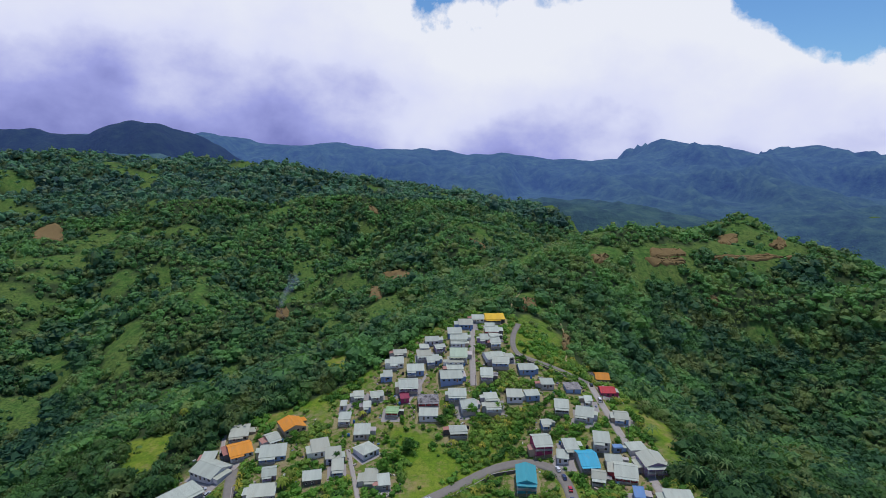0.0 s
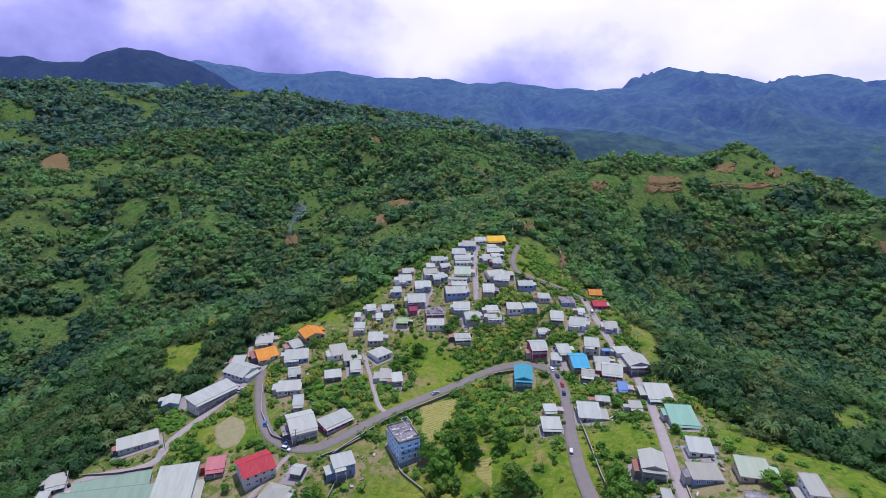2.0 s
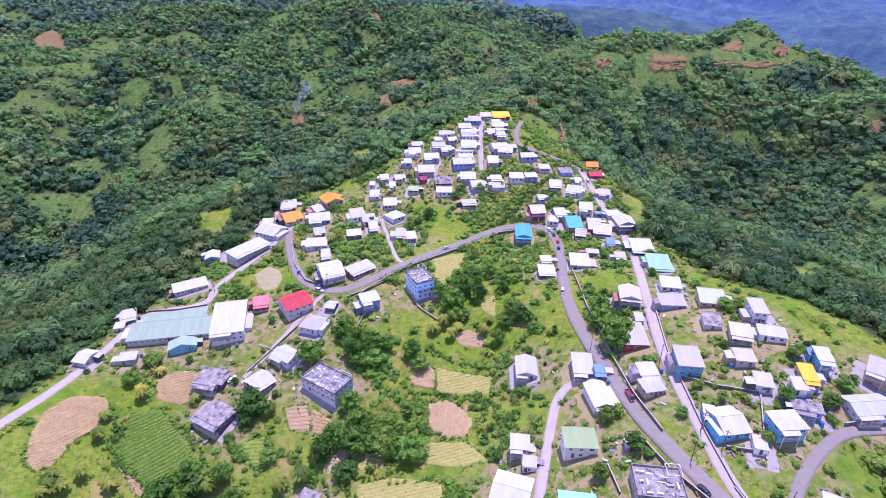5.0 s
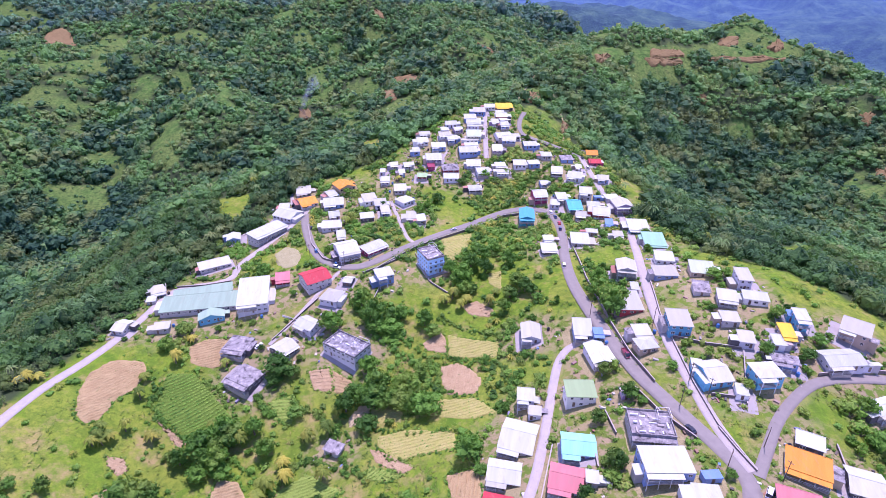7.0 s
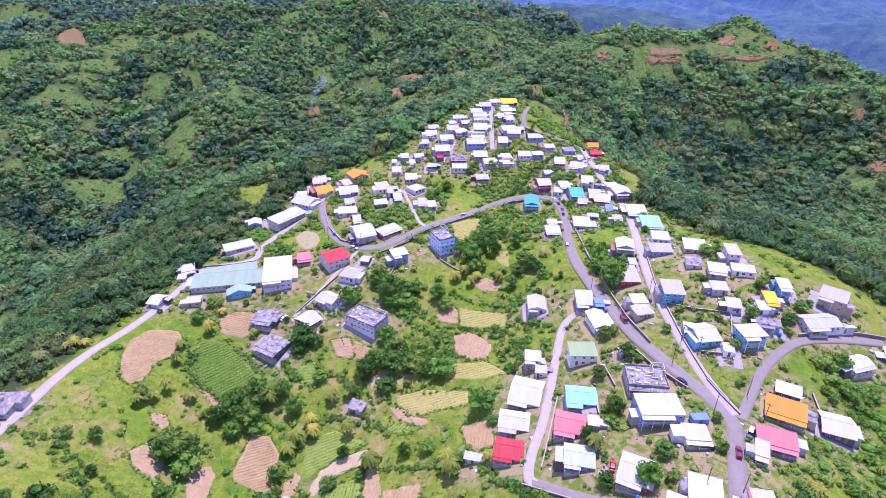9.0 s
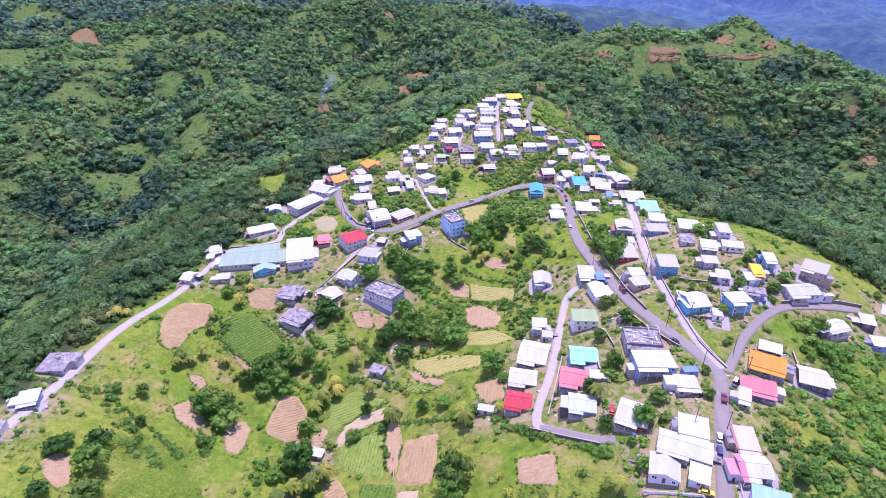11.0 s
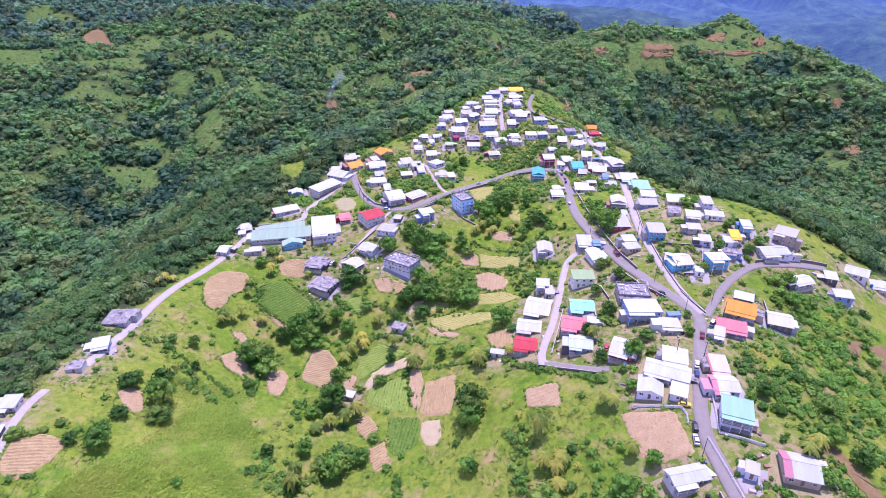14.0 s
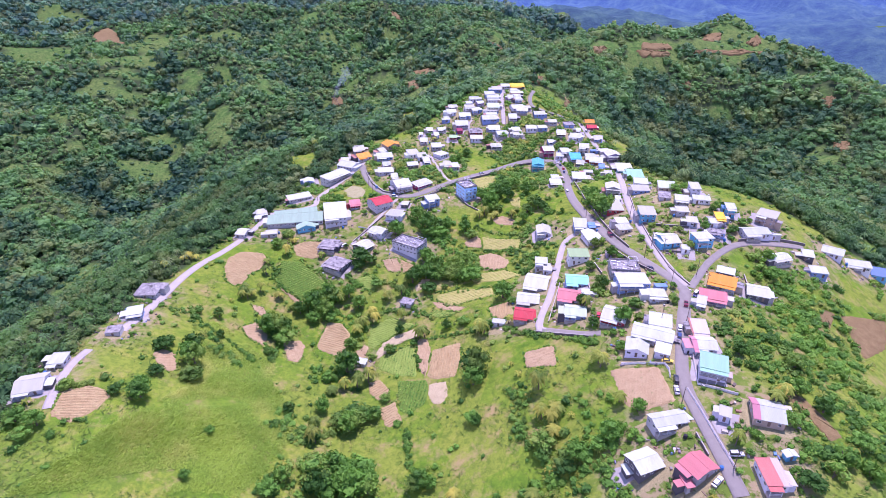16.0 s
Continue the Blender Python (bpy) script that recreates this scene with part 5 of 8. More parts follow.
strip("lane", 4.4, [(-146.6, 205.5), (-145.8, 218.0), (-145.3, 232.6), (-145.5, 247.9), (-145.4, 264.9), (-142.5, 284.3), (-134.7, 303.6), (-127.4, 330.6), (-123.9, 355.9), (-119.5, 364.0), (-91.8, 367.8), (-94.5, 385.4), (-85.6, 402.9), (-75.6, 425.1), (-67.5, 440.1), (-66.4, 454.2)])
strip("road", 5.5, [(-67.5, 440.1), (-61.4, 417.1), (-52.7, 393.3), (-42.6, 376.7), (-30.2, 368.8), (-17.1, 369.8), (7.7, 393.6), (41.9, 420.6), (62.2, 436.0), (81.8, 438.4), (93.6, 428.4), (95.0, 406.4), (87.7, 366.8), (85.2, 337.3), (87.7, 311.2), (90.4, 291.2), (92.6, 277.5), (95.4, 263.7), (103.2, 242.9), (109.0, 229.9), (111.8, 220.9), (111.4, 215.3)])
strip("road", 5.5, [(111.4, 215.3), (107.3, 206.2), (103.3, 195.8), (101.9, 190.2)])
strip("road", 5.0, [(111.6, 216.5), (96.8, 181.9), (88.5, 158.0), (89.7, 142.7), (90.9, 125.6), (91.6, 114.3)])
strip("lane", 4.2, [(126.8, 505.8), (127.1, 483.7), (128.7, 458.5), (130.2, 432.6), (132.8, 408.8), (126.3, 371.8), (115.4, 327.4), (110.9, 299.6), (110.0, 278.4), (110.5, 260.4), (110.9, 241.8), (112.8, 229.7), (114.8, 221.4)])
strip("road", 3.8, [(126.8, 505.8), (110.8, 517.7), (93.3, 524.4), (83.9, 529.8), (85.1, 551.6), (93.4, 577.5)])
strip("lane", 4.0, [(58.3, 559.3), (56.3, 524.8), (55.8, 498.3)])
strip("road", 3.8, [(115.3, 219.6), (123.8, 230.3), (131.8, 240.8), (144.0, 251.0), (153.5, 256.1), (167.5, 257.9), (191.6, 259.8)])
strip("lane", 3.6, [(90.4, 291.2), (85.6, 291.3), (77.5, 293.0), (70.6, 287.9), (65.2, 271.6), (59.2, 251.2), (52.8, 230.9), (47.2, 219.3), (44.0, 209.7), (45.8, 205.8)])
strip("road", 3.4, [(44.4, 208.3), (52.5, 201.5), (63.0, 194.3), (67.8, 193.5)])
strip("lane", 2.2, [(-32.5, 366.2), (-43.0, 345.3), (-51.2, 330.2), (-59.2, 318.0)])
strip("lane", 2.4, [(-11.3, 448.7), (-2.9, 419.4), (2.3, 398.4), (5.9, 394.4)])
strip("lane", 2.0, [(27.7, 512.1), (22.6, 499.9), (17.4, 487.8)])
strip("lane", 2.4, [(-71.6, 455.6), (-77.3, 449.0), (-83.1, 471.6)])
strip("path", 1.5, [(90.2, 608.9), (99.9, 646.0), (111.8, 674.8), (118.7, 691.3), (122.8, 707.9), (130.3, 713.6)])
strip("path", 1.2, [(131.6, 654.8), (132.2, 633.7), (132.0, 598.7), (127.4, 567.8), (117.7, 529.9)])
strip("lane", 3.6, [(-151.0, 188.7), (-152.0, 179.0), (-150.2, 167.0), (-145.3, 152.0)])

SOIL_BARE = soil("bare_soil", (0.37, 0.255, 0.13), (0.46, 0.335, 0.18))
SOIL_PALE = soil("pale_soil", (0.43, 0.345, 0.19), (0.5, 0.41, 0.24))
SOIL_TILLED = soil("tilled_soil", (0.36, 0.25, 0.115), (0.46, 0.345, 0.165))
SOIL_PITCH = soil("worn_pitch", (0.32, 0.289, 0.139), (0.378, 0.353, 0.185))
CROP_YELLOW = soil("dry_crop", (0.33, 0.33, 0.08), (0.42, 0.37, 0.13))
CROP_GREEN = soil("green_crop", (0.19, 0.28, 0.045), (0.27, 0.36, 0.07))
CROP_DARK = soil("dense_green_crop", (0.1, 0.185, 0.025), (0.15, 0.24, 0.035))
SOIL_RED = soil("red_earth", (0.194, 0.128, 0.055), (0.272, 0.193, 0.084))
FIELD_LOOK = {
    "scar": (SOIL_RED, "bare red earth on the slope"), "terrace": (SOIL_RED, "reddish tilled terrace on the hill"),
    "sand": (SOIL_PALE, "pale bare earth between the plots"),
    "soil": (SOIL_BARE, "bare brown tilled field"), "tilled": (SOIL_TILLED, "brown field with planted ridges"), "maize": (CROP_YELLOW, "dry yellow crop field"),
    "crop": (CROP_GREEN, "green crop field in rows"), "dark": (CROP_DARK, "dense dark green crop field"), "pitch": (SOIL_PITCH, "worn bare playing ground"),
}
FIELDS, FIELD_LIST = [], []


def ridges(plot, p, turn, gap, high, lift, material):
    """Planting ridges that run across a plot: one low mound after the other."""
    c = p.mean(0)
    u, n = np.array((math.cos(radians(turn)), math.sin(radians(turn)))), np.array((-math.sin(radians(turn)), math.cos(radians(turn))))
    reach = np.abs(p - c).sum(1).max()
    core = c + (p - c) * 0.95
    mound = np.random.default_rng(int(abs(c[0] * 7 + c[1])))
    verts, faces = [], []
    for off in np.arange(-reach, reach, gap):
        along = np.arange(-reach, reach, 1.3)
        bend = 0.35 * np.sin(along * 0.17 + off * 0.3) + mound.normal(0, 0.06, len(along))
        q = c + along[:, None] * u + (off + bend)[:, None] * n
        ok = inside(core, q[:, 0], q[:, 1]) & (mound.random(len(q)) < 0.96)
        z = sheet(q[:, 0], q[:, 1]) + lift
        last = None
        for k in range(len(q)):
            if not ok[k]:
                last = None
                continue
            h, w = high * mound.uniform(0.6, 1.25), gap * 0.36
            m = len(verts)
            for side, up in ((-1, -0.03), (0, h), (1, -0.03)):
                verts.append((q[k][0] + n[0] * w * side, q[k][1] + n[1] * w * side, z[k] + up))
            if last is not None:
                faces += [(last, m, m + 1, last + 1), (last + 1, m + 1, m + 2, last + 2)]
            last = m
    if faces:
        part("ridges", mesh_of("ridges", verts, [f[::-1] for f in faces], material), plot)


ROWS = {"tilled": (1.35, 0.3), "soil": (1.7, 0.12), "maize": (1.5, 0.22), "crop": (1.4, 0.3), "dark": (1.6, 0.25)}


def field(kind, pts, turn=0.0):
    """A plot: a draped patch with an uneven border and, where it is planted, raised ridges at a turn."""
    p = np.array(pts)
    FIELDS.append(p)
    FIELD_LIST.append((kind, p, turn))
    c = p.mean(0)
    around = 56
    ends = np.vstack([p, p[:1]])
    run = np.r_[0, np.cumsum(np.hypot(*np.diff(ends, axis=0).T))]
    at = np.linspace(0, run[-1], around, endpoint=False)
    loop = np.stack([np.interp(at, run, ends[:, 0]), np.interp(at, run, ends[:, 1])], 1)
    loop = 0.2 * np.roll(loop, 1, 0) + 0.6 * loop + 0.2 * np.roll(loop, -1, 0)
    near = math.hypot(c[0], c[1]) < 450
    loop = loop + np.random.default_rng(int(abs(c[0]) * 10)).normal(0, 0.22 if near else 0.9, (around, 2))
    rings = [c + (loop - c) * r for r in (0.02, 0.2, 0.4, 0.6, 0.8, 0.95, 1.0)]
    flat = np.vstack(rings)
    lift = 0.22 if near else 2.4
    z = sheet(flat[:, 0], flat[:, 1]) + lift
    z[-around:] -= lift + (0.1 if near else 1.0)
    faces = [(r * around + k, r * around + (k + 1) % around, (r + 1) * around + (k + 1) % around, (r + 1) * around + k)
             for r in range(6) for k in range(around)]
    faces.append(tuple(range(around)))
    material, words = FIELD_LOOK[kind]
    me = mesh_of("field", np.column_stack([flat, z]), faces, material, True)
    bm = bmesh.new()
    bm.from_mesh(me)
    bmesh.ops.recalc_face_normals(bm, faces=bm.faces)
    if sum(f.normal.z for f in bm.faces) < 0:
        bmesh.ops.reverse_faces(bm, faces=bm.faces)
    bm.to_mesh(me)
    bm.free()
    plot = tagged(new("field", me), words, "field", kind="structure")
    if near and kind in ROWS:
        ridges(plot, p, turn, *ROWS[kind], lift, material)
    return plot


field("pitch", [(-75.4, 394.0), (-70.6, 401.7), (-62.2, 396.1), (-57.6, 385.2), (-58.3, 376.5), (-64.8, 374.9), (-71.5, 382.0)])
field("terrace", [(464.1, 639.5), (478.8, 635.0), (467.7, 616.5), (456.7, 622.4)])
field("scar", [(179.6, 218.3), (186.1, 217.4), (175.6, 205.2), (173.4, 210.4)])
field("scar", [(121.5, 152.3), (129.0, 150.6), (133.2, 133.8), (127.5, 130.9), (125.6, 141.1)])
field("scar", [(188.2, 217.6), (219.6, 225.7), (205.9, 205.5), (184.7, 191.4)])
field("scar", [(85.1, 1119.5), (108.8, 1100.7), (117.6, 1086.0), (97.4, 1079.5)])
field("soil", [(-85.0, 236.3), (-77.2, 240.2), (-73.4, 236.5), (-73.1, 225.7), (-73.6, 221.7), (-79.2, 222.1)], 90)
field("tilled", [(-64.8, 256.0), (-56.8, 255.2), (-51.0, 247.4), (-49.2, 238.9), (-50.9, 229.7), (-57.5, 230.5), (-65.6, 234.2), (-67.7, 237.5)], 20)
field("crop", [(-40.3, 250.4), (-29.7, 256.1), (-14.1, 246.1), (-25.6, 242.4), (-32.0, 238.5), (-37.1, 234.1), (-40.4, 237.1)], 15)
field("sand", [(-31.9, 237.2), (-25.5, 241.5), (-13.4, 243.6), (-12.5, 236.2), (-19.1, 235.6), (-25.0, 233.8), (-27.7, 230.4), (-33.9, 226.2), (-35.5, 231.0)], 0)
field("soil", [(-46.0, 233.6), (-42.0, 237.8), (-39.7, 235.8), (-40.1, 228.8), (-43.3, 225.9), (-45.9, 227.8)], 0)
field("crop", [(-32.8, 227.6), (-15.9, 231.5), (-13.8, 223.2), (-12.8, 207.1), (-23.4, 212.0), (-33.1, 218.3)], 80)
field("dark", [(-22.5, 208.0), (-7.8, 203.5), (-6.8, 196.5), (-8.2, 188.5), (-16.2, 184.9), (-20.1, 188.3)], 75)
field("tilled", [(-5.4, 222.8), (8.7, 221.1), (8.1, 207.4), (5.5, 198.3), (-3.7, 201.5), (-7.8, 205.0)], 80)
field("soil", [(-13.6, 234.9), (-8.2, 232.6), (-6.0, 222.2), (-8.4, 205.2), (-12.2, 211.8)], 80)
field("sand", [(-6.4, 199.9), (1.6, 197.8), (2.0, 188.9), (-0.5, 185.2), (-4.8, 186.8), (-7.0, 193.1)], 0)
field("tilled", [(-36.7, 209.9), (-31.2, 211.3), (-26.0, 203.3), (-26.4, 197.9), (-30.9, 197.0), (-35.9, 203.2)], 30)
field("tilled", [(-30.3, 191.5), (-22.6, 194.6), (-18.1, 181.2), (-24.0, 179.4), (-26.2, 181.8)], 30)
field("soil", [(36.0, 196.3), (42.7, 195.5), (48.4, 194.2), (47.9, 184.3), (47.1, 182.0), (35.5, 186.7)], 0)
field("soil", [(65.9, 171.5), (83.2, 167.7), (84.1, 150.5), (72.6, 149.0), (67.0, 153.7)], 70)
field("tilled", [(-145.7, 162.0), (-136.7, 166.4), (-128.5, 164.4), (-129.3, 154.4), (-134.5, 146.1), (-142.3, 148.9)], 12)
field("soil", [(-128.0, 193.3), (-127.1, 199.8), (-121.2, 199.3), (-115.8, 188.3), (-117.9, 185.2), (-123.7, 188.8)], 30)
field("tilled", [(-129.3, 284.7), (-130.9, 294.9), (-125.7, 304.9), (-112.3, 306.3), (-108.3, 299.0), (-110.3, 289.3), (-114.7, 284.0), (-115.3, 274.1), (-118.8, 269.6), (-124.5, 272.2)], 50)
field("soil", [(-106.1, 238.9), (-98.5, 249.3), (-92.6, 236.4), (-92.3, 228.7), (-101.2, 231.7)], 20)
field("dark", [(-100.9, 301.3), (-89.4, 302.9), (-64.8, 280.5), (-71.8, 277.4), (-80.1, 271.1), (-99.2, 281.3)], 40)
field("soil", [(-97.6, 278.5), (-94.2, 277.1), (-80.9, 269.7), (-83.8, 267.3)], 0)
field("soil", [(-106.9, 258.6), (-100.6, 259.4), (-97.3, 254.6), (-99.8, 251.7), (-104.7, 254.9)], 0)
field("tilled", [(-97.9, 317.1), (-89.7, 323.0), (-79.3, 322.5), (-79.1, 314.2), (-74.3, 308.8), (-81.8, 305.2), (-92.1, 307.3)], 20)
field("soil", [(-38.1, 302.6), (-28.5, 304.0), (-25.6, 298.0), (-25.7, 291.6), (-34.0, 293.1)], 0)
field("tilled", [(-27.9, 303.6), (-14.4, 294.2), (-17.5, 290.1), (-24.3, 291.2)], -20)
field("sand", [(-16.3, 278.3), (-12.4, 284.2), (-7.1, 283.7), (-9.6, 275.8), (-15.8, 273.7)], 0)
field("maize", [(-6.9, 283.6), (6.8, 279.1), (5.8, 273.0), (-0.6, 274.4), (-8.8, 272.6)], 0)
field("crop", [(-52.1, 288.8), (-43.1, 291.3), (-39.2, 283.5), (-40.8, 277.8), (-49.0, 279.9)], 0)
field("maize", [(-4.0, 267.9), (8.4, 269.0), (27.7, 262.5), (27.3, 253.6), (11.1, 254.8), (6.5, 253.2), (-2.4, 262.5)], 0)
field("soil", [(-6.1, 262.8), (1.5, 258.5), (12.4, 249.6), (7.9, 247.3), (-3.1, 256.0)], 0)
field("crop", [(-5.5, 255.1), (7.9, 247.3), (2.2, 245.6), (-6.2, 249.6)], 40)
field("soil", [(21.8, 301.1), (29.4, 302.1), (34.6, 297.7), (39.6, 287.5), (36.1, 280.7), (24.8, 283.6), (22.4, 291.3)], 80)
field("maize", [(15.8, 283.3), (35.9, 278.7), (44.4, 266.4), (32.7, 267.2), (17.0, 274.4)], 0)
field("maize", [(25.0, 319.5), (48.9, 308.6), (46.7, 299.8), (25.5, 306.0)], 0)
field("soil", [(12.9, 315.3), (21.6, 321.5), (24.4, 317.7), (24.7, 308.2), (15.8, 311.3)], 0)
field("soil", [(32.3, 336.3), (39.9, 338.3), (47.6, 330.4), (46.3, 325.6), (36.4, 329.2)], 0)
field("maize", [(22.1, 398.8), (41.9, 408.3), (38.3, 390.6), (29.0, 372.3), (25.5, 366.2)], 30)
field("maize", [(45.9, 357.8), (53.9, 359.1), (52.3, 343.0), (46.8, 349.6)], 0)
field("tilled", [(23.5, 242.1), (35.3, 241.6), (35.1, 226.9), (28.1, 227.2), (25.3, 232.5)], 80)
field("scar", [(-729.1, 1238.8), (-711.4, 1259.8), (-689.1, 1246.4), (-625.4, 1159.6), (-625.5, 1138.4), (-672.7, 1141.6), (-723.3, 1217.2)], 0)
field("scar", [(-61.2, 1049.0), (-22.5, 1038.1), (-5.8, 1003.1), (-9.1, 900.3), (-32.5, 955.6)], 0)
field("scar", [(-68.4, 1010.9), (-41.5, 895.2), (-36.8, 844.0), (-50.1, 845.5)], 0)
field("scar", [(-172.4, 869.9), (-161.2, 874.9), (-150.7, 856.8), (-153.3, 848.0), (-169.8, 852.9)], 0)
field("scar", [(-123.4, 1424.9), (-103.8, 1412.0), (-98.3, 1386.4), (-118.2, 1389.4)], 0)
field("scar", [(484.9, 717.1), (496.0, 711.3), (491.3, 701.4), (482.2, 702.4)], 0)
field("scar", [(320.8, 762.2), (329.9, 765.1), (335.9, 755.4), (327.1, 753.3)], 0)
field("terrace", [(273.2, 806.8), (318.9, 829.2), (324.2, 821.1), (270.3, 790.7)], 0)
field("terrace", [(261.4, 783.4), (313.6, 810.8), (315.9, 803.1), (267.2, 777.0)], 0)
field("terrace", [(323.2, 817.8), (403.7, 849.3), (498.3, 881.4), (501.5, 877.5), (364.6, 827.6)], 0)
field("terrace", [(467.4, 902.7), (489.8, 916.2), (489.0, 898.7), (475.1, 892.6)], 0)
field("terrace", [(408.7, 926.3), (437.5, 929.3), (436.2, 915.4), (389.8, 874.8)], 0)
field("terrace", [(196.5, 760.3), (215.3, 768.5), (211.0, 755.3), (193.2, 737.4)], 0)
field("scar", [(97.5, 627.6), (107.9, 646.5), (117.9, 644.5), (113.0, 627.3), (98.5, 607.4)])
field("scar", [(130.2, 592.1), (133.9, 588.6), (123.8, 547.8), (121.5, 553.6)])


# ---- trees, palms, shrubs and the forest ----
def ico(level):
    bm = bmesh.new()
    bmesh.ops.create_icosphere(bm, subdivisions=level, radius=1.0)
    v = np.array([p.co[:] for p in bm.verts])
    f = np.array([[q.index for q in p.verts] for p in bm.faces])
    bm.free()
    return v, f


def lumpy(level, rng, rough=0.3, lumps=5):
    """One crown: a sphere pushed out into lumps, flat below, with ragged vertices."""
    v, f = ico(level)
    out = np.ones(len(v)) * 0.72
    for _ in range(lumps):
        c = rng.normal(size=3)
        c[2] = abs(c[2]) * 0.8
        c /= np.linalg.norm(c)
        out += rng.uniform(0.15, 0.4) * np.exp(-((v - c) ** 2).sum(1) / 0.25)
    v = v * (out + rng.uniform(-rough, rough, len(v)) * 0.6)[:, None]
    v[:, 2] = np.where(v[:, 2] < 0, v[:, 2] * 0.5, v[:, 2] * 0.85)
    return v, f


def scatter(name, label, category, spots, templates, material, rng, tone=None):
    """Many crowns joined into one mesh. spots: rows of x, y, z, radius, height factor; tone: dark to light green, 0 to 1."""
    vs, fs, tones, n = [], [], [], 0
    pick = rng.integers(0, len(templates), len(spots))
    for k, (v, f) in enumerate(templates):
        s = spots[pick == k]
        if not len(s):
            continue
        a = rng.uniform(0, 2 * np.pi, len(s))
        c, d = np.cos(a), np.sin(a)
        x = v[None, :, 0] * c[:, None] - v[None, :, 1] * d[:, None]
        y = v[None, :, 0] * d[:, None] + v[None, :, 1] * c[:, None]
        p = np.stack([s[:, 0:1] + x * s[:, 3:4], s[:, 1:2] + y * s[:, 3:4], s[:, 2:3] + v[None, :, 2] * s[:, 3:4] * s[:, 4:5]], -1)
        vs.append(p.reshape(-1, 3))
        fs.append((f[None] + (np.arange(len(s)) * len(v))[:, None, None] + n).reshape(-1, 3))
        tones.append(np.repeat(rng.random(len(s)) if tone is None else tone[pick == k], len(v)))
        n += len(s) * len(v)
    ob = new(name, big_mesh(name, np.vstack(vs), np.vstack(fs), material, False, True, np.concatenate(tones)))
    return tagged(ob, label, category, kind="stuff")


def dome(rng, level, floor=-0.25, rough=0.22, lumps=6):
    """A rounded crown of unit radius, lobed and open below."""
    v, f = ico(level)
    out = np.full(len(v), 0.74)
    for _ in range(lumps):
        c = rng.normal(size=3)
        c[2] = abs(c[2]) * 0.9
        c /= np.linalg.norm(c)
        out += rng.uniform(0.16, 0.42) * np.exp(-((v - c) ** 2).sum(1) / 0.2)
    f = f[v[f][:, :, 2].max(1) > floor + 0.15]
    v = v * (out + rng.uniform(-rough, rough, len(v)) * 0.55)[:, None]
    v[:, 2] = np.where(v[:, 2] < 0, v[:, 2] * 0.7, v[:, 2] * 0.95)
    used = np.unique(f)
    remap = np.full(len(v), -1)
    remap[used] = np.arange(len(used))
    return v[used], remap[f]


def sprigs(rng, level, count, size, floor=-0.25):
    """A leafy crown of unit radius: a dark inner dome under many loose sprays that follow its lobes."""
    v, f = dome(rng, level, floor)
    shell, _ = dome(rng, 2, -0.1, 0.1)
    vs, fs, n = [v * 0.86], [f], len(v)
    for _ in range(count):
        p = shell[rng.integers(len(shell))] * rng.uniform(0.9, 1.08) + rng.normal(0, 0.13, 3)
        d = p / (np.linalg.norm(p) + 1e-6) + np.array((0, 0, 0.25))
        nrm = d + rng.normal(size=3) * 0.34
        nrm /= np.linalg.norm(nrm)
        a = np.cross(nrm, rng.normal(size=3))
        a /= np.linalg.norm(a)
        b = np.cross(nrm, a)
        s = size * rng.uniform(0.55, 1.45)
        vs.append(np.array([p - a * s * 0.8 - b * s * 0.5, p + a * s * 0.8 - b * s * 0.5, p + b * s * 1.1]))
        fs.append(np.array([[n, n + 1, n + 2]]))
        n += 3
    return np.vstack(vs), np.vstack(fs)


def feather(rng, fronds):
    """A palm or banana head of unit radius: arching fronds, two folds each."""
    vs, fs, n = [], [], 0
    for k in range(fronds):
        a, lift = k * 2.4 + rng.uniform(-0.3, 0.3), rng.uniform(0.3, 1.0)
        d, side = np.array((math.cos(a), math.sin(a), 0)), np.array((-math.sin(a), math.cos(a), 0)) * 0.13
        up = np.array((0, 0, 1.0))
        mid, tip = d * 0.5 + up * (0.5 + 0.35 * lift), d * 1.0 + up * (0.55 * lift - 0.1)
        vs.append(np.array([up * 0.45, mid - side, mid + side, tip]))
        fs.append(np.array([[n, n + 1, n + 2], [n + 1, n + 3, n + 2]]))
        n += 4
    return np.vstack(vs), np.vstack(fs)


def tussock(rng, blades):
    """A clump of tall grass or cane leaves."""
    vs, fs = [], []
    for k in range(blades):
        a = rng.uniform(0, 6.28)
        r = rng.uniform(0.0, 0.7)
        p = np.array((math.cos(a) * r, math.sin(a) * r, -0.1))
        b = rng.uniform(0, 6.28)
        side = np.array((math.cos(b), math.sin(b), 0)) * rng.uniform(0.16, 0.28)
        tip = p + np.array((rng.normal() * 1.1, rng.normal() * 1.1, rng.uniform(0.3, 0.75)))
        vs.append(np.array([p - side, p + side, tip]))
        fs.append(np.array([[3 * k, 3 * k + 1, 3 * k + 2]]))
    return np.vstack(vs), np.vstack(fs)


rng = np.random.default_rng(5)
taken = np.array(TAKEN)
roads = np.array(ROAD_POINTS)
def clear_of(x, y, gap):
    ok = np.ones(len(x), bool)
    for hx, hy, r in taken:
        ok &= np.hypot(x - hx, y - hy) > r + gap
    for k in range(0, len(roads), 400):
        r = roads[k:k + 400]
        ok &= (np.hypot(x[:, None] - r[:, 0], y[:, None] - r[:, 1]) > r[:, 2] + gap).all(1)
    for p in FIELDS:
        ok &= ~inside(p, x, y)
    return ok


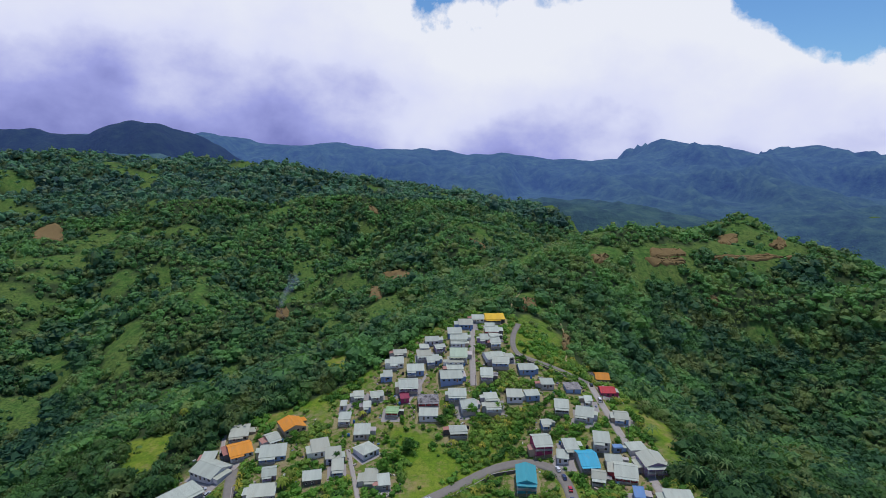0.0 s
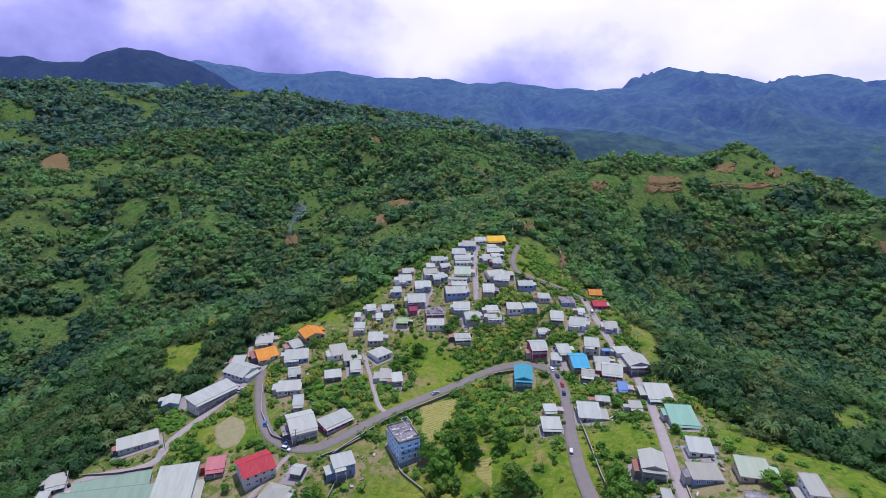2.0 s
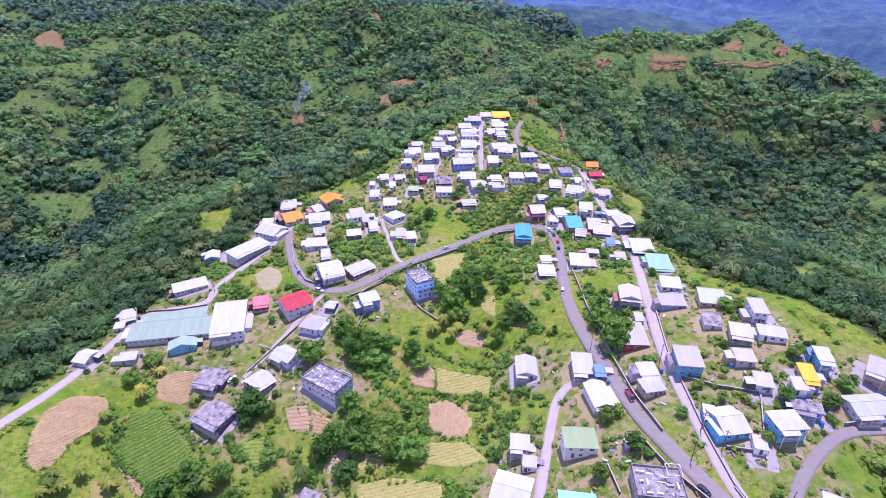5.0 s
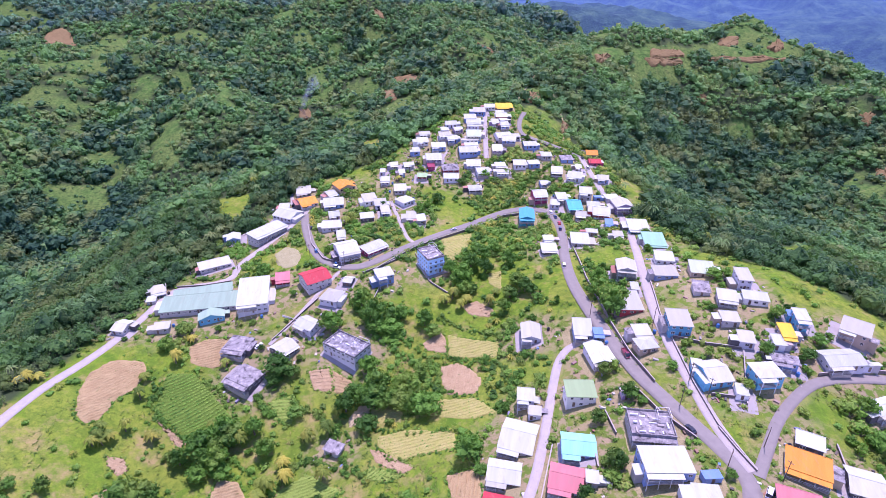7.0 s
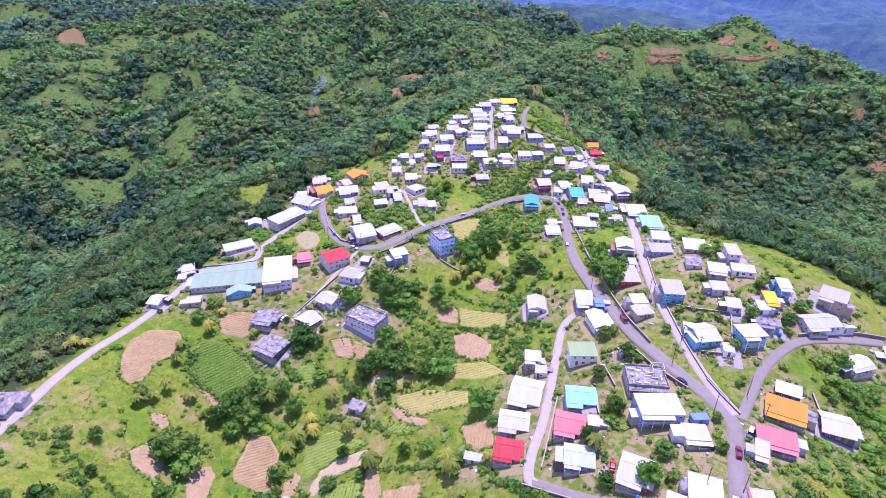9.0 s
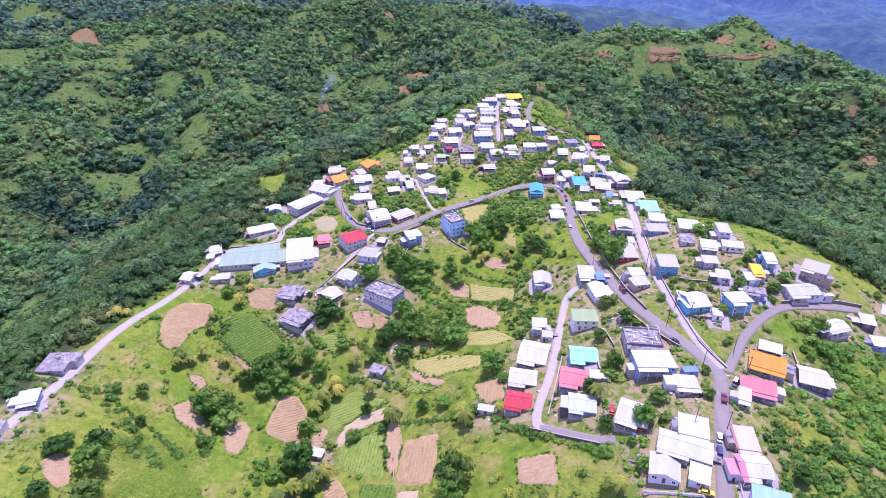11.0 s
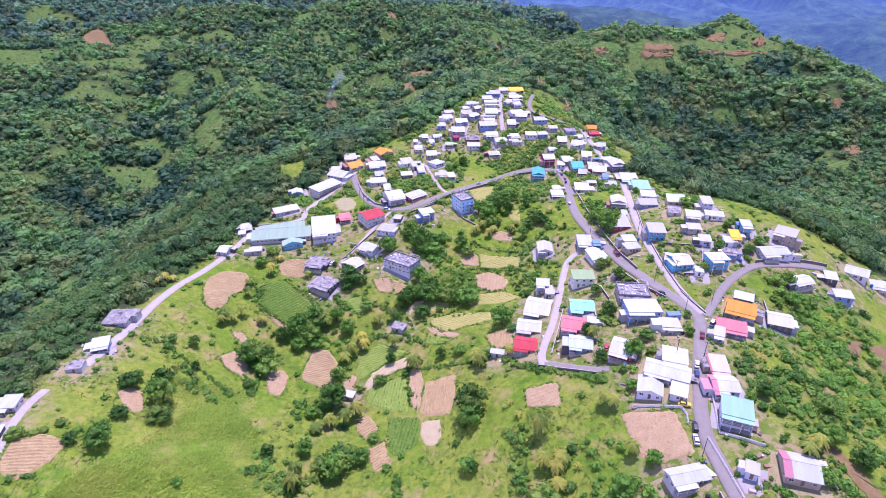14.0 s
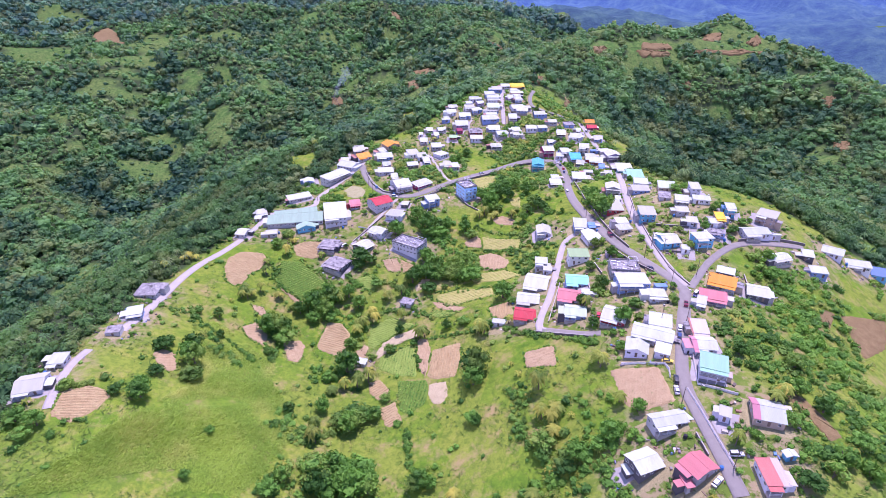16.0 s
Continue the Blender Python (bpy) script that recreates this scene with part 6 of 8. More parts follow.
def forest(name, near, far, spacing, radius, templates):
    """Trees between two distances from the hill's foot; clearings keep a few bushes."""
    ext = far + 60
    xs = np.arange(-ext * 0.95, ext * 0.95, spacing)
    ys = np.arange(60, far + 60, spacing * 0.9)
    x, y = [v.ravel() for v in np.meshgrid(xs, ys)]
    x = x + rng.uniform(-0.6, 0.6, len(x)) * spacing
    y = y + rng.uniform(-0.6, 0.6, len(y)) * spacing
    reach = np.hypot(x - 10, y - 60)
    keep = (reach >= near) & (reach < far) & (np.abs(x - 10) < 0.88 * (y + 60) + 60) & ~inside(VILLAGE, x, y) & (beyond(x, y) < 0.5)
    x, y = x[keep], y[keep]
    # more stems on the steep flanks
    fall = np.hypot(ground(x + 6, y) - ground(x - 6, y), ground(x, y + 6) - ground(x, y - 6)) / 12
    steep = fall > 0.62
    x, y = np.r_[x, x[steep] + rng.normal(0, spacing * 0.5, steep.sum())], np.r_[y, y[steep] + rng.normal(0, spacing * 0.5, steep.sum())]
    free = open_land(x, y)
    keep = ~free | (rng.random(len(x)) < 0.1 + 0.6 * (folds(x, y, 22, 33, 3) > 0.17))
    keep &= clear_of(x, y, 1.5)
    x, y, free = x[keep], y[keep], free[keep]
    stand = folds(x, y, 70, 40, 3)
    lie = ground(x, y)
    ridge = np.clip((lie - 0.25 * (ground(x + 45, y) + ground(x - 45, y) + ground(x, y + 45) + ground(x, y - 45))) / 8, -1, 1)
    # relief shading put into the greens: lighter on ridges, darker in hollows
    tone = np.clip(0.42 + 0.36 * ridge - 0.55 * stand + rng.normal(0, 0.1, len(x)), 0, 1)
    r = radius * rng.choice([0.5, 0.8, 1.0, 1.25, 1.7], len(x), p=[0.22, 0.28, 0.27, 0.16, 0.07]) * rng.uniform(0.8, 1.2, len(x)) * (1.05 + 0.5 * stand - 0.18 * ridge)
    r = np.where(free, r * rng.uniform(0.35, 0.75, len(x)), r)
    z = lie + r * np.where(free, 0.1, rng.uniform(0.2, 0.75, len(x)))
    palms = rng.random(len(x)) < np.where(stand > 0.05, 0.16, 0.05)
    spots = np.column_stack([x, y, z, r, rng.uniform(0.75, 1.25, len(x))])
    scatter(name, "dense green tropical forest on the slopes", "forest", spots[~palms], templates, LEAF_BRUSH if near == 0 else LEAF_HAZED if near > 1000 else LEAF_FOREST, rng, tone[~palms])
    if near < 800:
        s = spots[palms]
        s[:, 2] += 1.5
        s[:, 3] = np.clip(s[:, 3] * 1.1, 2.2, 4.2)
        scatter("wild_palms", "wild palms and bananas standing in the forest", "palms", s, FEATHER, LEAF_WILD, rng)


MEDIUM = [sprigs(rng, 1, 76, 0.16) for _ in range(12)]
LIGHT = [sprigs(rng, 1, 40, 0.21, 0.0) for _ in range(12)]
COARSE = [sprigs(rng, 1, 18, 0.29, 0.0) for _ in range(10)]
FEATHER = [feather(rng, 11) for _ in range(6)]
TUSSOCK = [tussock(rng, 6) for _ in range(8)]
forest("forest", 0, 460, 4.7, 3.3, MEDIUM)
forest("forest", 460, 800, 5.9, 4.4, LIGHT)
forest("forest", 800, 1400, 7.8, 5.5, COARSE)
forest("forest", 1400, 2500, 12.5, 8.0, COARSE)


def leaf_cloud(bm, centre, radius, count, size, rng):
    """Small leaf clumps round a point: bent quads turned outwards."""
    for _ in range(count):
        d = rng.normal(size=3)
        d /= np.linalg.norm(d)
        p = np.array(centre) + d * radius * rng.uniform(0.75, 1.08) * np.array((1, 1, 0.8))
        n = d + rng.normal(size=3) * 0.5
        n /= np.linalg.norm(n)
        a = np.cross(n, rng.normal(size=3))
        a /= np.linalg.norm(a)
        b = np.cross(n, a)
        s = size * rng.uniform(0.6, 1.4)
        v = [bm.verts.new(p + q) for q in (-a * s, -b * s * 0.7 + n * s * 0.3, a * s, b * s * 0.7 + n * s * 0.3)]
        bm.faces.new(v)


def limb(bm, a, b, r0, r1, sides=7):
    a, b = Vector(a), Vector(b)
    q = (b - a).to_track_quat("Z", "Y")
    rings = [[bm.verts.new(c + q @ Vector((r * math.cos(2 * math.pi * k / sides), r * math.sin(2 * math.pi * k / sides), 0))) for k in range(sides)]
             for c, r in ((a, r0), (b, r1))]
    for k in range(sides):
        bm.faces.new((rings[0][k], rings[0][(k + 1) % sides], rings[1][(k + 1) % sides], rings[1][k]))


def make_round(seed):
    """A broad-crowned tree of unit radius."""
    g = np.random.default_rng(seed)
    tree = new("tree")
    bm = bmesh.new()
    limb(bm, (0, 0, -0.3), (0.02, 0, 0.45), 0.1, 0.07)
    tips = []
    for k in range(6):
        a = k * 1.05 + g.uniform(-0.3, 0.3)
        tip = (0.5 * math.cos(a), 0.5 * math.sin(a), 0.75 + g.uniform(-0.1, 0.25))
        limb(bm, (0.02, 0, 0.4), tip, 0.045, 0.015, 5)
        tips.append(tip)
    part("trunk", (bm, BARK), tree)
    bm = bmesh.new()
    for tip in tips + [(0, 0, 1.15), (0.15, -0.1, 0.8)]:
        v, f = lumpy(1, g, 0.35, 4)
        s = g.uniform(0.36, 0.5)
        vs = [bm.verts.new(np.array(tip) + p * s * 0.85) for p in v]
        for q in f:
            bm.faces.new([vs[i] for i in q])
        leaf_cloud(bm, tip, s * 0.97, 60, 0.095, g)
    part("crown", (bm, LEAF_TREE), tree)
    return tagged(tree, "broad dark green leafy tree among the fields", "tree", "trees of the village")


def make_palm(seed):
    """A coconut palm of unit crown radius: leaning trunk and arching fronds with leaflets."""
    g = np.random.default_rng(seed)
    tree = new("palm_tree")
    bm = bmesh.new()
    pts = [Vector((0.03 * k * k * 0.35, 0.02 * k, -0.3 + 0.34 * k)) for k in range(6)]
    for k in range(5):
        limb(bm, pts[k], pts[k + 1], 0.07 - 0.006 * k, 0.065 - 0.006 * k, 7)
    part("trunk", (bm, BARK), tree)
    bm = bmesh.new()
    top = np.array(pts[-1][:])
    for k in range(18):
        a, lift = k * 2.4 + g.uniform(-0.2, 0.2), g.uniform(0.1, 0.75)
        d = np.array((math.cos(a), math.sin(a), 0))
        side = np.array((-d[1], d[0], 0))
        prev = None
        for j in range(8):
            u = j / 7
            mid = top + d * u * (0.95 - 0.2 * lift) + np.array((0, 0, lift * 0.9 * u - 0.95 * u * u))
            wdt = 0.17 * math.sin(math.pi * min(1, 0.12 + u * 0.9)) + 0.012
            row = [bm.verts.new(mid - side * wdt - np.array((0, 0, wdt * 0.5))), bm.verts.new(mid), bm.verts.new(mid + side * wdt - np.array((0, 0, wdt * 0.5)))]
            if prev and j % 1 == 0:
                for i in range(2):
                    bm.faces.new((prev[i], prev[i + 1], row[i + 1], row[i]))
            prev = row
    part("crown", (bm, LEAF_PALM), tree)
    return tagged(tree, "coconut palm with arching yellow-green fronds", "palm tree", "palms of the village")


def make_shrub(seed):
    g = np.random.default_rng(seed)
    bush = new("shrub")
    bm = bmesh.new()
    for k in range(3):
        limb(bm, (0, 0, -0.2), (g.uniform(-0.4, 0.4), g.uniform(-0.4, 0.4), 0.5), 0.05, 0.02, 5)
    part("stem", (bm, BARK), bush)
    bm = bmesh.new()
    for k in range(4):
        c = (g.uniform(-0.5, 0.5), g.uniform(-0.5, 0.5), g.uniform(0.3, 0.6))
        v, f = lumpy(1, g, 0.4, 4)
        s = g.uniform(0.4, 0.6)
        vs = [bm.verts.new(np.array(c) + p * s * 0.85) for p in v]
        for q in f:
            bm.faces.new([vs[i] for i in q])
        leaf_cloud(bm, c, s, 30, 0.14, g)
    part("leaves", (bm, LEAF_SHRUB), bush)
    return tagged(bush, "bright green leafy shrub in the grass", "shrub", "shrubs of the village")


MODELS = {"round": [make_round(s) for s in (1, 2, 3)], "palm": [make_palm(s) for s in (4, 5)], "shrub": [make_shrub(s) for s in (6, 7, 8)]}
USED = {"round": 0, "palm": 0, "shrub": 0}
TREES = []


def plant(kind, x, y, radius):
    for p in FIELDS:
        while inside(p, np.array([x]), np.array([y]))[0]:
            x, y = p.mean(0)[0] + (x - p.mean(0)[0]) * 1.2 + 0.1, p.mean(0)[1] + (y - p.mean(0)[1]) * 1.2 + 0.1
    for _ in range(3):
        away = np.hypot(roads[:, 0] - x, roads[:, 1] - y)
        k = int(np.argmin(away - roads[:, 2]))
        short = roads[k, 2] + radius * 0.6 - away[k]
        if short > 0:
            x, y = float(x + (x - roads[k, 0]) / (away[k] + 0.01) * short), float(y + (y - roads[k, 1]) / (away[k] + 0.01) * short)
    if kind == "round" and ((x > 112 and y < 245 and int(x * 10) % 3) or (20 < x < 80 and y < 168 and int(x * 10) % 2)):
        kind, radius = "shrub", radius * 0.62
    k = USED[kind]
    USED[kind] += 1
    models = MODELS[kind]
    turn = (x * 37 + y * 53) % 360
    if kind == "round":
        radius *= 0.8
    elif kind == "palm":
        radius *= 0.65
    m = pose(x, y, height_at(x, y), 0, 0, turn) @ Matrix.Diagonal((radius, radius, radius * (1.0 + 0.3 * math.sin(x)), 1))
    TREES.append((x, y, radius))
    if k < len(models):
        models[k].matrix_basis = m
        return models[k]
    ob = copy_thing(models[k % len(models)], m)
    ob.scale = (radius, radius, radius * (1.0 + 0.3 * math.sin(x)))
    return ob


plant("round", 13.5, 189.3, 7.0)
plant("round", 14.4, 196.0, 9.5)
plant("round", -48.3, 218.4, 8.9)
plant("round", -39.3, 184.5, 9.5)
plant("round", -83.8, 237.2, 9.5)
plant("round", -91.9, 240.8, 9.5)
plant("round", -72.7, 264.5, 9.5)
plant("round", -65.6, 271.0, 9.5)
plant("round", -116.3, 207.6, 7.1)
plant("round", -111.9, 196.7, 8.2)
plant("round", 12.0, 169.9, 5.0)
plant("round", -49.9, 149.9, 9.5)
plant("round", -33.0, 155.6, 8.4)
plant("round", 40.9, 153.5, 6.9)
plant("round", 37.0, 147.8, 7.1)
plant("round", 31.1, 132.7, 6.3)
plant("round", -9.7, 148.2, 5.8)
plant("round", -119.1, 165.8, 6.9)
plant("round", -126.1, 200.1, 6.3)
plant("round", -41.9, 282.6, 5.7)
plant("round", 5.4, 282.1, 9.5)
plant("round", 18.4, 276.2, 9.5)
plant("round", -10.5, 301.5, 6.0)
plant("round", -50.9, 302.3, 9.5)
plant("round", 31.7, 247.2, 8.0)
plant("round", -109.0, 186.0, 7.0)
plant("round", -41.7, 178.5, 7.5)
plant("round", -66.7, 261.1, 8.0)
plant("round", -86.4, 244.6, 7.0)
plant("round", -6.3, 283.6, 9.0)
plant("round", 7.1, 287.5, 8.0)
plant("round", 33.4, 352.8, 8.0)
plant("round", 45.5, 358.1, 6.0)
plant("round", 58.0, 364.3, 6.0)
plant("round", -1.5, 331.6, 7.0)
plant("round", -101.5, 325.8, 6.0)
plant("round", -74.8, 368.5, 5.0)
plant("round", -39.8, 151.7, 9.0)
plant("round", -31.8, 150.1, 8.0)
plant("round", -48.3, 145.2, 8.0)
plant("round", 155.6, 206.5, 8.0)
plant("round", 137.3, 196.5, 6.0)
plant("round", 120.4, 118.3, 7.0)
plant("round", 142.7, 140.8, 6.0)
plant("round", 59.0, 142.3, 6.0)
plant("round", 63.5, 144.7, 5.0)
plant("round", 13.1, 167.7, 3.5)
plant("round", -69.2, 186.0, 3.5)
plant("round", -91.7, 135.9, 3.0)
plant("round", 51.3, 140.4, 4.0)
plant("round", -119.1, 167.1, 4.0)
plant("round", -107.3, 186.7, 5.0)
plant("round", -56.7, 211.8, 4.5)
plant("round", -18.0, 281.8, 7.0)
plant("round", 36.7, 345.1, 6.0)
plant("round", -112.9, 265.7, 4.0)
plant("round", 128.2, 174.7, 5.0)
plant("round", 116.3, 164.7, 5.0)
plant("round", 88.5, 311.4, 8.0)
plant("round", 94.9, 303.7, 7.0)
plant("round", -30.9, 324.3, 8.0)
plant("round", 33.5, 237.2, 4.0)
plant("round", -27.5, 229.8, 5.0)
plant("palm", 39.0, 173.0, 7.0)
plant("palm", -9.8, 232.2, 7.0)
plant("palm", 17.0, 224.2, 6.0)
plant("palm", 20.4, 220.6, 6.0)
plant("palm", 62.9, 176.3, 6.0)
plant("palm", 39.7, 155.2, 6.0)
plant("palm", 42.0, 150.6, 6.0)
plant("palm", -36.8, 209.9, 7.0)
plant("palm", -41.8, 206.3, 7.0)
plant("palm", -44.8, 252.3, 7.0)
plant("palm", -40.9, 259.2, 6.0)
plant("palm", -54.2, 169.2, 7.0)
plant("palm", 3.4, 138.7, 6.0)
plant("palm", 30.4, 129.0, 6.0)
plant("palm", 116.3, 147.3, 6.0)
plant("palm", 94.9, 130.4, 5.0)
plant("palm", -110.9, 264.9, 5.0)
plant("palm", -105.6, 286.0, 5.0)
plant("palm", -77.9, 279.3, 6.0)
plant("palm", -60.2, 271.3, 6.0)
plant("palm", -109.1, 265.6, 6.0)
plant("palm", -99.0, 306.9, 6.0)
plant("palm", -107.5, 296.8, 5.0)
plant("palm", -77.5, 307.7, 5.0)
plant("palm", 27.9, 341.1, 6.0)
plant("palm", 45.3, 334.1, 5.0)
plant("palm", 39.3, 332.4, 6.0)
plant("palm", 164.0, 371.7, 6.0)
plant("palm", -35.1, 425.6, 5.0)
plant("round", 157.1, 242.7, 8.0)
plant("round", 94.7, 320.7, 7.0)
plant("round", 97.9, 312.9, 7.0)
plant("round", -10.6, 328.9, 9.0)
plant("round", -1.6, 323.8, 8.0)
plant("round", 38.2, 363.1, 8.0)
plant("round", 31.3, 351.4, 7.0)
plant("round", -5.3, 290.3, 8.0)
plant("round", 2.9, 283.0, 7.0)
plant("round", 7.9, 289.4, 7.0)
plant("round", 63.4, 338.8, 6.0)
plant("round", 55.9, 336.6, 6.0)
plant("round", -75.9, 373.4, 6.0)
plant("round", -102.0, 327.4, 6.0)
plant("round", -117.0, 239.7, 4.0)
plant("round", 95.3, 328.5, 7.0)
plant("round", 99.4, 323.3, 6.0)
plant("round", 101.4, 311.2, 5.0)
plant("round", 90.9, 321.2, 6.0)
plant("round", 99.1, 307.1, 4.0)
plant("round", 59.9, 345.5, 6.0)
plant("round", 66.0, 335.9, 5.0)
plant("round", 68.1, 330.6, 4.0)
plant("round", 52.0, 327.1, 5.0)
plant("round", 34.1, 344.7, 6.0)
plant("round", 26.9, 360.5, 6.0)
plant("round", 45.2, 370.8, 6.0)
plant("round", 52.5, 378.7, 5.0)
plant("round", 42.8, 382.6, 6.0)
plant("round", 22.3, 369.6, 6.0)
plant("round", 14.3, 326.3, 6.0)
plant("round", 18.6, 318.3, 6.0)
plant("round", -17.3, 338.3, 7.0)
plant("round", -7.4, 323.8, 8.0)
plant("round", 2.5, 330.7, 6.0)
plant("round", -10.1, 284.7, 7.0)
plant("round", -2.0, 278.7, 7.0)
plant("round", 6.9, 279.4, 6.0)
plant("round", 13.1, 297.3, 5.0)
plant("round", -52.0, 297.8, 6.0)
plant("round", -44.4, 301.1, 5.0)
plant("round", -73.6, 268.2, 7.0)
plant("round", -67.7, 274.0, 7.0)
plant("round", -61.9, 270.4, 6.0)
plant("round", -55.2, 274.4, 6.0)
plant("round", -48.3, 265.7, 6.0)
plant("round", -85.5, 241.6, 7.0)
plant("round", -92.1, 242.5, 7.0)
plant("round", -106.2, 314.6, 5.0)
plant("round", -38.5, 359.0, 3.5)
plant("round", -15.4, 440.0, 4.0)
plant("round", 8.1, 430.4, 5.0)
plant("round", 19.7, 447.5, 5.0)
plant("round", -41.3, 460.1, 4.0)
plant("round", -58.5, 439.5, 4.0)
plant("round", -33.5, 411.8, 5.0)
plant("round", -26.3, 395.5, 4.0)
plant("round", 13.8, 440.2, 4.0)
plant("round", 53.4, 476.2, 5.0)
plant("round", 61.0, 468.5, 5.0)
plant("round", 68.1, 478.1, 5.0)
plant("round", 36.4, 470.5, 5.0)
plant("round", 105.2, 441.2, 4.0)
plant("round", 141.9, 463.4, 5.0)
plant("round", 136.1, 383.2, 5.0)
plant("round", 142.0, 316.7, 5.0)
plant("round", 147.5, 316.9, 4.0)
plant("round", 152.7, 285.5, 4.0)
plant("round", 154.9, 265.8, 4.0)
plant("round", 162.6, 272.1, 4.0)
plant("round", 140.1, 267.7, 4.0)
plant("round", 127.4, 252.9, 3.0)
plant("round", 163.8, 245.0, 5.0)
plant("round", 160.5, 232.5, 6.0)
plant("round", 168.8, 233.8, 6.0)
plant("round", 152.8, 229.7, 5.0)
plant("round", 106.7, 266.0, 3.0)
plant("round", 88.5, 256.3, 5.0)
plant("round", 83.7, 270.5, 4.0)
plant("round", 75.9, 247.8, 4.0)
plant("round", 77.8, 197.9, 6.0)
plant("round", 86.2, 207.6, 5.0)
plant("round", 76.4, 227.9, 5.0)
plant("round", 74.4, 223.5, 4.0)
plant("round", 64.9, 218.4, 4.0)
plant("round", 158.3, 196.3, 6.0)
plant("round", 158.9, 188.9, 7.0)
plant("round", 154.7, 174.3, 6.0)
plant("round", 158.2, 168.7, 7.0)
plant("round", 164.3, 162.9, 6.0)
plant("round", 135.6, 167.4, 6.0)
plant("round", 137.0, 177.9, 6.0)
plant("round", 126.9, 148.6, 5.0)
plant("round", 132.6, 144.2, 5.0)
plant("round", 117.0, 137.8, 5.0)
plant("round", 127.6, 124.4, 7.0)
plant("round", 137.4, 130.3, 6.0)
plant("round", 133.3, 119.0, 7.0)
plant("round", 112.2, 115.3, 6.0)
plant("round", 123.5, 179.0, 5.0)
plant("round", 115.5, 171.8, 4.0)
plant("round", 130.9, 184.2, 5.0)
plant("round", 150.4, 206.3, 6.0)
plant("round", 167.5, 217.1, 6.0)
plant("round", 156.8, 236.3, 7.0)
plant("round", 160.1, 233.7, 6.0)
plant("round", 70.6, 150.0, 4.0)
plant("round", 62.7, 157.7, 4.0)
plant("round", 65.5, 141.8, 5.0)
plant("round", 55.0, 140.8, 5.0)
plant("round", 47.0, 138.9, 6.0)
plant("round", 42.8, 136.1, 6.0)
plant("round", 36.2, 143.3, 5.0)
plant("round", -43.8, 155.9, 8.0)
plant("round", -35.5, 145.5, 9.0)
plant("round", -44.0, 144.8, 8.0)
plant("round", -29.2, 146.7, 7.0)
plant("round", -65.4, 139.6, 6.0)
plant("round", -61.4, 146.9, 5.0)
plant("round", -11.6, 145.5, 5.0)
plant("round", -5.1, 145.6, 4.0)
plant("round", -122.0, 173.4, 4.0)
plant("round", -120.6, 182.0, 5.0)
plant("round", -125.4, 205.1, 4.0)
plant("round", -141.3, 159.5, 4.0)
plant("round", -143.9, 144.3, 5.0)
plant("round", -152.9, 146.2, 6.0)
plant("round", -145.5, 139.2, 5.0)
plant("round", -130.7, 162.2, 4.0)
plant("round", -91.4, 158.3, 3.0)
plant("round", -68.9, 185.0, 4.0)
plant("round", -30.6, 201.7, 4.0)
plant("round", -31.5, 186.2, 6.0)
plant("round", -46.0, 181.9, 7.0)
plant("round", -54.9, 189.0, 5.0)
plant("round", -59.3, 243.4, 6.0)
plant("round", -49.0, 235.4, 5.0)
plant("round", -72.2, 255.5, 6.0)
plant("round", -81.0, 260.8, 6.0)
plant("round", -90.1, 241.4, 6.0)
plant("round", -88.2, 223.4, 4.0)
plant("round", -111.0, 224.4, 3.0)
plant("round", -126.2, 237.6, 4.0)
plant("round", -125.3, 199.6, 4.0)
plant("round", -25.0, 236.0, 4.0)
plant("round", -18.4, 226.2, 3.0)
plant("round", 10.5, 235.2, 5.0)
plant("round", 1.8, 236.0, 4.0)
plant("round", 24.0, 224.8, 4.0)
plant("round", 65.9, 199.4, 4.0)
plant("round", 72.8, 181.1, 4.0)
plant("round", -4.6, 274.4, 7.0)
plant("round", 5.3, 278.2, 6.0)
plant("round", -14.9, 288.8, 7.0)
plant("palm", -95.2, 320.3, 5.0)
plant("palm", -105.0, 270.5, 5.0)
plant("palm", -95.2, 269.5, 6.0)
plant("palm", -109.6, 262.5, 5.0)
plant("palm", 24.8, 339.3, 6.0)
plant("palm", 32.1, 335.1, 5.0)
plant("palm", -31.5, 270.8, 6.0)
plant("palm", -24.2, 272.8, 6.0)
plant("palm", -20.1, 281.4, 6.0)
plant("palm", -46.6, 247.7, 7.0)
plant("palm", -42.6, 250.6, 6.0)
plant("palm", 48.8, 340.1, 5.0)
plant("palm", 67.5, 391.1, 5.0)
plant("palm", 65.0, 212.9, 6.0)
plant("palm", -12.4, 234.8, 6.0)
plant("palm", 17.9, 226.6, 6.0)
plant("palm", -118.3, 501.2, 5.0)
plant("palm", -145.4, 287.3, 5.0)
plant("palm", -150.0, 286.8, 5.0)
plant("palm", -152.3, 284.3, 5.0)
plant("palm", -159.8, 275.1, 5.0)
plant("palm", 63.0, 174.0, 6.0)
plant("palm", 68.1, 156.4, 5.0)
plant("palm", 119.7, 148.0, 6.0)
plant("palm", 42.4, 159.7, 7.0)
plant("palm", 38.1, 158.5, 6.0)
plant("palm", -25.9, 249.8, 6.0)
plant("palm", -37.2, 254.4, 6.0)
plant("palm", -47.5, 207.3, 6.0)
plant("palm", -52.1, 202.9, 6.0)
plant("palm", -54.7, 177.0, 6.0)
plant("palm", 31.7, 221.4, 5.0)
plant("palm", -113.5, 268.8, 5.0)
plant("palm", -112.7, 261.1, 5.0)
plant("palm", -7.3, 475.4, 5.0)
plant("palm", 4.5, 498.3, 5.0)
plant("palm", -38.0, 420.8, 6.0)
